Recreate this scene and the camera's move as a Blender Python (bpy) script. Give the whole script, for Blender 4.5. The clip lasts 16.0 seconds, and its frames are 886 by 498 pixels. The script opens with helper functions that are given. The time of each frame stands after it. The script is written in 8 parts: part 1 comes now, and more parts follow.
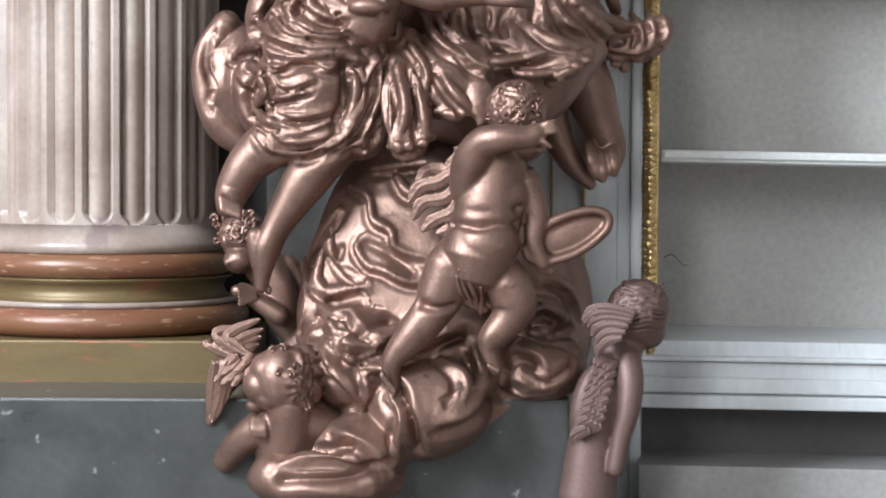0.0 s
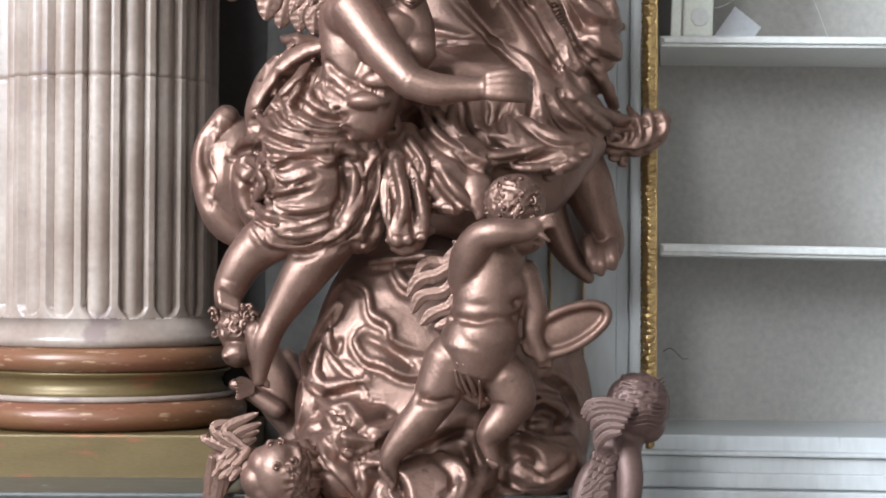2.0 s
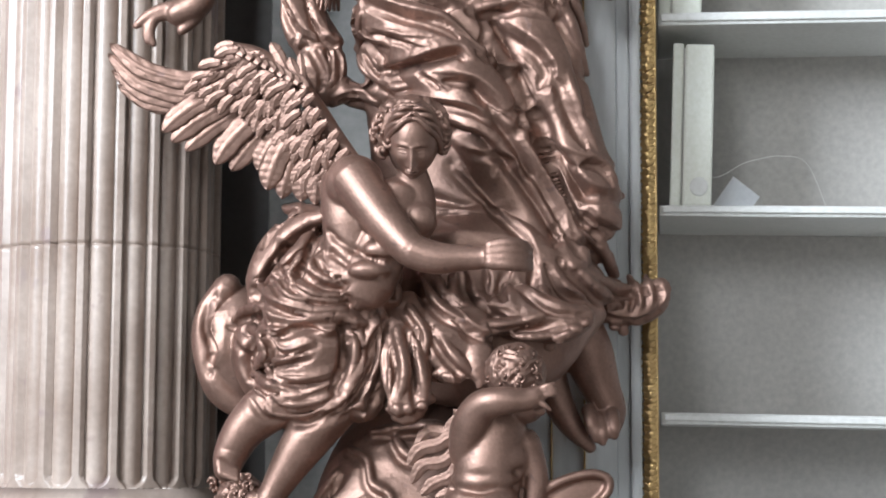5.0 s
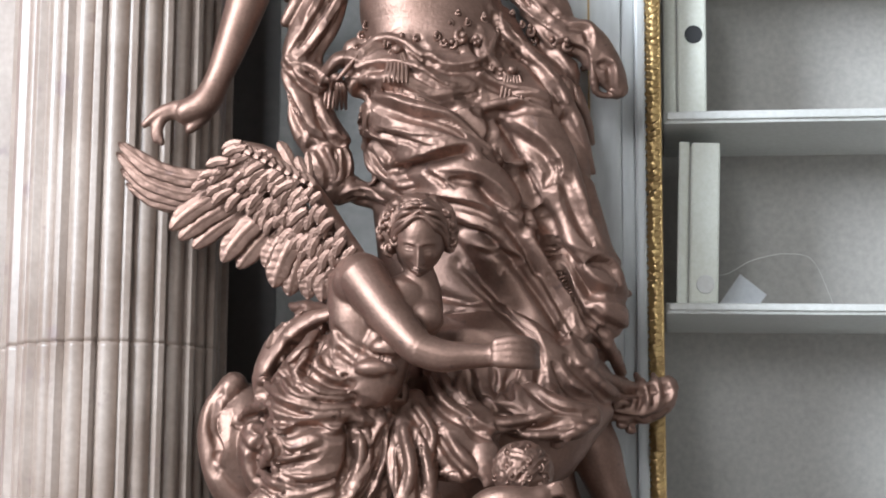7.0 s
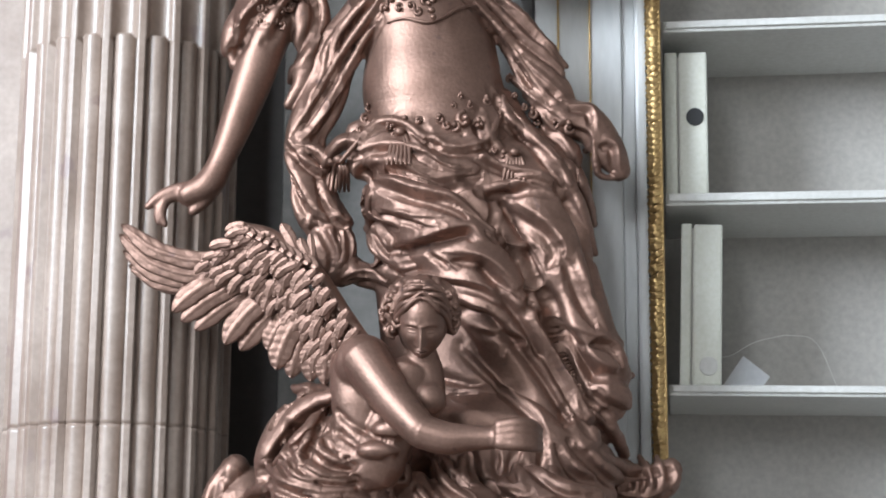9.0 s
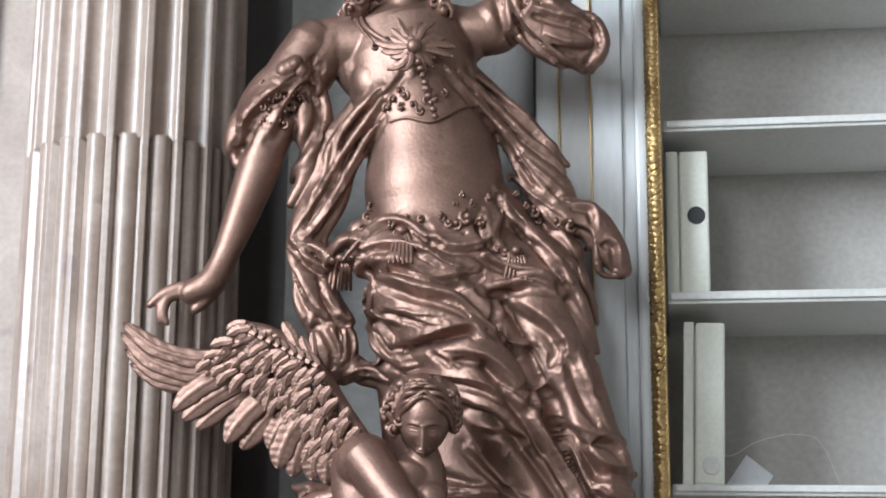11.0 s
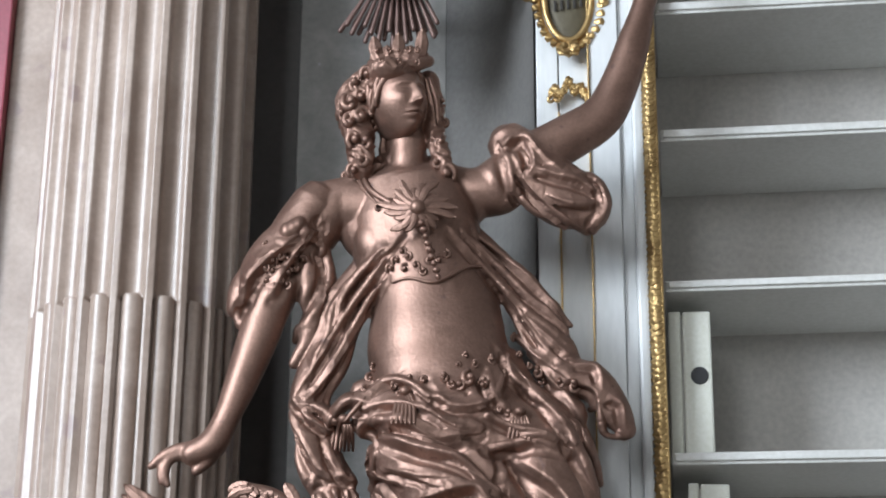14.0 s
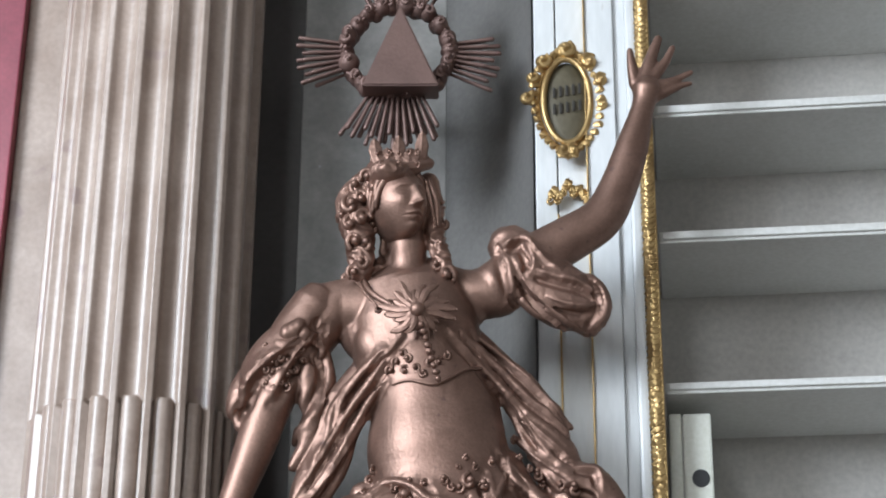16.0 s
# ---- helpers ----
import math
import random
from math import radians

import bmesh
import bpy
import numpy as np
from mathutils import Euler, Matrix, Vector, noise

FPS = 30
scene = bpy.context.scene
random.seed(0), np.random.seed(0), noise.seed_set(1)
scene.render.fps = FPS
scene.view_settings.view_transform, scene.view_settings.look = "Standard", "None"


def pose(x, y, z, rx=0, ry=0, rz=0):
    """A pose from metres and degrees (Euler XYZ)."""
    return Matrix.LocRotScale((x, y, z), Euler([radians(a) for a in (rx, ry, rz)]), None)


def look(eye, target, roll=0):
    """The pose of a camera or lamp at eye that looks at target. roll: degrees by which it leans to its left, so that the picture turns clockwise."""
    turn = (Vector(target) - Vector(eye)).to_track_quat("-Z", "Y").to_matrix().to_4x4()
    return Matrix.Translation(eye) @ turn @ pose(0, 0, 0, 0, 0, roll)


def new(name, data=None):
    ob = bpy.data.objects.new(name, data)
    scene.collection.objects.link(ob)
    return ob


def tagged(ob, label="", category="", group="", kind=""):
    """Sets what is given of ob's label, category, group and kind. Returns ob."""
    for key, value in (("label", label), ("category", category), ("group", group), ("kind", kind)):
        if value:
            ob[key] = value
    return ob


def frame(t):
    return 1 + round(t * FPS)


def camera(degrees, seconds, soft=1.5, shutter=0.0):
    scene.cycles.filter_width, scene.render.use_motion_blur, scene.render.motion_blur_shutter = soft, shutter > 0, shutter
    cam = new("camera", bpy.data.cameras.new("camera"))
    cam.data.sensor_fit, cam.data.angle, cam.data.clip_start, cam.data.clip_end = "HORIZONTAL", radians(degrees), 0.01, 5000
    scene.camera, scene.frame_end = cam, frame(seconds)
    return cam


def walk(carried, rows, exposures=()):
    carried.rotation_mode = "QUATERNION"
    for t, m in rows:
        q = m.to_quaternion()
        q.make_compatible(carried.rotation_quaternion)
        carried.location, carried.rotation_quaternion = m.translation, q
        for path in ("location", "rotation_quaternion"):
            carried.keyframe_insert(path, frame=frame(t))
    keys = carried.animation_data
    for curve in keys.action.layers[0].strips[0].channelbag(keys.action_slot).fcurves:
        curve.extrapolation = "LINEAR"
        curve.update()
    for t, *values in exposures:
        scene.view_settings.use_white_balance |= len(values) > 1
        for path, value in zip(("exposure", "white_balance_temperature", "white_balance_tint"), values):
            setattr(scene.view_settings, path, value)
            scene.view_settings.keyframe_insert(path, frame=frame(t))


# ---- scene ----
FOV = 27.09
cam = camera(FOV, 16.0, soft=2.0)
EYE = Vector((0.0, 0.402, 1.6))


def aim(up, turn, lean):
    a, b = radians(up), radians(turn)
    return look(EYE, EYE + Vector((math.sin(b) * math.cos(a), math.cos(b) * math.cos(a), math.sin(a))), lean)


# seconds, tilt up, turn to the right, lean
PATH = [
    (0, -2.100, 0.211, 0.291),
    (0.5, -1.429, 0.228, 0.289),
    (1, -0.725, 0.224, 0.288),
    (1.5, -0.051, 0.225, 0.285),
    (2, 0.820, 0.239, 0.281),
    (2.5, 1.772, 0.267, 0.278),
    (3, 2.807, 0.261, 0.277),
    (3.5, 3.615, 0.261, 0.277),
    (4, 4.448, 0.256, 0.279),
    (4.2, 4.801, 0.242, 0.279),
    (6.3, 7.920, 0.085, 0.295),
    (6.5, 8.228, 0.051, 0.295),
    (7, 9.115, -0.032, 0.297),
    (7.5, 9.785, -0.055, 0.299),
    (8, 10.378, -0.080, 0.301),
    (8.2, 10.617, -0.094, 0.302),
    (10.3, 13.555, -0.166, 0.319),
    (10.5, 13.863, -0.177, 0.319),
    (11, 14.725, -0.206, 0.319),
    (11.5, 15.457, -0.246, 0.318),
    (12, 16.288, -0.286, 0.322),
    (12.5, 17.074, -0.305, 0.325),
    (13, 17.889, -0.314, 0.326),
    (13.5, 18.725, -0.316, 0.326),
    (14, 19.716, -0.329, 0.324),
    (14.5, 20.591, -0.328, 0.323),
    (15, 21.535, -0.331, 0.322),
    (15.5, 22.238, -0.338, 0.321),
    (16, 22.887, -0.347, 0.320),
]
walk(cam, [(t, aim(*a)) for t, *a in PATH], [(0, 0.5), (4, 0.5), (7, 0.3), (11, 0.07), (16, -0.1)])

# ---- light ----
world = bpy.data.worlds.new("sky")
scene.world = world
world.use_nodes = True
wn = world.node_tree.nodes
sky = wn.new("ShaderNodeTexSky")
sky.sky_type, sky.sun_disc = "NISHITA", False
sky.sun_elevation, sky.sun_rotation = radians(38), radians(-110)
world.node_tree.links.new(sky.outputs[0], wn["Background"].inputs[0])
wn["Background"].inputs[1].default_value = 0.1
SUN = bpy.data.lights.new("sun", "SUN")
SUN.energy, SUN.angle, SUN.color = 2.5, radians(0.5), (1.0, 0.94, 0.86)
new("sun", SUN).matrix_world = pose(0, 0, 10, 52, 0, -70)


def window_light(name, m, w, h, watts, colour):
    lamp = bpy.data.lights.new(name, "AREA")
    lamp.shape, lamp.size, lamp.size_y, lamp.energy, lamp.color = "RECTANGLE", w, h, watts, colour
    ob = new(name, lamp)
    ob.matrix_world = m
    return ob


window_light("daylight_side_window", look((-4.3, 0.2, 4.5), (0, 4.0, 2.4)), 2.0, 3.0, 665, (0.78, 0.885, 1.0))
window_light("daylight_rear_window", look((-2.8, -4.8, 4.9), (0, 4.0, 2.4)), 1.8, 3.0, 215, (0.89, 0.945, 1.0))
window_light("daylight_rear_window", look((2.2, -4.8, 2.7), (0, 4.0, 1.8)), 1.8, 3.6, 60, (0.90, 0.96, 1.0))

# ---- materials ----
def material(name, colour, rough=0.5, metal=0.0, second=None, scale=6.0, bump=0.1, fine=90.0, spots=None, stretch=(1, 1, 1), gain=0.5, detail=6.0):
    """Two tones mixed by a coarse noise, a fine grain in tone and relief, and specks of wear."""
    m = bpy.data.materials.new(name)
    m.use_nodes = True
    n, l = m.node_tree.nodes, m.node_tree.links
    p = n["Principled BSDF"]
    where, fit = n.new("ShaderNodeTexCoord"), n.new("ShaderNodeMapping")
    fit.inputs["Scale"].default_value = stretch
    l.new(where.outputs["Object"], fit.inputs[0])
    coarse, grain = n.new("ShaderNodeTexNoise"), n.new("ShaderNodeTexNoise")
    coarse.inputs["Scale"].default_value, coarse.inputs["Detail"].default_value = scale, detail
    coarse.inputs["Distortion"].default_value = 0.6
    grain.inputs["Scale"].default_value, grain.inputs["Detail"].default_value = fine, 3.0
    l.new(fit.outputs[0], coarse.inputs[0]), l.new(fit.outputs[0], grain.inputs[0])
    ramp, mix = n.new("ShaderNodeValToRGB"), n.new("ShaderNodeMixRGB")
    second = second or tuple(c * 0.78 for c in colour)
    ramp.color_ramp.elements[0].position, ramp.color_ramp.elements[1].position = 0.5 - gain / 2, 0.5 + gain / 2
    ramp.color_ramp.elements[0].color, ramp.color_ramp.elements[1].color = (*second, 1), (*colour, 1)
    l.new(coarse.outputs[0], ramp.inputs[0])
    mix.blend_type = "OVERLAY"
    mix.inputs[0].default_value = 0.22
    l.new(ramp.outputs[0], mix.inputs[1]), l.new(grain.outputs[0], mix.inputs[2])
    last = mix.outputs[0]
    if spots:
        spot, cut, over = n.new("ShaderNodeTexNoise"), n.new("ShaderNodeValToRGB"), n.new("ShaderNodeMixRGB")
        spot.inputs["Scale"].default_value, spot.inputs["Detail"].default_value = spots[1], 8.0
        cut.color_ramp.elements[0].position, cut.color_ramp.elements[1].position = spots[2], spots[2] + 0.06
        l.new(fit.outputs[0], spot.inputs[0]), l.new(spot.outputs[0], cut.inputs[0])
        l.new(cut.outputs[0], over.inputs[0]), l.new(last, over.inputs[1])
        over.inputs[2].default_value = (*spots[0], 1)
        last = over.outputs[0]
    l.new(last, p.inputs["Base Color"])
    vary = n.new("ShaderNodeMapRange")
    vary.inputs["To Min"].default_value, vary.inputs["To Max"].default_value = max(0.05, rough - 0.1), min(1, rough + 0.12)
    l.new(coarse.outputs[0], vary.inputs[0]), l.new(vary.outputs[0], p.inputs["Roughness"])
    p.inputs["Metallic"].default_value = metal
    relief = n.new("ShaderNodeBump")
    relief.inputs["Strength"].default_value, relief.inputs["Distance"].default_value = bump, 0.004
    l.new(grain.outputs[0], relief.inputs["Height"]), l.new(relief.outputs[0], p.inputs["Normal"])
    return m


BRONZE = material("bronze_paint", (0.282, 0.169, 0.13), 0.44, 0.74, (0.165, 0.095, 0.071), 11.0, 0.2, 150.0, ((0.15, 0.09, 0.075), 40.0, 0.66))
# Duller bronze for halo and right cherub; the cherub's shade darkens the tone.
BRONZE_DULL = material("bronze_paint_dull_shaded", (0.18, 0.107, 0.09), 0.5, 0.45, (0.125, 0.075, 0.063), 9.0, 0.12, 160.0)
GOLD = material("gold_leaf", (0.58, 0.40, 0.18), 0.36, 0.85, (0.33, 0.21, 0.09), 25.0, 0.3, 140.0)
GILT = material("worn_gilding", (0.17, 0.115, 0.048), 0.42, 0.35, (0.135, 0.092, 0.038), 5.0, 0.12, 80.0, ((0.25, 0.10, 0.05), 9.0, 0.60), (1, 1, 4))
RED = material("red_gilt_marble", (0.21, 0.075, 0.045), 0.34, 0.1, (0.19, 0.10, 0.045), 5.0, 0.06, 60.0, ((0.40, 0.25, 0.16), 22.0, 0.62), (1, 1, 5))
MARBLE = material("pink_grey_marble", (0.40, 0.315, 0.265), 0.33, 0.0, (0.26, 0.19, 0.152), 5.0, 0.06, 70.0, ((0.26, 0.19, 0.17), 11.0, 0.63))
SLATE = material("grey_marble", (0.25, 0.235, 0.22), 0.4, 0.0, (0.12, 0.115, 0.105), 9.0, 0.05, 60.0, ((0.3, 0.31, 0.31), 30.0, 0.70))
# Shade put into a near-black colour; also used for the lining's cracks.
DARK = material("shade_and_crack_dark", (0.085, 0.075, 0.07), 0.5, 0.0, None, 5.0, 0.05, 50.0)
SOCLE = material("dark_green_marble", (0.075, 0.075, 0.07), 0.3, 0.0, (0.042, 0.043, 0.04), 7.0, 0.04, 60.0, ((0.3, 0.3, 0.28), 26.0, 0.68))
PAINT = material("grey_white_paint", (0.64, 0.65, 0.65), 0.33, 0.0, (0.55, 0.555, 0.55), 3.0, 0.08, 60.0, ((0.42, 0.40, 0.36), 30.0, 0.70), (1, 1, 0.25))
# Even warm grey, darker than PAINT, for the jamb and the base cabinet.
JAMB = material("warm_grey", (0.34, 0.32, 0.30), 0.5, 0.0, (0.29, 0.275, 0.26), 3.0, 0.06, 70.0)
SHELF = material("shelf_paint", (0.62, 0.61, 0.58), 0.45, 0.0, (0.54, 0.53, 0.50), 4.0, 0.06, 80.0)
BACKING = material("bookcase_lining", (0.43, 0.405, 0.375), 0.6, 0.0, (0.38, 0.355, 0.325), 2.0, 0.05, 70.0, ((0.36, 0.33, 0.30), 14.0, 0.71))
CARD = material("ivory_board", (0.66, 0.66, 0.58), 0.5, 0.0, (0.58, 0.58, 0.51), 5.0, 0.05, 120.0)
BLACK = material("black_lining", (0.012, 0.012, 0.014), 0.6)
PAPER = material("white_paper", (0.78, 0.78, 0.79), 0.7)
PLASTER = material("plaster", (0.36, 0.345, 0.33), 0.7, 0.0, None, 1.5)
FLOORING = material("stone_floor", (0.26, 0.24, 0.225), 0.4, 0.0, (0.17, 0.155, 0.145), 2.0)
CRIMSON = material("red_marble", (0.27, 0.05, 0.07), 0.4, 0.0, (0.16, 0.03, 0.045), 4.0)
INK = material("black_lettering", (0.03, 0.025, 0.02), 0.5)
PARCHMENT = material("dark_gilt_field", (0.13, 0.11, 0.07), 0.5, 0.2, (0.07, 0.058, 0.035), 20.0)


# ---- mesh helpers ----
def mesh_of(name, verts, faces, mats, smooth=True):
    me = bpy.data.meshes.new(name)
    me.from_pydata([tuple(v) for v in verts], [], faces)
    me.polygons.foreach_set("use_smooth", [smooth] * len(me.polygons))
    for m in mats if isinstance(mats, (list, tuple)) else [mats]:
        me.materials.append(m)
    me.update()
    return me


def part(name, bm, mat, parent=None, label="", smooth=False):
    me = bpy.data.meshes.new(name)
    bmesh.ops.recalc_face_normals(bm, faces=bm.faces)
    bm.to_mesh(me)
    bm.free()
    me.polygons.foreach_set("use_smooth", [smooth] * len(me.polygons))
    me.materials.append(mat)
    ob = new(name, me)
    ob.parent = parent
    return tagged(ob, label)


def box(x0, x1, y0, y1, z0, z1, bevel=0.004, m=None, bm=None):
    bm = bm or bmesh.new()
    one = bmesh.new()
    bmesh.ops.create_cube(one, size=1, matrix=Matrix.Translation(((x0 + x1) / 2, (y0 + y1) / 2, (z0 + z1) / 2)) @ Matrix.Diagonal((x1 - x0, y1 - y0, z1 - z0, 1)))
    if bevel:
        bmesh.ops.bevel(one, geom=list(one.edges), offset=bevel, segments=2, affect="EDGES", profile=0.6)
    if m:
        one.transform(m)
    tmp = bpy.data.meshes.new("tmp")
    one.to_mesh(tmp), one.free()
    bm.from_mesh(tmp)
    bpy.data.meshes.remove(tmp)
    return bm


def lathe(profile, sides=64, cx=0, cy=0, waves=0, deep=None):
    """Rings of (radius, height); deep(angle, height) is cut from the radius."""
    bm = bmesh.new()
    rings = []
    for r, z in profile:
        ring = []
        for i in range(sides):
            a = 2 * math.pi * i / sides
            q = r - (deep(a, z) if deep else 0)
            ring.append(bm.verts.new((cx + q * math.cos(a), cy + q * math.sin(a), z)))
        rings.append(ring)
    for a, b in zip(rings, rings[1:]):
        for i in range(sides):
            bm.faces.new((a[i], a[(i + 1) % sides], b[(i + 1) % sides], b[i]))
    bm.faces.new(rings[0][::-1]), bm.faces.new(rings[-1])
    return bm


def smoothed(points, steps=5):
    """A curve through the points (of any length), as a list of arrays."""
    p = [np.array(q, float) for q in points]
    if len(p) < 3:
        return [p[0] + (p[-1] - p[0]) * k / (steps * 2) for k in range(steps * 2 + 1)]
    p = [2 * p[0] - p[1]] + p + [2 * p[-1] - p[-2]]
    out = []
    for a, b, c, d in zip(p, p[1:], p[2:], p[3:]):
        for k in range(steps):
            s = k / steps
            out.append(0.5 * (2 * b + (c - a) * s + (2 * a - 5 * b + 4 * c - d) * s * s + (3 * b - a - 3 * c + d) * s ** 3))
    return out + [p[-2]]


def tube(b, points, flat=1.0, sides=14, crest=0.0):
    """A rounded limb through (x, y, z, radius); flat squeezes it from front to back, crest sharpens it towards the front."""
    path = smoothed(points)
    sides = max(sides, min(96, int(max(p[3] for p in path) * 600)))
    way = [path[min(i + 1, len(path) - 1)][:3] - path[max(i - 1, 0)][:3] for i in range(len(path))]
    way = [w / max(1e-9, np.linalg.norm(w)) for w in way]
    side = np.cross(way[0], (0.0, 1.0, 0.0))
    if np.linalg.norm(side) < 0.05:
        side = np.cross(way[0], (1.0, 0.0, 0.0))
    v, f = b
    rings = []
    r0, r1 = max(0.0008, path[0][3]), max(0.0008, path[-1][3])
    caps = [(path[0][:3] - way[0] * r0 * k, way[0], r0 * math.sqrt(max(0.0, 1 - k * k))) for k in (0.95, 0.6)]
    mid = [(p[:3], w, max(0.0008, p[3])) for p, w in zip(path, way)]
    ends = [(path[-1][:3] + way[-1] * r1 * k, way[-1], r1 * math.sqrt(max(0.0, 1 - k * k))) for k in (0.6, 0.95)]
    for c, w, r in caps + mid + ends:
        side = side - w * (side @ w)
        side /= max(1e-9, np.linalg.norm(side))
        up = np.cross(side, w)
        first = len(v)
        for i in range(sides):
            a = 2 * math.pi * i / sides
            o = side * math.cos(a) + up * math.sin(a)
            q = r * (1 + crest * max(0.0, -o[1]) ** 3)
            v.append(c + o * q * np.array((1, flat, 1)))
        rings.append(first)
    for p, q in zip(rings, rings[1:]):
        f.extend((p + i, p + (i + 1) % sides, q + (i + 1) % sides, q + i) for i in range(sides))
    f.append(tuple(range(rings[0], rings[0] + sides))[::-1])
    f.append(tuple(range(rings[-1], rings[-1] + sides)))


def lock(b, points, r):
    """A tapering strand of hair or cord."""
    n = len(points)
    tube(b, [(*p, r * (0.35 + 0.65 * math.sin(math.pi * (0.12 + 0.76 * i / (n - 1))))) for i, p in enumerate(points)], 1.0, 8, 0.3)


def fold(body, ridges, points, r, sink=1.1):
    """A drapery fold: a low swell in the body, on which carve() raises a crisp crest."""
    n = len(points)
    swell = [0.45 + 0.55 * math.sin(math.pi * (0.1 + 0.8 * i / (n - 1))) for i in range(n)]
    tube(body, [(p[0], p[1] + sink * r, p[2], 1.05 * r * k) for p, k in zip(points, swell)], 1.0, 10)
    ridges.append((np.array(smoothed(points, 32)), r))


def groove(ridges, points, r):
    """A deep hollow between folds."""
    ridges.append((np.array(smoothed(points, 32)), -r))


def ball(b, c, rx, ry, rz, tilt=0.0):
    v, f = b
    big = max(rx, rz) > 0.03
    rows, sides, first = (22, 36, len(v)) if big else (10, 16, len(v))
    ca, sa = math.cos(radians(tilt)), math.sin(radians(tilt))
    for j in range(rows + 1):
        e = math.pi * (0.02 + 0.96 * j / rows) - math.pi / 2
        for i in range(sides):
            a = 2 * math.pi * i / sides
            x, y, z = rx * math.cos(e) * math.cos(a), ry * math.cos(e) * math.sin(a), rz * math.sin(e)
            v.append(np.array((c[0] + x * ca - z * sa, c[1] + y, c[2] + x * sa + z * ca)))
    for j in range(rows):
        f.extend((first + j * sides + i, first + j * sides + (i + 1) % sides, first + (j + 1) * sides + (i + 1) % sides, first + (j + 1) * sides + i) for i in range(sides))
    f.append(tuple(range(first, first + sides))[::-1])
    f.append(tuple(range(first + rows * sides, first + (rows + 1) * sides)))


def curl(b, c, r, turn=1.0, phase=0.0):
    """A carved lock of hair rolled into a snail."""
    pts = []
    for k in range(8):
        a, q = phase + turn * k * 0.72, r * (1.0 - 0.115 * k)
        pts.append((c[0] + q * math.cos(a) * 0.7, c[1] + 0.35 * r - 0.06 * r * k, c[2] + q * math.sin(a) * 0.85, r * (0.24 + 0.05 * math.sin(k) + 0.02 * k)))
    tube(b, pts, 1.3, 7)


def feather(b, points, wide, back=0.006):
    """A carved plume: a ribbed leaf with a raised quill and notched vanes."""
    path = smoothed(points, 9)
    n = len(path)
    v, f = b
    across = 10
    rows = []
    for i, p in enumerate(path):
        s = i / (n - 1)
        w = path[min(i + 1, n - 1)] - path[max(i - 1, 0)]
        w /= max(1e-9, np.linalg.norm(w))
        side = np.cross(w, (0.0, -1.0, 0.0))
        side /= max(1e-9, np.linalg.norm(side))
        half = wide * (0.55 + 0.45 * min(1, s * 3)) * (math.sqrt(max(0.02, 1 - max(0.0, (s - 0.72) / 0.28) ** 2)))
        first = len(v)
        for k in range(across + 1):
            u = 2 * k / across - 1
            barb = 0.055 * wide * math.sin((i - abs(u) * 3.0) * 2 * math.pi / 3.2) * min(1, 2.5 * abs(u))
            rise = 0.13 * wide * (1 - u * u) + (0.12 * wide if k == across // 2 else 0) + barb
            notch = 1 + 0.05 * math.sin(s * 23 + u * 3)
            v.append(p + side * half * u * notch - w * abs(u) * half * 0.35 + np.array((0, -rise, 0)))
        for k in range(across + 1):
            u = 2 * k / across - 1
            v.append(v[first + k] + np.array((0, back + 0.18 * wide * (1 - u * u), 0)))
        rows.append(first)
    m = across + 1
    for p, q in zip(rows, rows[1:]):
        for k in range(across):
            f.append((p + k, p + k + 1, q + k + 1, q + k))
            f.append((p + m + k + 1, p + m + k, q + m + k, q + m + k + 1))
        f.append((p + m, p, q, q + m))
        f.append((p + across, p + m + across, q + m + across, q + across))
    for r in (rows[0], rows[-1]):
        for k in range(across):
            f.append((r + k, r + m + k, r + m + k + 1, r + k + 1))


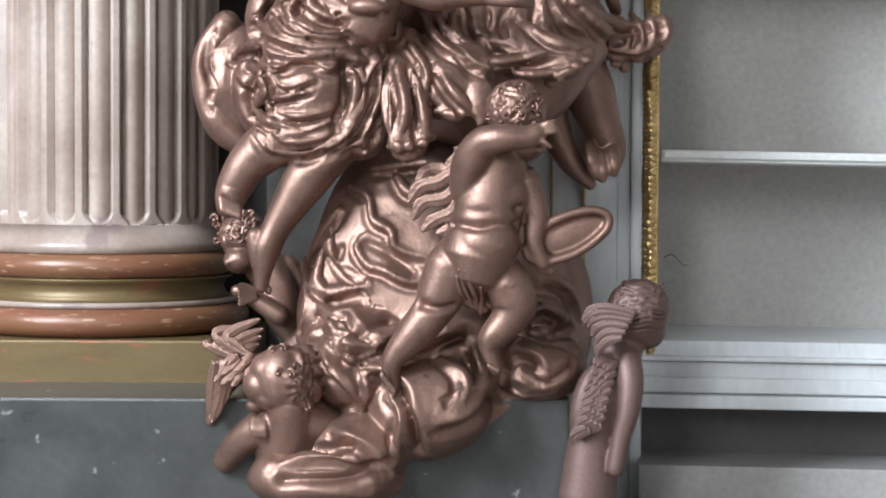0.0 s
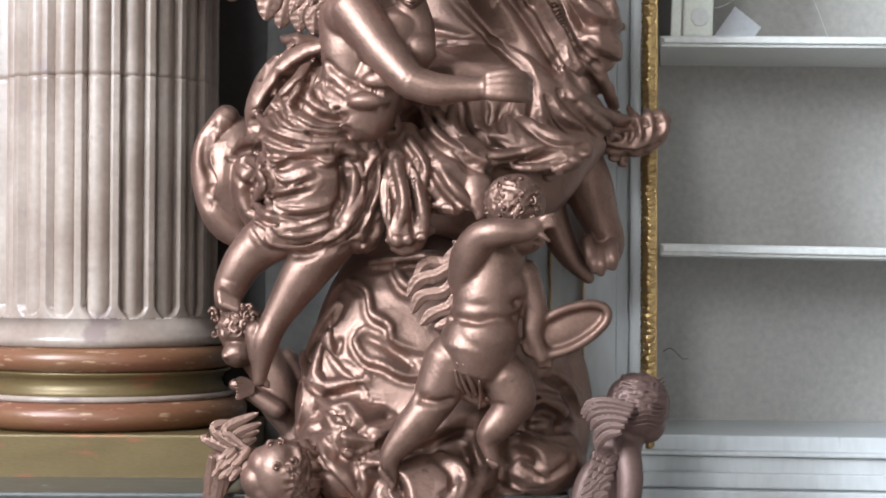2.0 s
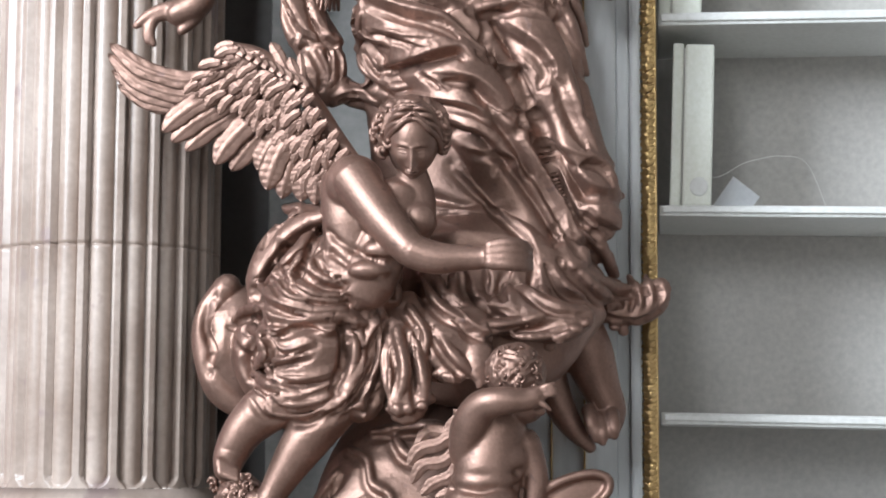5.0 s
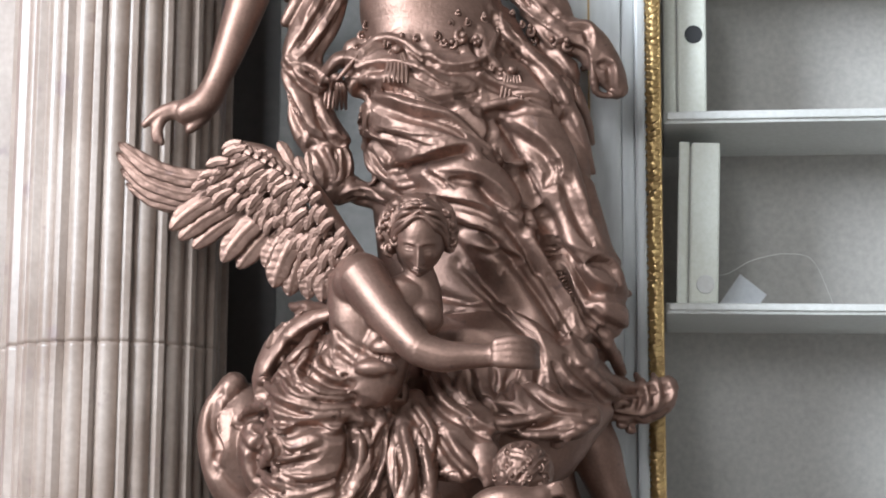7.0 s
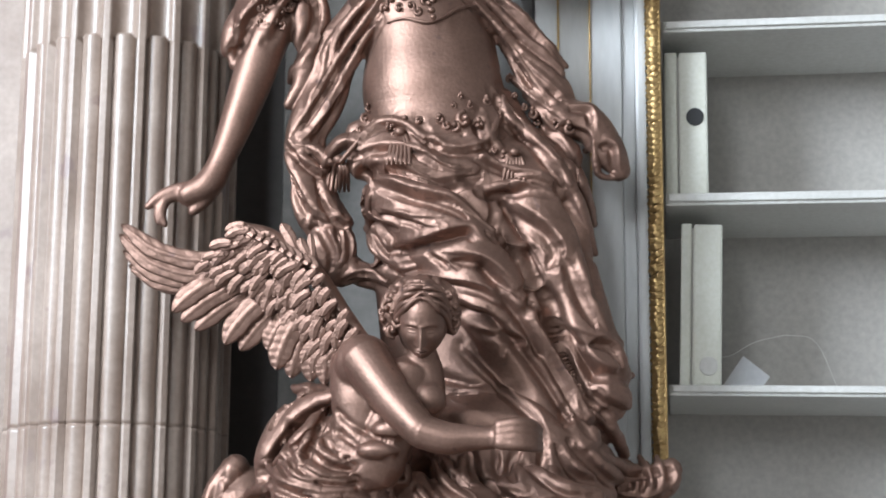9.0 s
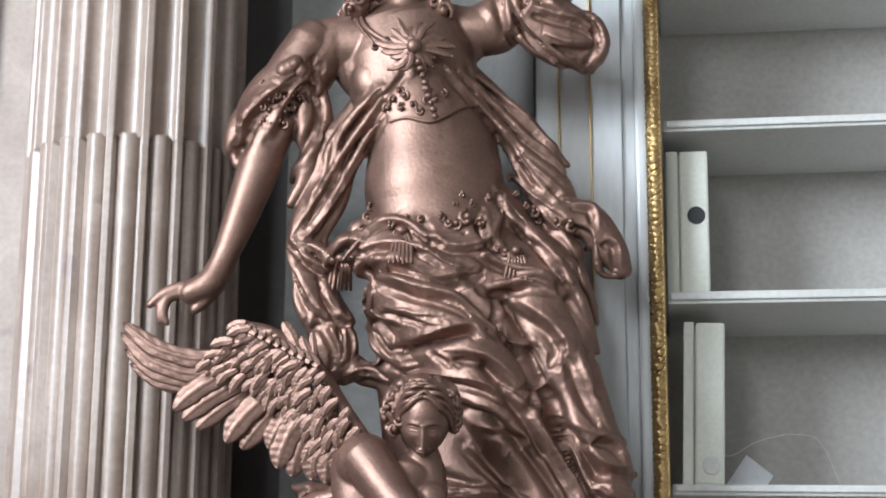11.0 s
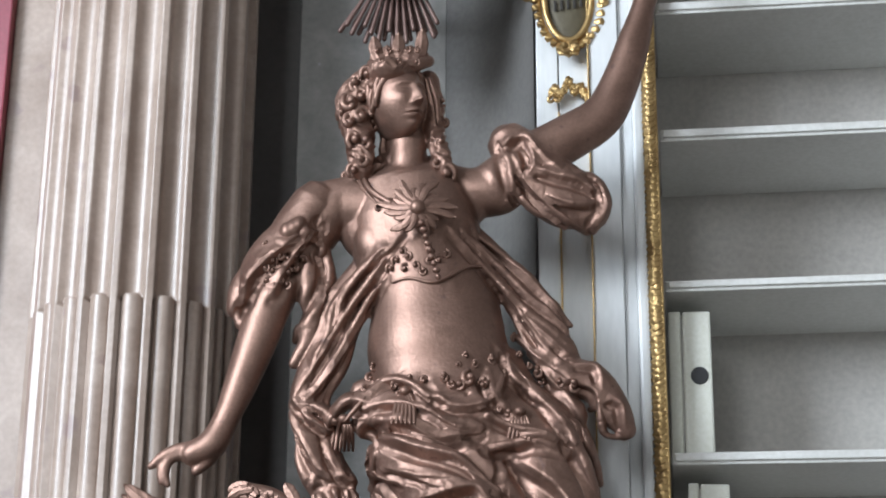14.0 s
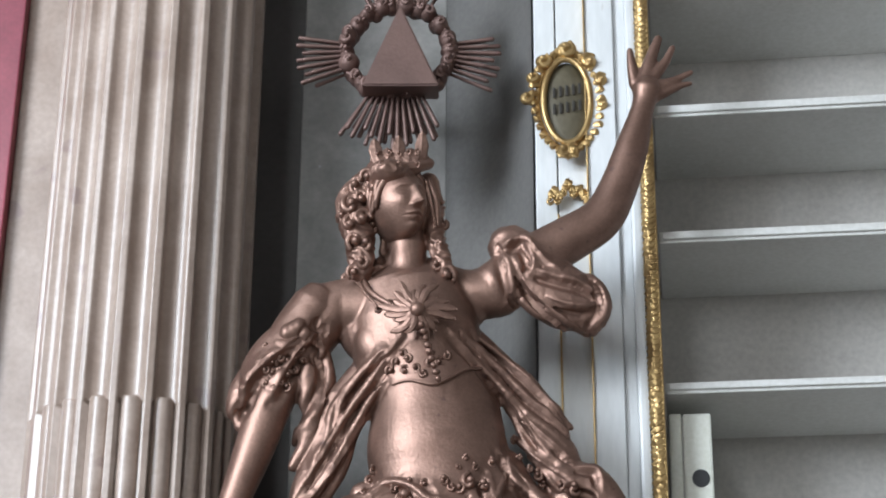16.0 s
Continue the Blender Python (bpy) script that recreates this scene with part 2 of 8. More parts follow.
def carved_head(b, c, size, yaw, pitch, roll=0.0):
    """A carved head with brow, eyes, nose, mouth and chin, turned to its left, up and aside; size is half of its width."""
    v, f = b
    rows, cols, first = 150, 150, len(v)
    w, lon = np.meshgrid(np.linspace(-0.995, 0.995, rows), np.linspace(0, 2 * math.pi, cols, endpoint=False), indexing="ij")
    ring = np.sqrt(1 - w * w)
    narrow = 1 - 0.24 * np.clip((-w - 0.15) / 0.85, 0, 1) ** 1.4
    x, y, z = ring * np.sin(lon) * narrow, -1.22 * ring * np.cos(lon), 1.42 * w
    jaw = np.clip(-w - 0.3, 0, 1) * (np.cos(lon) > 0) * np.cos(lon)
    y = y - 0.2 * jaw * (1 - ring) ** 0.7
    u, face = x, np.clip(np.cos(lon) * 3, 0, 1)
    a = np.abs(u)

    def bump(u0, du, w0, dw, p=2):
        return np.exp(-np.abs((a - u0) / du) ** p - np.abs((w - w0) / dw) ** p)

    out = 0.07 * bump(0.34, 0.26, 0.15, 0.07) - 0.17 * bump(0.36, 0.2, 0.02, 0.11) + 0.10 * bump(0.37, 0.15, 0.0, 0.07)
    lid = 0.055 - 1.3 * (a - 0.37) ** 2
    out += 0.045 * np.exp(-((w - lid) / 0.018) ** 2 - ((a - 0.37) / 0.17) ** 4) + 0.025 * np.exp(-((w + 0.055 - 0.6 * (a - 0.37) ** 2) / 0.015) ** 2 - ((a - 0.37) / 0.15) ** 4)
    slope = np.clip((0.16 - w) / 0.56, 0, 1) * np.clip((w + 0.47) / 0.06, 0, 1)
    out += (0.10 + 0.36 * slope ** 1.2) * (slope > 0) * slope ** 0.25 * np.exp(-(u / (0.085 + 0.06 * slope)) ** 2)
    out += 0.11 * bump(0.15, 0.06, -0.40, 0.05)
    out += 0.09 * bump(0.0, 0.34, -0.62, 0.14) + 0.09 * bump(0.0, 0.22, -0.575, 0.035) + 0.10 * bump(0.0, 0.19, -0.675, 0.04) - 0.15 * bump(0.0, 0.25, -0.622, 0.016)
    out += 0.14 * bump(0.0, 0.24, -0.86, 0.11) - 0.05 * bump(0.0, 0.2, -0.755, 0.04) + 0.06 * bump(0.52, 0.2, -0.25, 0.2)
    y = y - out * face
    m = Matrix.Rotation(radians(yaw), 3, "Z") @ Matrix.Rotation(radians(-pitch), 3, "X") @ Matrix.Rotation(radians(roll), 3, "Y")
    p = (np.stack((x, y, z), -1).reshape(-1, 3) * size) @ np.array(m).T + np.array(c)
    v.extend(p)
    for j in range(rows - 1):
        f.extend((first + j * cols + i, first + j * cols + (i + 1) % cols, first + (j + 1) * cols + (i + 1) % cols, first + (j + 1) * cols + i) for i in range(cols))
    f.append(tuple(range(first, first + cols))[::-1])
    f.append(tuple(range(first + (rows - 1) * cols, first + rows * cols)))


def combed_hair(b, c, size, yaw, pitch, roll=0.0):
    """Waved strands parted over the brow of a carved head and swept down to the ears."""
    m = Matrix.Rotation(radians(yaw), 3, "Z") @ Matrix.Rotation(radians(-pitch), 3, "X") @ Matrix.Rotation(radians(roll), 3, "Y")
    for side in (-1, 1):
        for k in range(13):
            q = k / 12
            arc = radians(52 + 104 * q)
            top, low = Vector((0.02 * side, -math.cos(arc), math.sin(arc))), Vector((side, -0.08 + 0.75 * q, -0.22 - 0.25 * q))
            pts = []
            for i in range(9):
                t = i / 8
                d = (top * math.cos(t * math.pi / 2) + low * math.sin(t * math.pi / 2)).normalized()
                d = d * (1.03 + 0.05 * math.sin(t * 9 + k * 2.1))
                p = m @ (Vector((d.x, 1.22 * d.y + 0.05 * math.sin(t * 11 + k), 1.42 * d.z + 0.04 * math.cos(t * 11 + k))) * size) + Vector(c)
                pts.append(tuple(p))
            lock(b, pts, 0.135 * size)


def carve(v, normal, folds, hair, crest, creases):
    """Raises the folds with sharp crests and hollows beside them, and roughs up cloth and hair."""
    lift, cloth = np.zeros(len(v)), np.zeros(len(v))
    for path, r in folds:
        if r < 0:
            near = np.nonzero(((v > path.min(0) + 2.5 * r) & (v < path.max(0) - 2.5 * r)).all(1))[0]
            if len(near):
                d = np.linalg.norm(v[near][:, None, :] - path[None], axis=2).min(1)
                lift[near] += 1.5 * r * np.exp(-(d / r) ** 2)
            continue
        near = np.nonzero(((v > path.min(0) - 4 * r) & (v < path.max(0) + 4 * r)).all(1))[0]
        if not len(near):
            continue
        gap = v[near][:, None, :] - path[None]
        d = np.linalg.norm(gap, axis=2)
        k = d.argmin(1)
        d, gap = d.min(1), gap[np.arange(len(near)), k]
        along = k / (len(path) - 1)
        size = np.sin(np.pi * (0.06 + 0.88 * along)) ** 0.6
        # the upper flank falls off gently, the lower one is steep and hollowed
        way = np.gradient(path, axis=0)
        side = np.stack((-way[:, 2], 0 * way[:, 0], way[:, 0]), 1)
        side *= (-1 if (side[:, 2] + 0.35 * side[:, 0]).sum() < 0 else 1) / np.maximum(1e-9, np.linalg.norm(side, axis=1))[:, None]
        up = np.clip((gap * side[k]).sum(1) / (0.35 * r), -1, 1) * 0.5 + 0.5
        gentle = np.exp(-d / (1.35 * r))
        steep = 1.1 * np.exp(-d / (0.55 * r)) - 0.75 * np.exp(-((d - 1.35 * r) / (0.75 * r)) ** 2)
        h = size * r * crest * (up * gentle + (1 - up) * steep)
        lift[near] = np.where(np.abs(h) > np.abs(lift[near]), 0.85 * h + 0.15 * lift[near], lift[near] + 0.2 * h)
        cloth[near] = np.maximum(cloth[near], np.exp(-(d / (2.5 * r)) ** 2) * min(1.0, r / 0.009))
    for i in np.nonzero(cloth > 0.15)[0]:
        p = Vector(v[i])
        q = p * 13 + 0.8 * noise.noise_vector(p * 9)
        lift[i] += creases * cloth[i] * (0.008 * (0.28 - abs(noise.noise(q))) + 0.0015 * noise.noise(p * 26) + 0.0022 * (0.3 - abs(noise.noise(p * 48 + Vector((7, 3, 1))))))
    for c, r, amp, scale in hair:
        inside = np.nonzero(np.linalg.norm((v - np.array(c)) / np.array(r), axis=1) < 1.0)[0]
        for i in inside:
            p = Vector(v[i])
            q = p * scale + 1.3 * noise.noise_vector(p * scale * 0.45)
            fade = min(1.0, 4 * (1 - np.linalg.norm((v[i] - np.array(c)) / np.array(r))))
            lift[i] += fade * amp * (0.75 - 2.2 * abs(noise.noise(q)))
    return v + normal * lift[:, None]


def statue(name, soft, fine, folds, hair, mat, label, grain=0.0038, passes=2, crest=1.0, creases=1.0):
    """Melts the soft forms into one carved body, raises its folds, then sets the crisp details on it: one mesh."""
    rough = new("rough", mesh_of("rough", soft[0], soft[1], mat))
    melt = rough.modifiers.new("melt", "REMESH")
    melt.mode, melt.voxel_size, melt.use_smooth_shade = "VOXEL", grain, True
    ease = rough.modifiers.new("ease", "SMOOTH")
    ease.factor, ease.iterations = 0.5, passes
    done = bpy.data.meshes.new_from_object(rough.evaluated_get(bpy.context.evaluated_depsgraph_get()))
    v, normal = np.empty(len(done.vertices) * 3), np.empty(len(done.vertices) * 3)
    done.vertices.foreach_get("co", v)
    done.vertex_normals.foreach_get("vector", normal)
    v = carve(v.reshape(-1, 3), normal.reshape(-1, 3), folds, hair, crest, creases)
    faces = [tuple(q.vertices) for q in done.polygons]
    old = rough.data
    bpy.data.objects.remove(rough)
    bpy.data.meshes.remove(done), bpy.data.meshes.remove(old)
    k = len(v)
    verts = [tuple(q) for q in v] + [tuple(q) for q in fine[0]]
    faces += [tuple(i + k for i in q) for q in fine[1]]
    return tagged(new(name, mesh_of(name, verts, faces, mat)), label, "statue")


# ---- the hall ----
def slab(name, x0, x1, y0, y1, z0, z1, mat, label, bevel=0.0):
    return tagged(part(name, box(x0, x1, y0, y1, z0, z1, bevel), mat), label, "", "", "structure")


slab("floor", -5, 5, -5.4, 5.6, -0.2, 0, FLOORING, "polished grey stone floor of the library hall")
slab("ceiling", -5, 5, -5.4, 5.6, 6.6, 6.8, PLASTER, "plain plaster ceiling above the hall")
slab("wall_east", 4.6, 4.9, -5.1, 5.3, 0, 6.6, PLASTER, "plain plaster wall closing the hall")
slab("wall_north", -5, 5, 5.3, 5.6, 0, 6.6, PLASTER, "plain plaster wall behind the niche")
for name, a0, a1, z0, z1 in (("wall_west", -5.1, -0.8, 0, 6.6), ("wall_west", 1.2, 5.3, 0, 6.6), ("wall_west", -0.8, 1.2, 0, 2.9), ("wall_west", -0.8, 1.2, 6.1, 6.6)):
    slab(name, -4.9, -4.6, a0, a1, z0, z1, PLASTER, "plaster wall with a tall window opening")
for name, a0, a1, z0, z1 in (("wall_south", -5, -3.7, 0, 6.6), ("wall_south", -1.9, 1.3, 0, 6.6), ("wall_south", 3.1, 5, 0, 6.6), ("wall_south", -3.7, -1.9, 0, 3.3), ("wall_south", -3.7, -1.9, 6.4, 6.6), ("wall_south", 1.3, 3.1, 0, 0.8), ("wall_south", 1.3, 3.1, 4.6, 6.6)):
    slab(name, a0, a1, -5.4, -5.1, z0, z1, PLASTER, "plaster wall with tall window openings")

# niche behind the group: marble panel, shade-dark side panel and splayed jamb
slab("niche_panel", -0.406, -0.019, 4.80, 4.86, 0.9, 5.4, SLATE, "mottled grey marble panel at the back of the niche", 0.003)
# The shadowed gap behind the column is put into this panel's dark colour.
slab("niche_side_panel", -1.6, -0.406, 4.84, 4.90, 0.9, 5.4, DARK, "panel beside the column with its shade put into the dark colour")
jamb = bmesh.new()
ja, jb = Vector((-0.019, 4.795, 0)), Vector((0.195, 4.47, 0))
for k in range(13):
    s = k / 12
    q = ja.lerp(jb, s) + Vector((0.03 * math.sin(math.pi * s), 0.02 * math.sin(math.pi * s), 0))
    for z in (0.9, 5.4):
        jamb.verts.new((q.x, q.y, z))
jamb.verts.ensure_lookup_table()
for k in range(12):
    jamb.faces.new([jamb.verts[i] for i in (2 * k, 2 * k + 2, 2 * k + 3, 2 * k + 1)])
bmesh.ops.solidify(jamb, geom=list(jamb.faces), thickness=0.03)
tagged(part("niche_jamb", jamb, JAMB, None, "", True), "curved warm grey jamb between niche and bookcase", "", "", "structure")
slab("marble_pilaster", -1.13, -0.75, 4.66, 4.9, 0, 5.4, MARBLE, "pale marble pilaster behind the column", 0.004)
slab("red_pilaster", -2.6, -1.13, 4.62, 4.9, 0, 5.4, CRIMSON, "dark red marble wall strip behind the column", 0.004)

# socle under column and group
slab("socle", -2.4, 0.263, 3.98, 5.2, 0, 1.175, SOCLE, "dark veined green-grey marble socle", 0.006)
slab("socle_block", 0.261, 0.478, 3.90, 4.22, 0, 0.942, SOCLE, "low dark marble block beside the socle", 0.006)

# ---- fluted column ----
CX, CY, CR = -0.748, 4.58, 0.253
column = tagged(new("column"), "fluted pink-grey marble column with red and gilt base", "column")
Z0, ZC, ZT = 1.443, 2.905, 5.2
zb = 1.506


def flute(a, z):
    u = (math.degrees(a) + 99 - 5.75) % 18 - 9
    half = 6.6
    depth = 0.0
    if abs(u) < half:
        depth = 0.026 * math.sqrt(1 - (u / half) ** 2)
    low = zb + 0.03 * (1 - math.sqrt(max(0.0, 1 - (u / half) ** 2)) if abs(u) < half else 1)
    if z < low:
        depth = 0.0
    elif z < ZC - 0.014 * (u / half) ** 2 and abs(u) < half:
        depth = 0.006 + 0.016 * (u / half) ** 2 if abs(u) < half * 0.86 else 0.026
    return depth


prof = [(CR * 1.09, Z0 + 0.0), (CR * 1.09, Z0 + 0.022), (CR * 1.03, Z0 + 0.03), (CR * 1.0, Z0 + 0.06)]
prof += [(CR, z) for z in np.linspace(zb - 0.004, zb + 0.05, 16)]
zj = 2.027
shaft = lambda z: CR * (1 + 0.01 * (z - zb - 0.06) / (ZC - zb - 0.10))
prof += [(shaft(z), z) for z in np.linspace(zb + 0.06, zj - 0.01, 6)]
prof += [(shaft(zj), zj - 0.002), (shaft(zj) - 0.003, zj - 0.001), (shaft(zj) - 0.003, zj + 0.001), (shaft(zj), zj + 0.002)]
prof += [(shaft(z), z) for z in np.linspace(zj + 0.01, ZC - 0.04, 6)]
prof += [(CR * 1.01, ZC - 0.02 + 0.004 * k) for k in range(8)]
prof += [(CR * (1.01 - 0.01 * s), ZC + 0.02 + (ZT - ZC - 0.02) * s) for s in np.linspace(0, 1, 10)]
part("shaft", lathe(prof, 480, CX, CY, 0, flute), MARBLE, column, "", True)


def torus_profile(r, z0, z1, out):
    h = (z1 - z0) / 2
    return [(r + out * math.cos(e), z0 + h + h * math.sin(e)) for e in np.linspace(-1.5, 1.5, 13)]


t1, t2, t3, t4, t5, t6 = 1.443, 1.388, 1.337, 1.327, 1.264, 1.16
part("upper_torus", lathe(torus_profile(CR * 1.04, t2, t1, 0.032), 96, CX, CY), RED, column, "red-brown marble ring with gilding", True)
part("scotia", lathe([(CR * 1.10, t3 + 0.001), (CR * 1.06, t3 + 0.012), (CR * 1.04, (t2 + t3) / 2), (CR * 1.07, t2 - 0.01), (CR * 1.12, t2 - 0.004), (CR * 1.12, t2)], 96, CX, CY), GILT, column, "worn gilt hollow", True)
part("fillet", lathe([(CR * 1.17, t4), (CR * 1.17, t3 + 0.001)], 96, CX, CY), MARBLE, column, "", True)
part("lower_torus", lathe(torus_profile(CR * 1.12, t5, t4, 0.038), 96, CX, CY), RED, column, "red-brown marble ring with gilding", True)
part("plinth", box(CX - CR * 1.36, CX + CR * 1.36, CY - CR * 1.30, CY + 0.2, t6, t5, 0.005), GILT, column, "worn gilt square plinth")

# ---- pilaster and bookcase: a front turned 7 degrees towards the hall ----
TURN = Matrix.Translation((0.478, 4.36, 0)) @ Matrix.Rotation(radians(-7), 4, "Z")
K = 4.36 / 3600 * 1.02
BOT, TOP = 1.252, 5.4


def strip(name, p0, p1, w0, w1, z0, z1, mat, label="", bevel=0.003, parent=None, kind="structure"):
    ob = part(name, box(p0 * K, p1 * K, w0, w1, z0, z1, bevel, TURN), mat, parent)
    return tagged(ob, label, "", "", kind)


strip("pilaster", -128, -72, 0.02, 0.5, 0.4, TOP, PAINT, "grey-white painted pilaster with a gilt edge")
strip("pilaster_hollow", -72, -48, 0.032, 0.5, 0.4, TOP, PAINT, "recessed grey-white moulding beside the bookcase")
strip("pilaster_bead", -48, -27, 0.006, 0.5, 0.4, TOP, PAINT, "raised grey-white moulding beside the bookcase", 0.008)
strip("pilaster_panel", -188, -131, 0.055, 0.5, 0.4, TOP, PAINT, "sunk grey painted panel of the pilaster")
strip("pilaster_edge", -232, -190, 0.05, 0.5, 0.4, TOP, PAINT, "grey-white painted edge of the pilaster")
strip("gilt_fillet", -131, -127.5, 0.012, 0.06, 1.147, TOP, GOLD, "thin gilt fillet along the pilaster")
strip("gilt_fillet", -190.5, -187, 0.042, 0.08, 1.147, 3.396, GOLD, "thin gilt fillet along the sunk panel")

bookcase = tagged(new("bookcase"), "grey-white painted library bookcase with gilt frame and nearly empty shelves", "bookcase")
strip("back", -20, 620, 0.42, 0.45, BOT, TOP, BACKING, "", 0, bookcase, "")
strip("side", -26, -8, 0.03, 0.42, BOT, TOP, BACKING, "", 0, bookcase, "")
strip("side", 600, 622, 0.03, 0.42, BOT, TOP, PAINT, "", 0.003, bookcase, "")
for top, low, sag in ((1.672, 1.646, 0.9), (2.127, 2.102, 1), (2.558, 2.529, 0.35), (2.962, 2.934, 0), (3.34, 3.309, 0), (3.675, 3.643, 0), (4.015, 3.983, 0), (4.361, 4.328, 0)):
    level = TURN @ Matrix.Translation((0, 0, low)) @ Matrix.Rotation(radians(sag), 4, "Y")
    s = part("shelf", box(3 * K, 600 * K, 0.055, 0.42, 0, top - low, 0.004, level), SHELF, bookcase)
    part("edge_bead", box(9 * K, 600 * K, 0.047, 0.056, 0.008, top - low - 0.004, 0.003, level), SHELF, s)
# carved gilt frame strip: a flat edge and a row of small leaves
zg = 1.231
frame_strip = part("gilt_frame", box(-12 * K, 0, -0.008, 0.03, zg, TOP, 0.003, TURN), GOLD, bookcase, "carved gilt frame strip")
leaf_v = ([], [])
rng = random.Random(4)
z = zg
while z < 4.6:
    h = rng.uniform(0.011, 0.017)
    s = rng.uniform(0.8, 1.15)
    feather(leaf_v, [(-27 * K, -0.002, z), (-16 * K * s, -0.013, z + h * 0.4), (-3 * K, -0.010, z + h * 0.9)], 0.0075 * s, 0.012)
    ball(leaf_v, (-22 * K, -0.001, z + h * 0.8), 0.006 * s, 0.006, 0.006)
    z += h
me = mesh_of("leaf_carving", leaf_v[0], leaf_v[1], GOLD)
me.transform(TURN)
new("leaf_carving", me).parent = frame_strip

# old cracks in the lining
for x0, z0, w, bend in ((12, 1.422, 46, 0.010), (44, 1.251, 30, -0.012)):
    crack = ([], [])
    tube(crack, [((x0 + w * k / 5) * K, 0.4195, z0 + bend * math.sin(k * 1.1) - 0.002 * k, 0.0016 - 0.0002 * k) for k in range(6)], 1, 6)
    me = mesh_of("crack", crack[0], crack[1], DARK)
    me.transform(TURN)
    new("crack", me).parent = bookcase
# cornice under the bookcase
cornice = tagged(new("cornice"), "moulded white cornice under the bookcase", "cornice", "", "structure")
for a, b, w in ((1.261, 1.225, -0.010), (1.23, 1.22, -0.045), (1.218, 1.182, -0.030), (1.185, 1.153, -0.050), (1.152, 1.146, -0.040), (1.15, 1.122, -0.070)):
    part("moulding", box(-34 * K, 640 * K, w, 0.5, b, a, 0.004, TURN), PAINT, cornice)
# Dark band under the cornice: its shadow is put into the colour.
strip("cabinet_front", -30, 640, 0.10, 0.5, 0.9, 1.117, DARK, "recessed front under the cornice with its shade put into the dark colour", 0.0)
strip("cabinet_ledge", -30, 640, -0.10, 0.5, 0.0, 1.005, JAMB, "grey painted base cabinet", 0.004)


# ---- shelf contents ----
def file_box(p0, p1, p2, z0, z1, hole_z, lean, label, hole_mat):
    """An ivory board slipcase with a narrow side board and a round finger hole."""
    base = TURN @ Vector((p0 * K, 0.08, z0))
    m = TURN @ Matrix.Translation((p0 * K, 0.08, z0)) @ Matrix.Rotation(radians(lean), 4, "Y")
    top = tagged(new("file_box"), label, "file box")
    h = z1 - z0
    part("side_board", box(0, (p1 - p0 - 3) * K, 0.012, 0.27, 0, h + 0.004, 0.004, m), CARD, top)
    part("gap", box((p1 - p0 - 4) * K, (p1 - p0) * K, 0.02, 0.26, 0.002, h - 0.006, 0, m), BACKING, top)
    spine = part("spine", box((p1 - p0) * K, (p2 - p0) * K, 0, 0.26, 0, h, 0.006, m), CARD, top)
    cx, cz = ((p1 + p2) / 2 - p0 + 3) * K, hole_z - z0
    ring = ([], [])
    tube(ring, [(cx + 0.0185 * math.cos(a), -0.001, cz + 0.0195 * math.sin(a), 0.0016) for a in np.linspace(0, 2 * math.pi, 17)], 1, 6)
    me = mesh_of("hole_rim", ring[0], ring[1], hole_mat)
    me.transform(m)
    new("hole_rim", me).parent = spine
    disc = bmesh.new()
    bmesh.ops.create_cone(disc, cap_ends=True, segments=32, radius1=0.0185, radius2=0.0185, depth=0.004, matrix=m @ Matrix.Translation((cx, -0.001, cz)) @ Matrix.Rotation(radians(90), 4, "X"))
    part("finger_hole", disc, hole_mat, spine, "round finger hole")


file_box(4, 30, 82, 2.558, 2.895, 2.741, 0.4, "ivory board file box with a black finger hole", BLACK)
file_box(22, 44, 96, 2.128, 2.493, 2.172, 1.8, "ivory board file box leaning, with a grey finger hole", SHELF)
card = bmesh.new()
card.faces.new([card.verts.new(q) for q in ((0.613, 4.470, 2.130), (0.667, 4.500, 2.204), (0.719, 4.460, 2.152), (0.702, 4.450, 2.130))])
bmesh.ops.solidify(card, geom=list(card.faces), thickness=0.0015)
tagged(part("paper_card", card, PAPER), "white paper card propped on the shelf beside a file box", "paper")
wire = ([], [])
tube(wire, [(*q, 0.0005) for q in ((0.599, 4.450, 2.192), (0.637, 4.470, 2.201), (0.687, 4.500, 2.232), (0.735, 4.520, 2.248), (0.788, 4.560, 2.260), (0.854, 4.600, 2.248), (0.908, 4.620, 2.132))], 1, 6)
tagged(new("thin_wire", mesh_of("thin_wire", wire[0], wire[1], SHELF)), "thin pale wire curling over the shelf", "wire")

# ---- carved group ----
# woman statue
soft, fine, folds, hair = ([], []), ([], []), [], []
tube(soft, ((-0.114, 4.2, 3.219, 0.051), (-0.108, 4.2, 3.137, 0.055), (-0.099, 4.2, 3.069, 0.07)), 0.9)
tube(soft, ((-0.302, 4.2, 3.061, 0.054), (-0.202, 4.2, 3.062, 0.072), (-0.099, 4.2, 3.043, 0.082), (-0.002, 4.2, 3.063, 0.07), (0.061, 4.2, 3.104, 0.054)), 0.75)
tube(soft, ((-0.099, 4.2, 3.043, 0.131), (-0.082, 4.2, 2.963, 0.138), (-0.069, 4.2, 2.884, 0.131)), 0.68)
tube(soft, ((-0.074, 4.2, 3.035, 0.131), (-0.058, 4.2, 2.917, 0.126), (-0.038, 4.2, 2.82, 0.139), (-0.032, 4.2, 2.737, 0.152), (-0.016, 4.2, 2.655, 0.152), (0.012, 4.2, 2.549, 0.181)), 0.78)
ball(soft, (-0.155, 4.17, 2.966), 0.06, 0.045, 0.067)
ball(soft, (-0.023, 4.17, 2.976), 0.06, 0.045, 0.067)
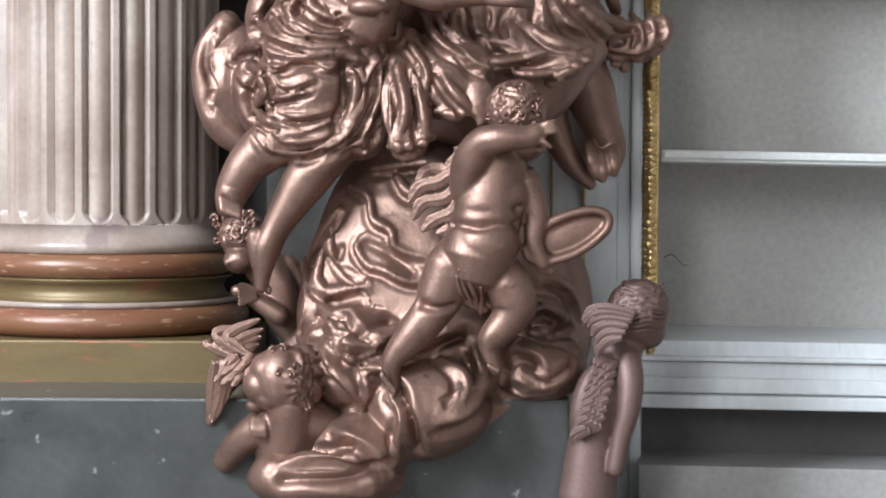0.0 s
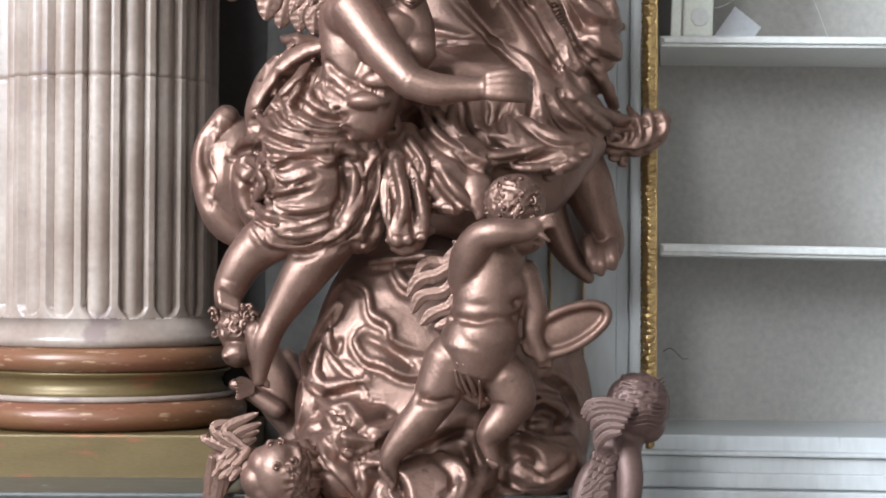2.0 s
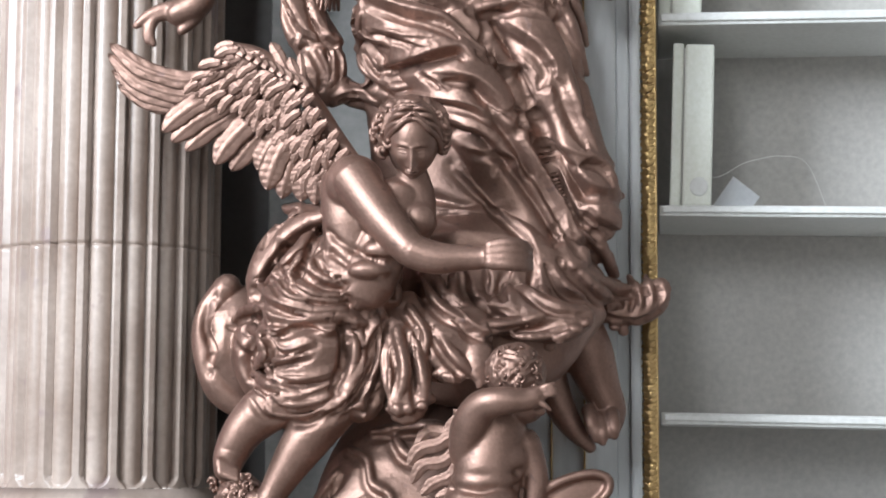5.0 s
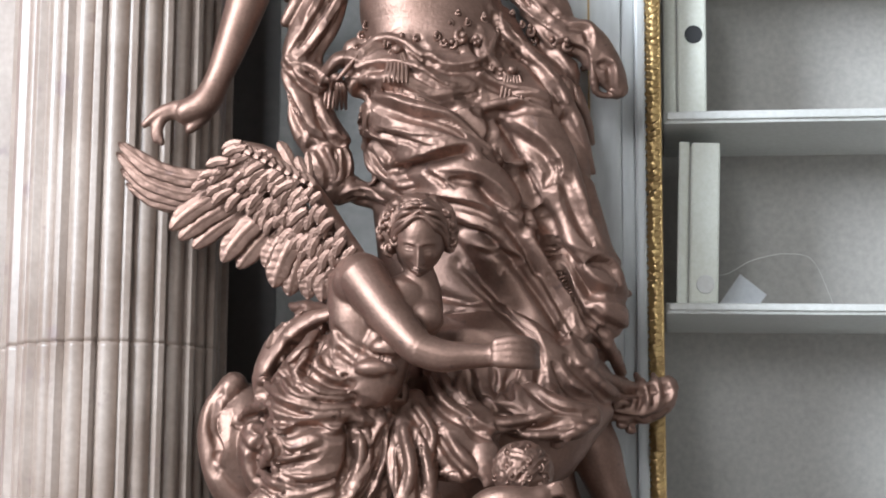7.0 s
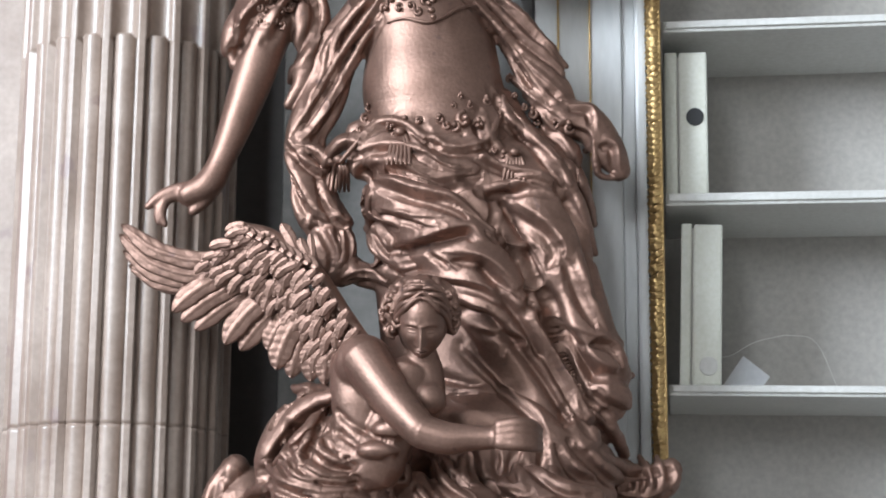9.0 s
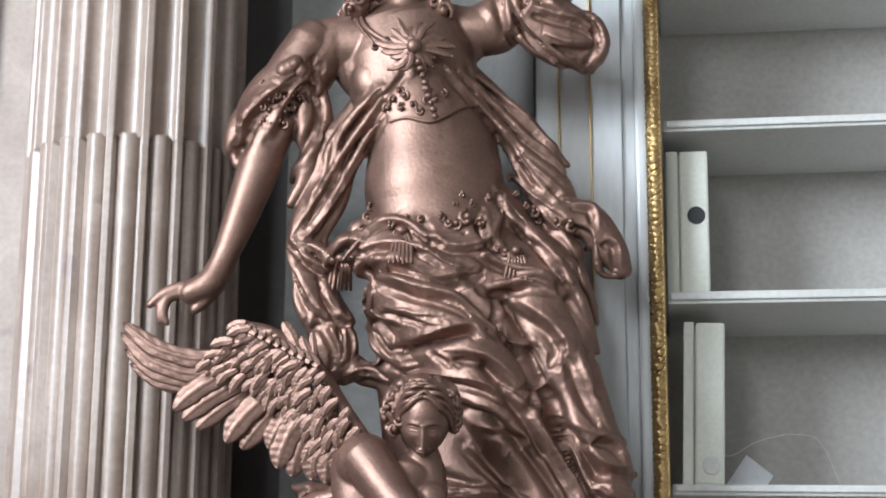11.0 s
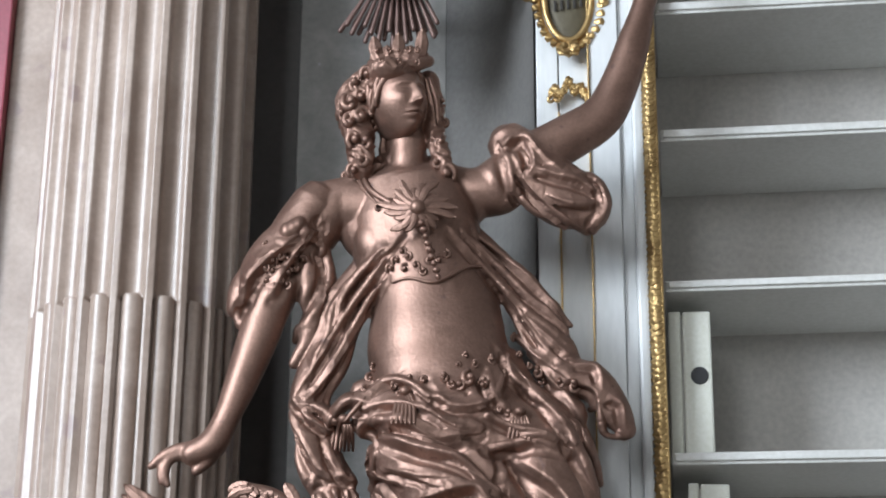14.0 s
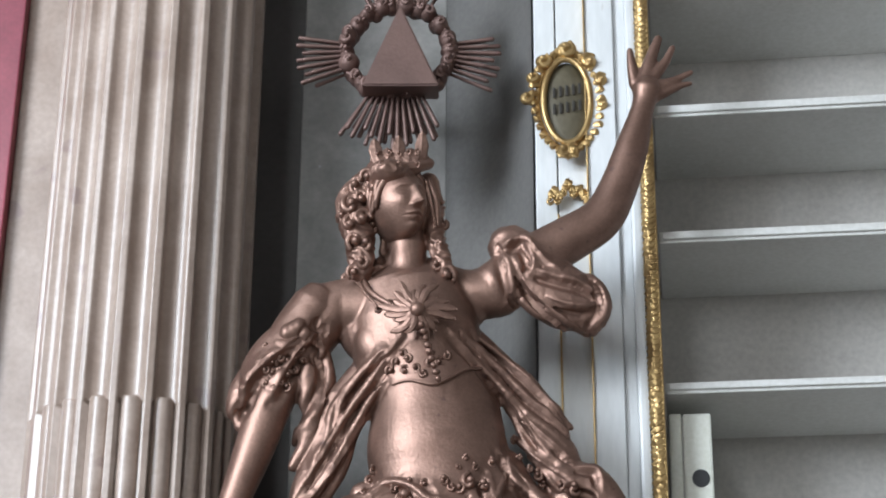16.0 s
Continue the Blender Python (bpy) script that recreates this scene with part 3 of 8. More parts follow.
tube(soft, ((0.018, 4.2, 2.588, 0.187), (0.047, 4.2, 2.428, 0.21), (0.082, 4.2, 2.236, 0.224), (0.111, 4.191, 2.033, 0.228)), 0.45)
tube(soft, ((0.129, 4.128, 1.912, 0.222), (0.106, 4.086, 1.83, 0.175), (0.048, 4.070, 1.772, 0.105)), 0.5)
tube(soft, ((-0.056, 4.000, 1.857, 0.046), (-0.06, 3.950, 1.766, 0.05), (-0.054, 3.920, 1.676, 0.04)), 0.4)
tube(soft, ((0.012, 4.000, 1.858, 0.046), (0.029, 3.950, 1.789, 0.05), (0.035, 3.940, 1.749, 0.034)), 0.4)
tube(soft, ((0.069, 3.988, 1.835, 0.046), (0.082, 3.940, 1.766, 0.029), (0.086, 3.930, 1.731, 0.023)), 0.7)
tube(soft, ((0.149, 4.000, 1.858, 0.052), (0.239, 3.968, 1.835, 0.039), (0.283, 3.974, 1.846, 0.027)), 0.8)
tube(soft, ((-0.077, 4.13, 2.503, 0.094), (0.016, 4.12, 2.404, 0.103), (0.109, 4.12, 2.258, 0.097), (0.189, 4.12, 2.083, 0.076), (0.259, 4.087, 1.968, 0.053)), 0.9)
tube(soft, ((0.171, 4.14, 2.501, 0.071), (0.232, 4.13, 2.354, 0.067), (0.272, 4.13, 2.201, 0.071), (0.317, 4.13, 2.073, 0.064)), 1.0)
tube(soft, ((-0.148, 4.14, 2.571, 0.069), (-0.03, 4.12, 2.561, 0.069), (0.088, 4.12, 2.543, 0.069), (0.205, 4.13, 2.511, 0.063)), 0.6)
ball(soft, (-0.115, 4.17, 3.281), 0.058, 0.07, 0.08)
carved_head(fine, (-0.126, 4.14, 3.284), 0.063, 34, 7, -6)
combed_hair(fine, (-0.126, 4.14, 3.284), 0.063, 34, 7, -6)
tube(soft, ((-0.128, 4.2, 3.154, 0.038), (-0.203, 4.2, 3.097, 0.048), (-0.270, 4.2, 3.045, 0.055), (-0.319, 4.21, 2.976, 0.050), (-0.360, 4.215, 2.892, 0.042)), 0.9)
tube(soft, ((-0.059, 4.2, 3.147, 0.035), (0.017, 4.2, 3.103, 0.050), (0.086, 4.2, 3.098, 0.058), (0.149, 4.2, 3.141, 0.055), (0.200, 4.2, 3.182, 0.051)), 0.95)
ball(soft, (-0.095, 4.21, 3.003), 0.156, 0.08, 0.094)
ball(soft, (-0.102, 4.2, 3.066), 0.131, 0.07, 0.050)
tube(soft, ((-0.101, 4.17, 3.203, 0.042), (-0.100, 4.18, 3.146, 0.043), (-0.099, 4.18, 3.092, 0.057)))
ball(soft, (-0.143, 4.16, 3.34), 0.06, 0.08, 0.055)
tube(soft, ((-0.302, 4.2, 3.061, 0.058), (-0.35, 4.2, 2.988, 0.056), (-0.407, 4.2, 2.871, 0.049)))
tube(soft, ((-0.378, 4.2, 2.89, 0.051), (-0.422, 4.2, 2.748, 0.044), (-0.455, 4.2, 2.646, 0.035), (-0.482, 4.2, 2.572, 0.028), (-0.508, 4.2, 2.521, 0.032), (-0.546, 4.2, 2.499, 0.028)))
tube(soft, ((-0.54, 4.2, 2.515, 0.016), (-0.582, 4.2, 2.506, 0.015), (-0.612, 4.2, 2.491, 0.013), (-0.635, 4.2, 2.472, 0.008)))
tube(soft, ((-0.552, 4.2, 2.502, 0.015), (-0.594, 4.2, 2.49, 0.013), (-0.605, 4.2, 2.46, 0.011), (-0.597, 4.2, 2.433, 0.007)))
tube(soft, ((-0.565, 4.2, 2.502, 0.014), (-0.6, 4.2, 2.485, 0.011), (-0.613, 4.2, 2.46, 0.009), (-0.61, 4.2, 2.438, 0.007)))
tube(soft, ((-0.504, 4.2, 2.497, 0.015), (-0.524, 4.2, 2.475, 0.013), (-0.539, 4.2, 2.463, 0.011)))
tube(soft, ((0.092, 4.2, 3.107, 0.060), (0.175, 4.2, 3.175, 0.056), (0.258, 4.2, 3.227, 0.053), (0.331, 4.2, 3.277, 0.049), (0.372, 4.2, 3.350, 0.044), (0.409, 4.2, 3.457, 0.038), (0.438, 4.2, 3.561, 0.027), (0.449, 4.2, 3.606, 0.035)))
tube(soft, ((0.455, 4.2, 3.606, 0.023), (0.496, 4.2, 3.621, 0.015), (0.522, 4.2, 3.636, 0.009), (0.553, 4.2, 3.653, 0.007)))
tube(soft, ((0.462, 4.2, 3.591, 0.019), (0.501, 4.2, 3.606, 0.012), (0.529, 4.2, 3.618, 0.008), (0.551, 4.2, 3.624, 0.006)))
tube(soft, ((0.443, 4.2, 3.621, 0.023), (0.459, 4.2, 3.681, 0.016), (0.48, 4.2, 3.741, 0.011)))
tube(soft, ((0.457, 4.2, 3.635, 0.019), (0.491, 4.2, 3.674, 0.012), (0.513, 4.2, 3.718, 0.008)))
tube(soft, ((0.423, 4.2, 3.621, 0.016), (0.416, 4.2, 3.673, 0.012), (0.413, 4.2, 3.71, 0.008)))
tube(soft, ((0.275, 4.2, 1.866, 0.054), (0.31, 4.2, 1.796, 0.054), (0.338, 4.2, 1.72, 0.042), (0.357, 4.2, 1.674, 0.035), (0.354, 4.2, 1.642, 0.03)))
tube(soft, ((0.359, 4.17, 1.665, 0.015), (0.362, 4.15, 1.637, 0.013), (0.362, 4.15, 1.62, 0.01)))
tube(soft, ((0.335, 4.17, 1.653, 0.015), (0.338, 4.15, 1.626, 0.013), (0.338, 4.15, 1.608, 0.01)))
tube(soft, ((0.321, 4.17, 1.657, 0.015), (0.324, 4.15, 1.63, 0.013), (0.324, 4.15, 1.613, 0.01)))
tube(soft, ((0.311, 4.17, 1.672, 0.015), (0.315, 4.15, 1.644, 0.013), (0.315, 4.15, 1.628, 0.01)))
tube(soft, ((0.217, 4.2, 1.807, 0.04), (0.241, 4.2, 1.714, 0.035), (0.276, 4.2, 1.644, 0.026), (0.317, 4.2, 1.596, 0.013)))
tube(soft, ((-0.301, 4.2, 3.001, 0.047), (-0.356, 4.2, 2.975, 0.056), (-0.406, 4.2, 2.916, 0.054), (-0.428, 4.2, 2.851, 0.04)), 0.9)
ball(soft, (-0.36, 4.145, 2.984), 0.012, 0.012, 0.014)
ball(soft, (-0.347, 4.144, 2.99), 0.012, 0.012, 0.014)
ball(soft, (-0.335, 4.144, 2.996), 0.012, 0.012, 0.014)
ball(soft, (-0.323, 4.148, 2.984), 0.012, 0.012, 0.014)
ball(soft, (-0.311, 4.157, 2.973), 0.012, 0.012, 0.014)
ball(soft, (-0.299, 4.167, 2.962), 0.012, 0.012, 0.014)
ball(soft, (-0.288, 4.185, 2.954), 0.012, 0.012, 0.014)
curl(fine, (-0.406, 4.152, 2.955), 0.0127, -1, 0)
curl(fine, (-0.389, 4.147, 2.946), 0.0127, 1, 1.7)
curl(fine, (-0.373, 4.144, 2.952), 0.0127, -1, 3.4)
curl(fine, (-0.357, 4.144, 2.945), 0.0127, 1, 5.1)
curl(fine, (-0.342, 4.146, 2.953), 0.0127, -1, 6.8)
curl(fine, (-0.326, 4.155, 2.949), 0.0127, 1, 8.5)
curl(fine, (-0.405, 4.148, 2.925), 0.0127, -1, 10.2)
curl(fine, (-0.388, 4.147, 2.917), 0.0127, 1, 11.9)
curl(fine, (-0.372, 4.145, 2.924), 0.0127, -1, 13.6)
curl(fine, (-0.356, 4.15, 2.918), 0.0127, 1, 15.3)
curl(fine, (-0.341, 4.154, 2.928), 0.0127, -1, 17)
curl(fine, (-0.326, 4.169, 2.926), 0.0127, 1, 18.7)
curl(fine, (-0.403, 4.149, 2.897), 0.0127, -1, 20.4)
curl(fine, (-0.387, 4.147, 2.889), 0.0127, 1, 22.1)
curl(fine, (-0.371, 4.148, 2.897), 0.0127, -1, 23.8)
curl(fine, (-0.355, 4.151, 2.89), 0.0127, 1, 25.5)
curl(fine, (-0.341, 4.164, 2.902), 0.0127, -1, 27.2)
curl(fine, (-0.329, 4.207, 2.909), 0.0129, 1, 28.9)
curl(fine, (-0.402, 4.149, 2.868), 0.0127, -1, 30.6)
curl(fine, (-0.385, 4.147, 2.861), 0.0127, 1, 32.3)
curl(fine, (-0.37, 4.149, 2.868), 0.0127, -1, 34)
curl(fine, (-0.355, 4.156, 2.864), 0.0127, 1, 35.7)
fold(soft, folds, ((-0.315, 4.146, 3.002), (-0.368, 4.146, 2.943), (-0.439, 4.163, 2.871), (-0.471, 4.202, 2.819)), 0.0140)
fold(soft, folds, ((-0.297, 4.158, 2.987), (-0.343, 4.154, 2.933), (-0.389, 4.151, 2.841)), 0.0140)
fold(soft, folds, ((-0.285, 4.166, 2.976), (-0.297, 4.202, 2.91), (-0.302, 4.212, 2.837), (-0.342, 4.21, 2.772)), 0.0140)
fold(soft, folds, ((-0.32, 4.149, 2.969), (-0.404, 4.151, 2.919), (-0.459, 4.178, 2.863)), 0.0140)
fold(soft, folds, ((-0.278, 4.177, 2.954), (-0.271, 4.19, 2.88), (-0.305, 4.181, 2.8), (-0.342, 4.213, 2.76)), 0.0140)
fold(soft, folds, ((-0.344, 4.148, 2.957), (-0.428, 4.156, 2.895), (-0.452, 4.181, 2.825)), 0.0140)
tube(soft, ((-0.317, 4.2, 2.915, 0.035), (-0.308, 4.2, 2.838, 0.028), (-0.306, 4.2, 2.761, 0.021), (-0.341, 4.2, 2.698, 0.012)))
tube(soft, ((-0.343, 4.2, 2.967, 0.03), (-0.439, 4.2, 2.902, 0.026), (-0.468, 4.2, 2.837, 0.021), (-0.46, 4.2, 2.786, 0.011)))
tube(soft, ((0.13, 4.2, 3.206, 0.054), (0.186, 4.2, 3.137, 0.068), (0.248, 4.2, 3.084, 0.07), (0.297, 4.2, 3.057, 0.051)), 0.9)
fold(soft, folds, ((0.116, 4.153, 3.199), (0.16, 4.147, 3.204), (0.196, 4.143, 3.155), (0.245, 4.14, 3.113)), 0.0128)
fold(soft, folds, ((0.128, 4.143, 3.168), (0.159, 4.15, 3.104), (0.232, 4.158, 3.028), (0.296, 4.198, 3.003)), 0.0128)
fold(soft, folds, ((0.147, 4.145, 3.143), (0.221, 4.137, 3.112), (0.295, 4.15, 3.091), (0.33, 4.164, 3.057)), 0.0128)
fold(soft, folds, ((0.122, 4.155, 3.106), (0.172, 4.176, 3.048), (0.246, 4.18, 3.01)), 0.0128)
fold(soft, folds, ((0.16, 4.145, 3.196), (0.178, 4.14, 3.141), (0.159, 4.15, 3.104)), 0.0128)
fold(soft, folds, ((0.245, 4.14, 3.113), (0.309, 4.164, 3.11), (0.333, 4.166, 3.058), (0.308, 4.187, 3.005)), 0.0128)
fold(soft, folds, ((0.11, 4.152, 3.185), (0.122, 4.155, 3.106), (0.117, 4.214, 3.076)), 0.0128)
fold(soft, folds, ((0.195, 4.144, 3.075), (0.257, 4.143, 3.048), (0.319, 4.158, 3.055)), 0.0128)
fold(soft, folds, ((0.142, 4.153, 3.213), (0.11, 4.152, 3.185)), 0.0128)
tube(soft, ((-0.127, 4.2, 2.995, 0.035), (-0.181, 4.2, 2.916, 0.04), (-0.235, 4.2, 2.819, 0.047), (-0.269, 4.2, 2.71, 0.051), (-0.303, 4.2, 2.629, 0.044), (-0.296, 4.2, 2.559, 0.047), (-0.276, 4.2, 2.473, 0.051), (-0.239, 4.2, 2.412, 0.049), (-0.232, 4.2, 2.34, 0.033)), 0.55)
tube(soft, ((0.028, 4.2, 2.996, 0.033), (0.103, 4.2, 2.911, 0.04), (0.169, 4.2, 2.821, 0.047), (0.211, 4.2, 2.738, 0.051), (0.241, 4.2, 2.663, 0.047)), 0.55)
tube(soft, ((0.247, 4.2, 2.675, 0.042), (0.308, 4.2, 2.651, 0.04), (0.349, 4.2, 2.588, 0.033), (0.369, 4.2, 2.557, 0.021)), 0.9)
fold(soft, folds, ((-0.112, 4.107, 2.961), (-0.166, 4.135, 2.881), (-0.226, 4.164, 2.802), (-0.273, 4.172, 2.715), (-0.332, 4.181, 2.623)), 0.0105)
fold(soft, folds, ((-0.13, 4.113, 2.938), (-0.166, 4.129, 2.918), (-0.233, 4.163, 2.839), (-0.25, 4.173, 2.778), (-0.303, 4.176, 2.691)), 0.0105)
fold(soft, folds, ((-0.153, 4.131, 2.866), (-0.202, 4.168, 2.79), (-0.248, 4.174, 2.703), (-0.283, 4.179, 2.617)), 0.0105)
fold(soft, folds, ((-0.191, 4.151, 2.899), (-0.251, 4.17, 2.828), (-0.268, 4.173, 2.753), (-0.308, 4.176, 2.665)), 0.0105)
fold(soft, folds, ((-0.178, 4.173, 2.817), (-0.225, 4.177, 2.729), (-0.283, 4.176, 2.641), (-0.318, 4.177, 2.603)), 0.0105)
fold(soft, folds, ((-0.338, 4.184, 2.618), (-0.3, 4.175, 2.566), (-0.234, 4.2, 2.523)), 0.0105)
fold(soft, folds, ((-0.336, 4.191, 2.533), (-0.298, 4.174, 2.48), (-0.25, 4.172, 2.443), (-0.203, 4.186, 2.44)), 0.0105)
fold(soft, folds, ((-0.298, 4.174, 2.517), (-0.28, 4.172, 2.467), (-0.292, 4.182, 2.421)), 0.0105)
fold(soft, folds, ((-0.267, 4.172, 2.443), (-0.232, 4.177, 2.372), (-0.237, 4.189, 2.314)), 0.0105)
fold(soft, folds, ((-0.22, 4.176, 2.432), (-0.203, 4.182, 2.385), (-0.226, 4.184, 2.325)), 0.0105)
fold(soft, folds, ((-0.332, 4.181, 2.604), (-0.282, 4.169, 2.59), (-0.219, 4.141, 2.534)), 0.0105)
fold(soft, folds, ((-0.28, 4.181, 2.409), (-0.262, 4.186, 2.349), (-0.243, 4.19, 2.314)), 0.0105)
fold(soft, folds, ((-0.235, 4.2, 2.547), (-0.281, 4.175, 2.554), (-0.332, 4.181, 2.617)), 0.0105)
fold(soft, folds, ((0.027, 4.131, 2.97), (0.089, 4.166, 2.918), (0.162, 4.176, 2.845), (0.248, 4.188, 2.773)), 0.0105)
fold(soft, folds, ((0.003, 4.116, 2.965), (0.077, 4.154, 2.889), (0.15, 4.173, 2.819), (0.247, 4.177, 2.732)), 0.0105)
fold(soft, folds, ((0.052, 4.159, 2.981), (0.126, 4.179, 2.924), (0.2, 4.187, 2.849), (0.252, 4.197, 2.789)), 0.0105)
fold(soft, folds, ((0.126, 4.181, 2.834), (0.186, 4.173, 2.768), (0.252, 4.175, 2.706)), 0.0105)
fold(soft, folds, ((0.04, 4.14, 2.948), (0.102, 4.169, 2.869), (0.186, 4.173, 2.742), (0.245, 4.162, 2.677)), 0.0105)
fold(soft, folds, ((0.258, 4.167, 2.691), (0.306, 4.17, 2.68), (0.317, 4.168, 2.617)), 0.0105)
fold(soft, folds, ((0.295, 4.206, 2.601), (0.352, 4.171, 2.606), (0.365, 4.183, 2.547)), 0.0105)
fold(soft, folds, ((0.245, 4.166, 2.653), (0.305, 4.168, 2.629), (0.317, 4.187, 2.547), (0.366, 4.193, 2.537)), 0.0105)
lock(fine, ((-0.129, 4.117, 2.856), (-0.092, 4.102, 2.86), (-0.044, 4.093, 2.848), (-0.009, 4.098, 2.863), (0.028, 4.116, 2.889), (0.077, 4.163, 2.905), (0.114, 4.176, 2.877)), 0.0047)
lock(fine, ((-0.203, 4.179, 3.155), (-0.188, 4.138, 3.085), (-0.149, 4.114, 3.043), (-0.105, 4.099, 3.018)), 0.0070)
lock(fine, ((-0.213, 4.18, 3.156), (-0.2, 4.149, 3.089), (-0.168, 4.122, 3.039)), 0.0047)
curl(fine, (-0.163, 4.119, 3.031), 0.0137, -1, 0)
curl(fine, (-0.137, 4.107, 3.033), 0.0137, 1, 1)
curl(fine, (-0.051, 4.097, 3.029), 0.0137, -1, 2)
curl(fine, (-0.026, 4.102, 3.022), 0.0137, 1, 3)
curl(fine, (-0.122, 4.111, 2.905), 0.0137, -1, 4)
curl(fine, (-0.108, 4.106, 2.923), 0.0137, 1, 5)
curl(fine, (-0.05, 4.099, 2.927), 0.0137, -1, 6)
curl(fine, (-0.031, 4.1, 2.902), 0.0137, 1, 7)
curl(fine, (-0.096, 4.103, 2.909), 0.0137, -1, 8)
curl(fine, (-0.062, 4.096, 2.875), 0.0137, 1, 9)
curl(fine, (-0.134, 4.116, 2.888), 0.0137, -1, 10)
curl(fine, (-0.079, 4.1, 2.889), 0.0137, 1, 11)
curl(fine, (-0.05, 4.098, 2.901), 0.0137, -1, 12)
curl(fine, (-0.104, 4.105, 2.884), 0.0137, 1, 13)
curl(fine, (-0.014, 4.105, 2.916), 0.0137, -1, 14)
feather(fine, ((-0.067, 4.055, 3.001), (-0.03, 4.063, 2.997), (0.006, 4.072, 2.988)), 0.0073)
feather(fine, ((-0.068, 4.051, 2.998), (-0.049, 4.062, 2.99), (-0.031, 4.072, 2.982)), 0.0073)
feather(fine, ((-0.07, 4.055, 2.997), (-0.05, 4.063, 2.977), (-0.036, 4.072, 2.962)), 0.0073)
feather(fine, ((-0.073, 4.051, 2.995), (-0.058, 4.062, 2.963), (-0.054, 4.072, 2.943)), 0.0073)
feather(fine, ((-0.076, 4.055, 2.995), (-0.075, 4.063, 2.975), (-0.081, 4.072, 2.963)), 0.0073)
feather(fine, ((-0.079, 4.051, 2.993), (-0.087, 4.062, 2.968), (-0.104, 4.072, 2.956)), 0.0073)
feather(fine, ((-0.082, 4.055, 2.997), (-0.103, 4.063, 2.968), (-0.134, 4.072, 2.958)), 0.0073)
feather(fine, ((-0.084, 4.051, 2.997), (-0.103, 4.062, 2.987), (-0.127, 4.072, 2.986)), 0.0073)
feather(fine, ((-0.085, 4.055, 3.001), (-0.115, 4.063, 2.995), (-0.148, 4.072, 2.999)), 0.0073)
feather(fine, ((-0.086, 4.051, 3.002), (-0.124, 4.062, 3.007), (-0.163, 4.072, 3.02)), 0.0073)
feather(fine, ((-0.085, 4.055, 3.005), (-0.107, 4.063, 3.017), (-0.129, 4.072, 3.031)), 0.0073)
feather(fine, ((-0.084, 4.051, 3.006), (-0.107, 4.062, 3.03), (-0.127, 4.072, 3.051)), 0.0073)
feather(fine, ((-0.081, 4.055, 3.01), (-0.102, 4.063, 3.046), (-0.114, 4.072, 3.074)), 0.0073)
feather(fine, ((-0.078, 4.051, 3.009), (-0.084, 4.062, 3.036), (-0.083, 4.072, 3.056)), 0.0073)
feather(fine, ((-0.075, 4.055, 3.011), (-0.072, 4.063, 3.045), (-0.06, 4.072, 3.067)), 0.0073)
feather(fine, ((-0.072, 4.051, 3.008), (-0.056, 4.062, 3.048), (-0.031, 4.072, 3.069)), 0.0073)
feather(fine, ((-0.07, 4.055, 3.009), (-0.055, 4.063, 3.028), (-0.031, 4.072, 3.038)), 0.0073)
feather(fine, ((-0.068, 4.051, 3.005), (-0.041, 4.062, 3.023), (-0.009, 4.072, 3.029)), 0.0073)
feather(fine, ((-0.067, 4.055, 3.004), (-0.029, 4.063, 3.012), (0.01, 4.072, 3.01)), 0.0073)
ball(fine, (-0.076, 4.055, 3.003), 0.017, 0.016, 0.017)
ball(fine, (-0.067, 4.052, 2.967), 0.007, 0.008, 0.007)
ball(fine, (-0.062, 4.052, 2.952), 0.009, 0.008, 0.007)
ball(fine, (-0.057, 4.052, 2.937), 0.007, 0.008, 0.007)
ball(fine, (-0.053, 4.052, 2.921), 0.009, 0.008, 0.007)
ball(fine, (-0.049, 4.052, 2.907), 0.007, 0.008, 0.007)
ball(fine, (-0.045, 4.052, 2.891), 0.009, 0.008, 0.007)
ball(fine, (-0.04, 4.052, 2.876), 0.007, 0.008, 0.007)
ball(fine, (-0.035, 4.052, 2.861), 0.009, 0.008, 0.007)
ball(fine, (-0.031, 4.052, 2.846), 0.007, 0.008, 0.007)
tube(soft, ((-0.189, 4.2, 2.635, 0.03), (-0.116, 4.2, 2.648, 0.03), (-0.031, 4.2, 2.63, 0.03), (0.065, 4.2, 2.625, 0.035), (0.162, 4.2, 2.612, 0.042), (0.246, 4.2, 2.587, 0.042)), 0.9)
fold(soft, folds, ((-0.189, 4.111, 2.599), (-0.137, 4.114, 2.636), (-0.089, 4.092, 2.625), (-0.041, 4.07, 2.589), (0.016, 4.066, 2.6)), 0.0117)
fold(soft, folds, ((-0.041, 4.076, 2.62), (-0.007, 4.062, 2.574), (0.063, 4.067, 2.576), (0.1, 4.091, 2.619), (0.113, 4.142, 2.695)), 0.0117)
fold(soft, folds, ((0.113, 4.153, 2.717), (0.124, 4.123, 2.653), (0.172, 4.131, 2.606), (0.228, 4.099, 2.537)), 0.0117)
fold(soft, folds, ((0.133, 4.194, 2.761), (0.186, 4.179, 2.707), (0.257, 4.165, 2.653)), 0.0117)
fold(soft, folds, ((-0.207, 4.118, 2.564), (-0.135, 4.094, 2.583), (-0.064, 4.068, 2.564), (0.006, 4.059, 2.526), (0.057, 4.064, 2.527)), 0.0117)
fold(soft, folds, ((0.057, 4.065, 2.563), (0.122, 4.078, 2.531), (0.192, 4.083, 2.509), (0.251, 4.111, 2.48)), 0.0117)
fold(soft, folds, ((0.1, 4.134, 2.705), (0.159, 4.133, 2.631), (0.239, 4.1, 2.525), (0.292, 4.194, 2.45)), 0.0117)
fold(soft, folds, ((0.163, 4.194, 2.724), (0.222, 4.178, 2.644), (0.294, 4.193, 2.524)), 0.0117)
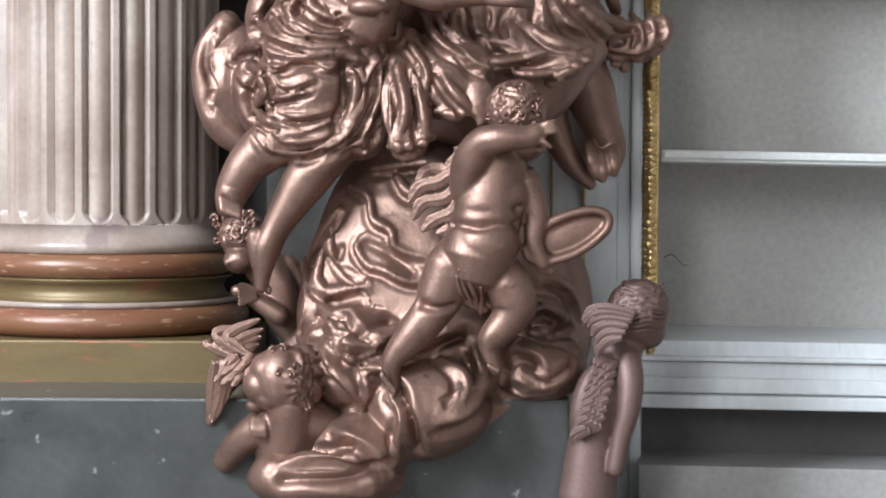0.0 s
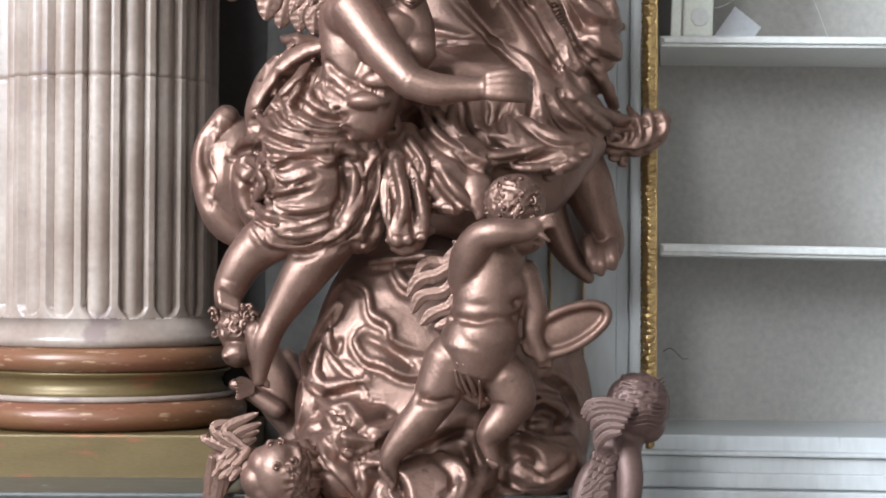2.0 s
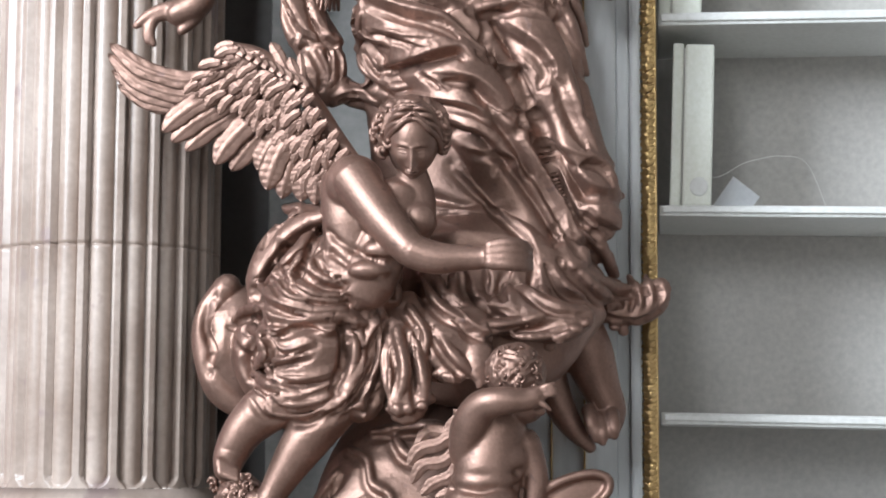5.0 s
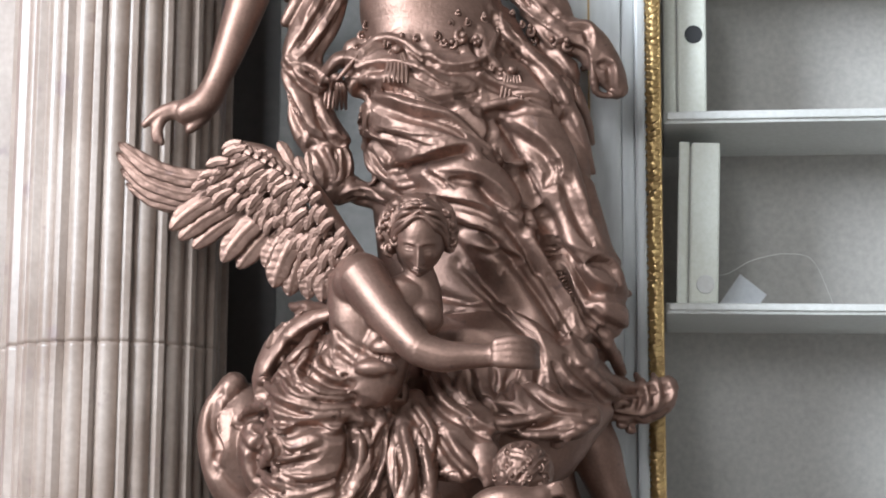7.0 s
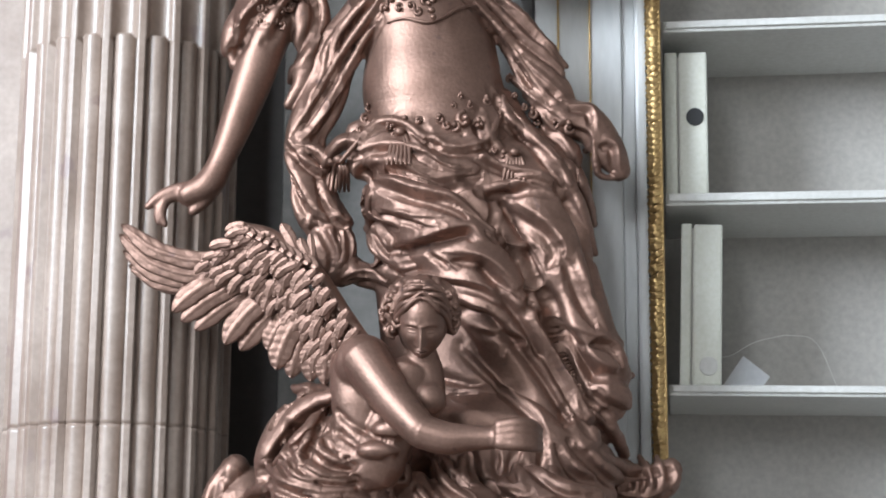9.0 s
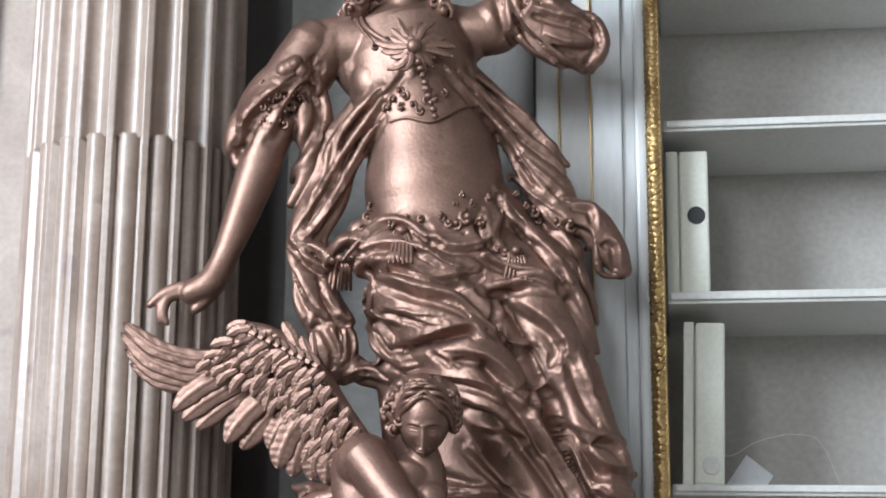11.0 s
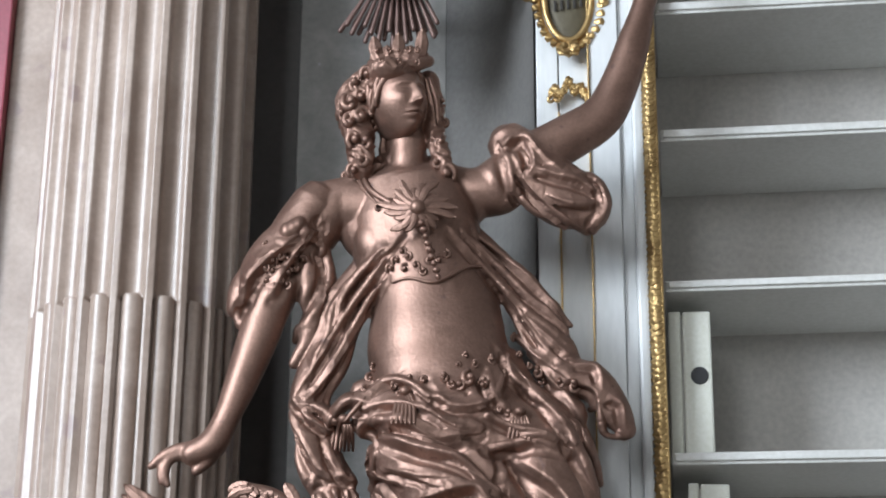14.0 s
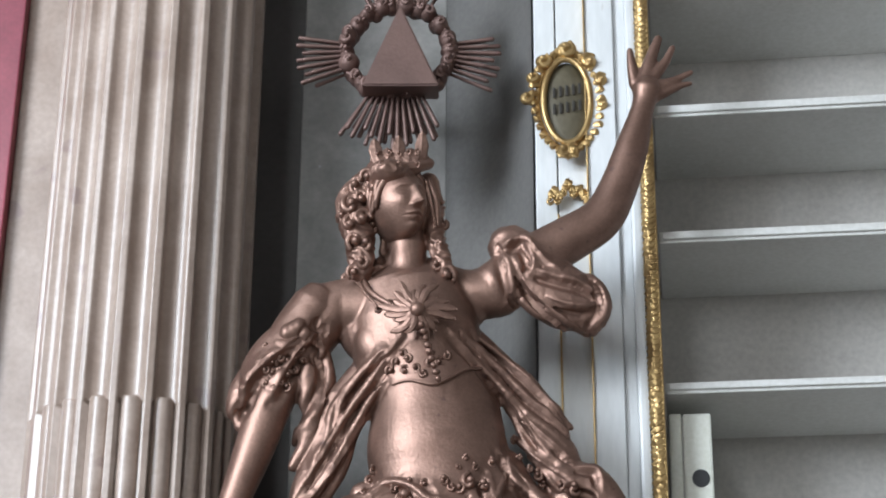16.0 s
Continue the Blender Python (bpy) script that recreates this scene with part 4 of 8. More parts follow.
fold(soft, folds, ((-0.089, 4.091, 2.619), (-0.065, 4.075, 2.578), (-0.041, 4.065, 2.551)), 0.0117)
fold(soft, folds, ((0.075, 4.091, 2.643), (0.087, 4.077, 2.591), (0.145, 4.084, 2.533)), 0.0117)
curl(fine, (-0.169, 4.156, 2.679), 0.0104, -1, 0)
ball(fine, (-0.169, 4.148, 2.684), 0.004, 0.004, 0.004)
curl(fine, (-0.176, 4.181, 2.661), 0.0151, 1, 1.3)
curl(fine, (-0.151, 4.117, 2.631), 0.0137, -1, 2.6)
ball(fine, (-0.152, 4.136, 2.645), 0.006, 0.006, 0.006)
curl(fine, (-0.113, 4.104, 2.64), 0.0148, 1, 3.9)
curl(fine, (-0.089, 4.09, 2.63), 0.0136, -1, 5.2)
ball(fine, (-0.089, 4.086, 2.638), 0.006, 0.006, 0.006)
curl(fine, (-0.06, 4.08, 2.629), 0.0125, 1, 6.5)
curl(fine, (-0.018, 4.072, 2.631), 0.0136, -1, 7.8)
ball(fine, (-0.018, 4.069, 2.639), 0.006, 0.006, 0.006)
curl(fine, (-0.001, 4.068, 2.619), 0.0124, 1, 9.1)
curl(fine, (0.028, 4.088, 2.685), 0.0102, -1, 10.4)
ball(fine, (0.028, 4.082, 2.69), 0.004, 0.004, 0.004)
curl(fine, (0.011, 4.081, 2.665), 0.0091, 1, 11.7)
curl(fine, (0.046, 4.088, 2.667), 0.0102, -1, 13)
ball(fine, (0.046, 4.084, 2.673), 0.004, 0.004, 0.004)
curl(fine, (0.035, 4.072, 2.632), 0.0226, 1, 14.3)
curl(fine, (0.064, 4.076, 2.621), 0.0159, -1, 15.6)
ball(fine, (0.064, 4.075, 2.631), 0.007, 0.007, 0.007)
curl(fine, (0.016, 4.068, 2.619), 0.0147, 1, 16.9)
curl(fine, (0.082, 4.108, 2.683), 0.0126, -1, 18.2)
ball(fine, (0.082, 4.107, 2.691), 0.005, 0.005, 0.005)
curl(fine, (-0.184, 4.117, 2.619), 0.0126, 1, 19.5)
curl(fine, (-0.124, 4.107, 2.623), 0.0114, -1, 20.8)
ball(fine, (-0.125, 4.107, 2.63), 0.005, 0.005, 0.005)
curl(fine, (0.156, 4.175, 2.794), 0.0104, 1, 22.1)
curl(fine, (0.132, 4.192, 2.758), 0.0105, -1, 23.4)
ball(fine, (0.132, 4.185, 2.763), 0.004, 0.004, 0.004)
curl(fine, (0.175, 4.173, 2.768), 0.0093, 1, 24.7)
curl(fine, (0.18, 4.178, 2.674), 0.0162, -1, 26)
ball(fine, (0.18, 4.182, 2.686), 0.007, 0.007, 0.007)
curl(fine, (0.192, 4.19, 2.66), 0.0128, 1, 27.3)
curl(fine, (0.143, 4.166, 2.709), 0.0104, -1, 28.6)
ball(fine, (0.143, 4.167, 2.716), 0.004, 0.004, 0.004)
curl(fine, (0.228, 4.168, 2.653), 0.0139, 1, 29.9)
curl(fine, (0.257, 4.168, 2.641), 0.0162, -1, 31.2)
ball(fine, (0.257, 4.158, 2.649), 0.007, 0.007, 0.007)
curl(fine, (0.099, 4.075, 2.566), 0.0113, 1, 32.5)
curl(fine, (0.116, 4.08, 2.555), 0.0136, -1, 33.8)
ball(fine, (0.116, 4.076, 2.563), 0.006, 0.006, 0.006)
curl(fine, (0.139, 4.081, 2.541), 0.0136, 1, 35.1)
curl(fine, (-0.1, 4.087, 2.58), 0.0125, -1, 36.4)
ball(fine, (-0.1, 4.083, 2.587), 0.005, 0.005, 0.005)
curl(fine, (-0.112, 4.094, 2.601), 0.0114, 1, 37.7)
curl(fine, (0.162, 4.164, 2.684), 0.0104, -1, 39)
ball(fine, (0.162, 4.163, 2.69), 0.004, 0.004, 0.004)
curl(fine, (0.209, 4.173, 2.693), 0.0093, 1, 40.3)
lock(fine, ((-0.24, 4.196, 2.574), (-0.248, 4.185, 2.546), (-0.255, 4.173, 2.501)), 0.0053)
lock(fine, ((-0.232, 4.135, 2.559), (-0.24, 4.176, 2.544), (-0.246, 4.177, 2.503)), 0.0053)
lock(fine, ((-0.228, 4.135, 2.559), (-0.232, 4.178, 2.545), (-0.237, 4.184, 2.504)), 0.0053)
lock(fine, ((-0.225, 4.135, 2.559), (-0.223, 4.137, 2.534), (-0.228, 4.196, 2.507)), 0.0053)
lock(fine, ((-0.221, 4.135, 2.559), (-0.216, 4.137, 2.534), (-0.218, 4.193, 2.507)), 0.0053)
lock(fine, ((-0.218, 4.135, 2.559), (-0.209, 4.137, 2.534), (-0.209, 4.193, 2.507)), 0.0053)
ball(fine, (-0.226, 4.127, 2.558), 0.013, 0.011, 0.01)
lock(fine, ((-0.107, 4.094, 2.606), (-0.115, 4.082, 2.579), (-0.124, 4.059, 2.532)), 0.0053)
lock(fine, ((-0.104, 4.093, 2.606), (-0.108, 4.08, 2.579), (-0.114, 4.054, 2.531)), 0.0053)
lock(fine, ((-0.1, 4.091, 2.606), (-0.101, 4.078, 2.579), (-0.104, 4.051, 2.531)), 0.0053)
lock(fine, ((-0.096, 4.089, 2.605), (-0.094, 4.075, 2.577), (-0.095, 4.048, 2.529)), 0.0053)
lock(fine, ((-0.093, 4.087, 2.605), (-0.087, 4.073, 2.577), (-0.086, 4.047, 2.529)), 0.0053)
lock(fine, ((-0.089, 4.085, 2.605), (-0.08, 4.072, 2.576), (-0.077, 4.046, 2.529)), 0.0053)
ball(fine, (-0.098, 4.083, 2.607), 0.012, 0.011, 0.01)
lock(fine, ((0.131, 4.082, 2.563), (0.122, 4.077, 2.537), (0.113, 4.083, 2.497)), 0.0053)
lock(fine, ((0.134, 4.083, 2.563), (0.129, 4.078, 2.537), (0.122, 4.083, 2.497)), 0.0053)
lock(fine, ((0.138, 4.084, 2.563), (0.136, 4.079, 2.537), (0.131, 4.083, 2.497)), 0.0053)
lock(fine, ((0.141, 4.084, 2.563), (0.143, 4.08, 2.538), (0.14, 4.081, 2.497)), 0.0053)
lock(fine, ((0.145, 4.085, 2.563), (0.15, 4.081, 2.538), (0.149, 4.078, 2.497)), 0.0053)
lock(fine, ((0.148, 4.086, 2.563), (0.157, 4.081, 2.538), (0.158, 4.076, 2.496)), 0.0053)
ball(fine, (0.139, 4.077, 2.563), 0.012, 0.011, 0.01)
lock(fine, ((-0.183, 4.104, 2.597), (-0.207, 4.111, 2.568), (-0.223, 4.114, 2.55)), 0.0058)
fold(soft, folds, ((-0.152, 4.081, 2.52), (-0.075, 4.043, 2.481), (0.017, 4.034, 2.448), (0.096, 4.044, 2.392)), 0.0163)
fold(soft, folds, ((-0.157, 4.088, 2.48), (-0.159, 4.131, 2.448), (-0.11, 4.082, 2.414)), 0.0117)
fold(soft, folds, ((-0.14, 4.086, 2.447), (-0.075, 4.048, 2.424), (0.017, 4.028, 2.408)), 0.0117)
fold(soft, folds, ((-0.081, 4.052, 2.423), (-0.029, 4.035, 2.398), (0.017, 4.027, 2.406)), 0.0105)
fold(soft, folds, ((-0.112, 4.139, 2.375), (-0.041, 4.044, 2.38), (0.039, 4.028, 2.396), (0.073, 4.03, 2.368)), 0.0140)
fold(soft, folds, ((-0.174, 4.199, 2.439), (-0.155, 4.171, 2.373), (-0.101, 4.135, 2.33), (-0.054, 4.095, 2.328)), 0.0140)
fold(soft, folds, ((-0.154, 4.17, 2.427), (-0.118, 4.142, 2.373), (-0.095, 4.132, 2.335)), 0.0093)
fold(soft, folds, ((-0.035, 4.051, 2.354), (-0.001, 4.041, 2.329), (0.033, 4.036, 2.3)), 0.0105)
fold(soft, folds, ((-0.101, 4.135, 2.312), (-0.007, 4.06, 2.298), (0.072, 4.033, 2.277), (0.147, 4.038, 2.237)), 0.0128)
fold(soft, folds, ((-0.018, 4.043, 2.347), (0.072, 4.028, 2.333), (0.141, 4.04, 2.278)), 0.0140)
fold(soft, folds, ((-0.17, 4.102, 2.549), (-0.098, 4.053, 2.531), (-0.03, 4.047, 2.506), (0.051, 4.064, 2.511)), 0.0140)
fold(soft, folds, ((0.074, 4.075, 2.484), (0.133, 4.084, 2.495), (0.214, 4.087, 2.487)), 0.0140)
fold(soft, folds, ((0.098, 4.087, 2.457), (0.125, 4.055, 2.374), (0.172, 4.095, 2.365)), 0.0117)
fold(soft, folds, ((0.133, 4.095, 2.46), (0.201, 4.077, 2.408), (0.235, 4.074, 2.355), (0.217, 4.077, 2.297)), 0.0152)
fold(soft, folds, ((0.172, 4.097, 2.359), (0.2, 4.08, 2.297), (0.164, 4.048, 2.257)), 0.0117)
fold(soft, folds, ((0.171, 4.143, 2.599), (0.25, 4.105, 2.493), (0.303, 4.125, 2.366)), 0.0163)
fold(soft, folds, ((0.207, 4.162, 2.603), (0.276, 4.128, 2.51), (0.309, 4.194, 2.44)), 0.0128)
fold(soft, folds, ((0.252, 4.076, 2.355), (0.28, 4.075, 2.274), (0.32, 4.081, 2.181)), 0.0163)
fold(soft, folds, ((0.199, 4.069, 2.237), (0.278, 4.07, 2.179), (0.351, 4.11, 2.169)), 0.0152)
fold(soft, folds, ((0.245, 4.072, 2.215), (0.302, 4.073, 2.123), (0.375, 4.125, 2.107)), 0.0163)
fold(soft, folds, ((0.291, 4.071, 2.18), (0.337, 4.088, 2.16), (0.361, 4.102, 2.116)), 0.0128)
fold(soft, folds, ((0.301, 4.076, 2.077), (0.336, 4.079, 2.055), (0.367, 4.101, 2.041)), 0.0128)
fold(soft, folds, ((0.062, 4.061, 2.194), (0.141, 4.039, 2.18), (0.161, 4.041, 2.157), (0.13, 4.046, 2.141)), 0.0105)
fold(soft, folds, ((0.04, 4.101, 2.16), (0.119, 4.078, 2.076), (0.199, 4.055, 1.965)), 0.0105)
fold(soft, folds, ((-0.006, 4.111, 2.074), (0.074, 4.099, 2.062), (0.12, 4.098, 2.056)), 0.0128)
fold(soft, folds, ((0.131, 4.079, 2.059), (0.181, 4.053, 2.008), (0.205, 4.041, 1.942)), 0.0152)
fold(soft, folds, ((-0.011, 4.113, 2.051), (0.074, 4.078, 2.009), (0.131, 4.068, 1.993)), 0.0152)
fold(soft, folds, ((0.175, 4.046, 2.21), (0.244, 4.072, 2.087), (0.29, 4.064, 1.988)), 0.0140)
fold(soft, folds, ((-0.007, 4.092, 2.263), (0.072, 4.041, 2.231), (0.118, 4.038, 2.197)), 0.0105)
fold(soft, folds, ((0.221, 4.065, 2.145), (0.255, 4.072, 2.053), (0.243, 4.048, 2.008)), 0.0117)
fold(soft, folds, ((0.255, 4.065, 2.031), (0.315, 4.088, 2.012), (0.368, 4.194, 1.951)), 0.0140)
fold(soft, folds, ((-0.269, 4.177, 2.544), (-0.22, 4.137, 2.594), (-0.171, 4.102, 2.585)), 0.0163)
fold(soft, folds, ((-0.342, 4.189, 2.583), (-0.304, 4.175, 2.505), (-0.267, 4.172, 2.445)), 0.0163)
fold(soft, folds, ((-0.268, 4.175, 2.518), (-0.232, 4.175, 2.445), (-0.209, 4.181, 2.435)), 0.0105)
fold(soft, folds, ((-0.158, 4.099, 2.561), (-0.171, 4.129, 2.484), (-0.161, 4.181, 2.423)), 0.0140)
fold(soft, folds, ((-0.041, 4.036, 2.462), (0.017, 4.036, 2.457), (0.074, 4.044, 2.424)), 0.0093)
groove(folds, ((-0.17, 4.112, 2.522), (-0.098, 4.05, 2.522), (0.005, 4.046, 2.489), (0.085, 4.047, 2.419)), 0.0152)
groove(folds, ((0.108, 4.06, 2.409), (0.165, 4.066, 2.318), (0.233, 4.078, 2.204), (0.289, 4.075, 2.1)), 0.0175)
groove(folds, ((-0.176, 4.118, 2.517), (-0.192, 4.199, 2.463), (-0.168, 4.199, 2.379), (-0.112, 4.141, 2.325)), 0.0140)
groove(folds, ((-0.112, 4.139, 2.366), (-0.041, 4.051, 2.36), (0.039, 4.027, 2.382)), 0.0105)
groove(folds, ((0.027, 4.075, 2.226), (0.096, 4.042, 2.197), (0.186, 4.049, 2.096), (0.243, 4.048, 2.008)), 0.0128)
groove(folds, ((-0.006, 4.11, 2.097), (0.063, 4.1, 2.073), (0.108, 4.092, 2.039)), 0.0117)
groove(folds, ((0.198, 4.061, 2.213), (0.256, 4.088, 2.102), (0.327, 4.089, 2.012)), 0.0140)
groove(folds, ((0.131, 4.055, 2.362), (0.165, 4.066, 2.318), (0.17, 4.048, 2.245)), 0.0117)
groove(folds, ((0.072, 4.029, 2.31), (0.13, 4.035, 2.23), (0.186, 4.047, 2.141)), 0.0105)
groove(folds, ((-0.101, 4.135, 2.312), (-0.112, 4.143, 2.29), (-0.03, 4.112, 2.277)), 0.0105)
groove(folds, ((0.25, 4.107, 2.469), (0.282, 4.093, 2.359), (0.298, 4.081, 2.263)), 0.0117)
groove(folds, ((0.199, 4.055, 1.965), (0.131, 4.041, 1.952), (0.04, 4.051, 1.953)), 0.0117)
tube(soft, ((-0.32, 4.2, 2.611, 0.028), (-0.288, 4.2, 2.512, 0.035), (-0.258, 4.2, 2.451, 0.042), (-0.24, 4.2, 2.378, 0.044), (-0.244, 4.2, 2.323, 0.023)), 0.8)
tube(soft, ((-0.233, 4.2, 2.342, 0.026), (-0.174, 4.2, 2.33, 0.03), (-0.126, 4.2, 2.307, 0.021)), 0.8)
fold(soft, folds, ((-0.335, 4.183, 2.593), (-0.304, 4.174, 2.518), (-0.267, 4.168, 2.456)), 0.0093)
fold(soft, folds, ((-0.269, 4.177, 2.544), (-0.249, 4.169, 2.468), (-0.209, 4.181, 2.435)), 0.0093)
fold(soft, folds, ((-0.286, 4.177, 2.428), (-0.22, 4.176, 2.439), (-0.203, 4.184, 2.43)), 0.0093)
fold(soft, folds, ((-0.249, 4.165, 2.419), (-0.231, 4.165, 2.371), (-0.237, 4.183, 2.314)), 0.0093)
fold(soft, folds, ((-0.22, 4.171, 2.421), (-0.219, 4.17, 2.36), (-0.243, 4.18, 2.32)), 0.0093)
fold(soft, folds, ((-0.232, 4.185, 2.315), (-0.172, 4.17, 2.33), (-0.112, 4.142, 2.308)), 0.0093)
fold(soft, folds, ((-0.221, 4.201, 2.306), (-0.173, 4.177, 2.319), (-0.124, 4.152, 2.295)), 0.0093)
fold(soft, folds, ((-0.173, 4.182, 2.351), (-0.148, 4.167, 2.318), (-0.1, 4.136, 2.289)), 0.0093)
fold(soft, folds, ((-0.279, 4.176, 2.409), (-0.267, 4.175, 2.361), (-0.249, 4.179, 2.325)), 0.0093)
fold(soft, folds, ((-0.029, 4.074, 1.951), (-0.01, 3.988, 1.889), (0.035, 3.950, 1.844), (0.103, 3.953, 1.822)), 0.0109)
fold(soft, folds, ((0.069, 3.944, 1.821), (0.148, 3.948, 1.833), (0.259, 3.956, 1.856)), 0.0143)
fold(soft, folds, ((-0.055, 3.965, 1.865), (-0.022, 3.935, 1.81), (-0.027, 3.923, 1.764)), 0.0109)
fold(soft, folds, ((0.024, 3.975, 1.878), (0.08, 3.944, 1.821), (0.148, 3.954, 1.811)), 0.0117)
fold(soft, folds, ((0.057, 4.038, 1.938), (0.092, 3.995, 1.879), (0.169, 3.950, 1.849)), 0.0128)
fold(soft, folds, ((0.148, 4.026, 1.926), (0.214, 3.964, 1.867), (0.271, 3.957, 1.856)), 0.0128)
fold(soft, folds, ((0.216, 4.044, 1.96), (0.264, 4.037, 1.906), (0.337, 4.165, 1.875)), 0.0109)
fold(soft, folds, ((0.312, 4.083, 1.942), (0.373, 4.18, 1.9), (0.41, 4.193, 1.854)), 0.0135)
fold(soft, folds, ((-0.078, 3.937, 1.82), (-0.061, 3.908, 1.741), (-0.076, 3.896, 1.673)), 0.0151)
fold(soft, folds, ((-0.044, 3.935, 1.82), (-0.03, 3.915, 1.741), (-0.023, 3.902, 1.677)), 0.0126)
fold(soft, folds, ((0.001, 3.934, 1.82), (0.035, 3.915, 1.764), (0.085, 3.916, 1.72)), 0.0126)
fold(soft, folds, ((-0.089, 3.925, 1.786), (-0.088, 3.912, 1.719), (-0.088, 3.907, 1.663)), 0.0109)
fold(soft, folds, ((-0.01, 3.934, 1.765), (-0.01, 3.976, 1.733), (0.035, 3.922, 1.725)), 0.0140)
fold(soft, folds, ((0.126, 3.956, 1.822), (0.171, 3.944, 1.805), (0.248, 3.932, 1.811)), 0.0117)
fold(soft, folds, ((-0.017, 4.064, 1.945), (0.011, 3.998, 1.901), (0.035, 3.978, 1.878)), 0.0105)
fold(soft, folds, ((0.153, 4.039, 1.949), (0.136, 4.001, 1.902), (0.147, 3.963, 1.866)), 0.0105)
fold(soft, folds, ((0.194, 4.052, 1.962), (0.205, 4.015, 1.903), (0.215, 3.984, 1.879)), 0.0128)
fold(soft, folds, ((0.034, 4.045, 1.943), (0.034, 3.988, 1.889), (0.069, 3.971, 1.856)), 0.0093)
fold(soft, folds, ((0.102, 4.035, 1.943), (0.113, 4.001, 1.891)), 0.0093)
fold(soft, folds, ((0.261, 4.036, 1.96), (0.323, 4.069, 1.908), (0.362, 4.195, 1.889)), 0.0128)
tube(soft, ((0.305, 4.2, 1.913, 0.047), (0.387, 4.2, 1.89, 0.044), (0.44, 4.2, 1.896, 0.037), (0.46, 4.2, 1.92, 0.026)), 0.9)
fold(soft, folds, ((0.312, 4.076, 1.931), (0.383, 4.163, 1.917), (0.461, 4.179, 1.93)), 0.0105)
fold(soft, folds, ((0.337, 4.165, 1.875), (0.406, 4.168, 1.865), (0.459, 4.171, 1.894)), 0.0105)
fold(soft, folds, ((0.398, 4.193, 1.948), (0.418, 4.164, 1.899), (0.407, 4.172, 1.859)), 0.0105)
fold(soft, folds, ((0.433, 4.192, 1.948), (0.441, 4.168, 1.905), (0.436, 4.174, 1.865)), 0.0105)
fold(soft, folds, ((0.461, 4.183, 1.936), (0.469, 4.176, 1.906), (0.453, 4.171, 1.882)), 0.0105)
ball(soft, (-0.088, 3.908, 1.667), 0.013, 0.008, 0.01)
ball(soft, (-0.07, 3.898, 1.664), 0.013, 0.008, 0.01)
ball(soft, (-0.049, 3.896, 1.667), 0.013, 0.008, 0.01)
ball(soft, (-0.029, 3.902, 1.671), 0.013, 0.008, 0.01)
ball(soft, (-0.014, 3.924, 1.686), 0.014, 0.008, 0.01)
ball(soft, (0.003, 3.939, 1.73), 0.014, 0.008, 0.01)
ball(soft, (0.021, 3.926, 1.724), 0.014, 0.008, 0.01)
ball(soft, (0.04, 3.923, 1.725), 0.014, 0.008, 0.01)
ball(soft, (0.06, 3.930, 1.73), 0.014, 0.008, 0.01)
ball(soft, (0.085, 3.920, 1.713), 0.014, 0.008, 0.01)
ball(soft, (0.221, 3.989, 1.792), 0.014, 0.008, 0.01)
ball(soft, (0.235, 3.934, 1.798), 0.014, 0.008, 0.01)
ball(soft, (0.253, 3.933, 1.809), 0.014, 0.008, 0.01)
ball(soft, (0.268, 3.938, 1.822), 0.014, 0.008, 0.01)
ball(soft, (0.287, 3.951, 1.836), 0.014, 0.008, 0.01)
ball(soft, (0.367, 4.186, 1.844), 0.014, 0.008, 0.01)
ball(soft, (0.388, 4.205, 1.836), 0.014, 0.008, 0.011)
tube(soft, ((-0.187, 4.15, 3.342, 0.035), (-0.223, 4.15, 3.286, 0.039), (-0.209, 4.15, 3.211, 0.032), (-0.201, 4.15, 3.129, 0.023)))
ball(soft, (-0.142, 4.12, 3.338), 0.05, 0.07, 0.034)
tube(soft, ((-0.056, 4.16, 3.347, 0.025), (-0.046, 4.16, 3.284, 0.023), (-0.041, 4.16, 3.216, 0.021), (-0.021, 4.15, 3.137, 0.021)))
hair.append(((-0.204, 4.15, 3.238), (0.081, 0.09, 0.144), 0.008, 40))
hair.append(((-0.142, 4.12, 3.349), (0.069, 0.1, 0.032), 0.006, 40))
hair.append(((-0.027, 4.16, 3.202), (0.03, 0.06, 0.127), 0.006, 40))
curl(fine, (-0.219, 4.112, 3.317), 0.0274, -1, 0.424)
curl(fine, (-0.228, 4.109, 3.272), 0.0297, 1, 1.745)
curl(fine, (-0.203, 4.112, 3.29), 0.0251, -1, 3.416)
curl(fine, (-0.176, 4.095, 3.309), 0.0250, 1, 5.378)
curl(fine, (-0.229, 4.116, 3.229), 0.0274, 1, 0.244)
curl(fine, (-0.203, 4.114, 3.242), 0.0297, 1, 0.309)
curl(fine, (-0.217, 4.118, 3.19), 0.0252, -1, 4.169)
curl(fine, (-0.192, 4.121, 3.182), 0.0252, 1, 2.741)
curl(fine, (-0.201, 4.123, 3.139), 0.0229, -1, 1.293)
curl(fine, (-0.219, 4.134, 3.123), 0.0207, -1, 4.058)
curl(fine, (-0.238, 4.184, 3.129), 0.0163, -1, 5.48)
curl(fine, (-0.178, 4.143, 3.235), 0.0207, 1, 3.353)
curl(fine, (-0.191, 4.098, 3.338), 0.0228, -1, 3.52)
curl(fine, (-0.021, 4.154, 3.241), 0.0162, -1, 1.838)
curl(fine, (-0.03, 4.136, 3.189), 0.0184, -1, 5.358)
curl(fine, (-0.014, 4.132, 3.117), 0.0275, 1, 5.618)
curl(fine, (-0.037, 4.135, 3.138), 0.0184, -1, 0.856)
curl(fine, (-0.026, 4.148, 3.293), 0.0138, -1, 5.417)
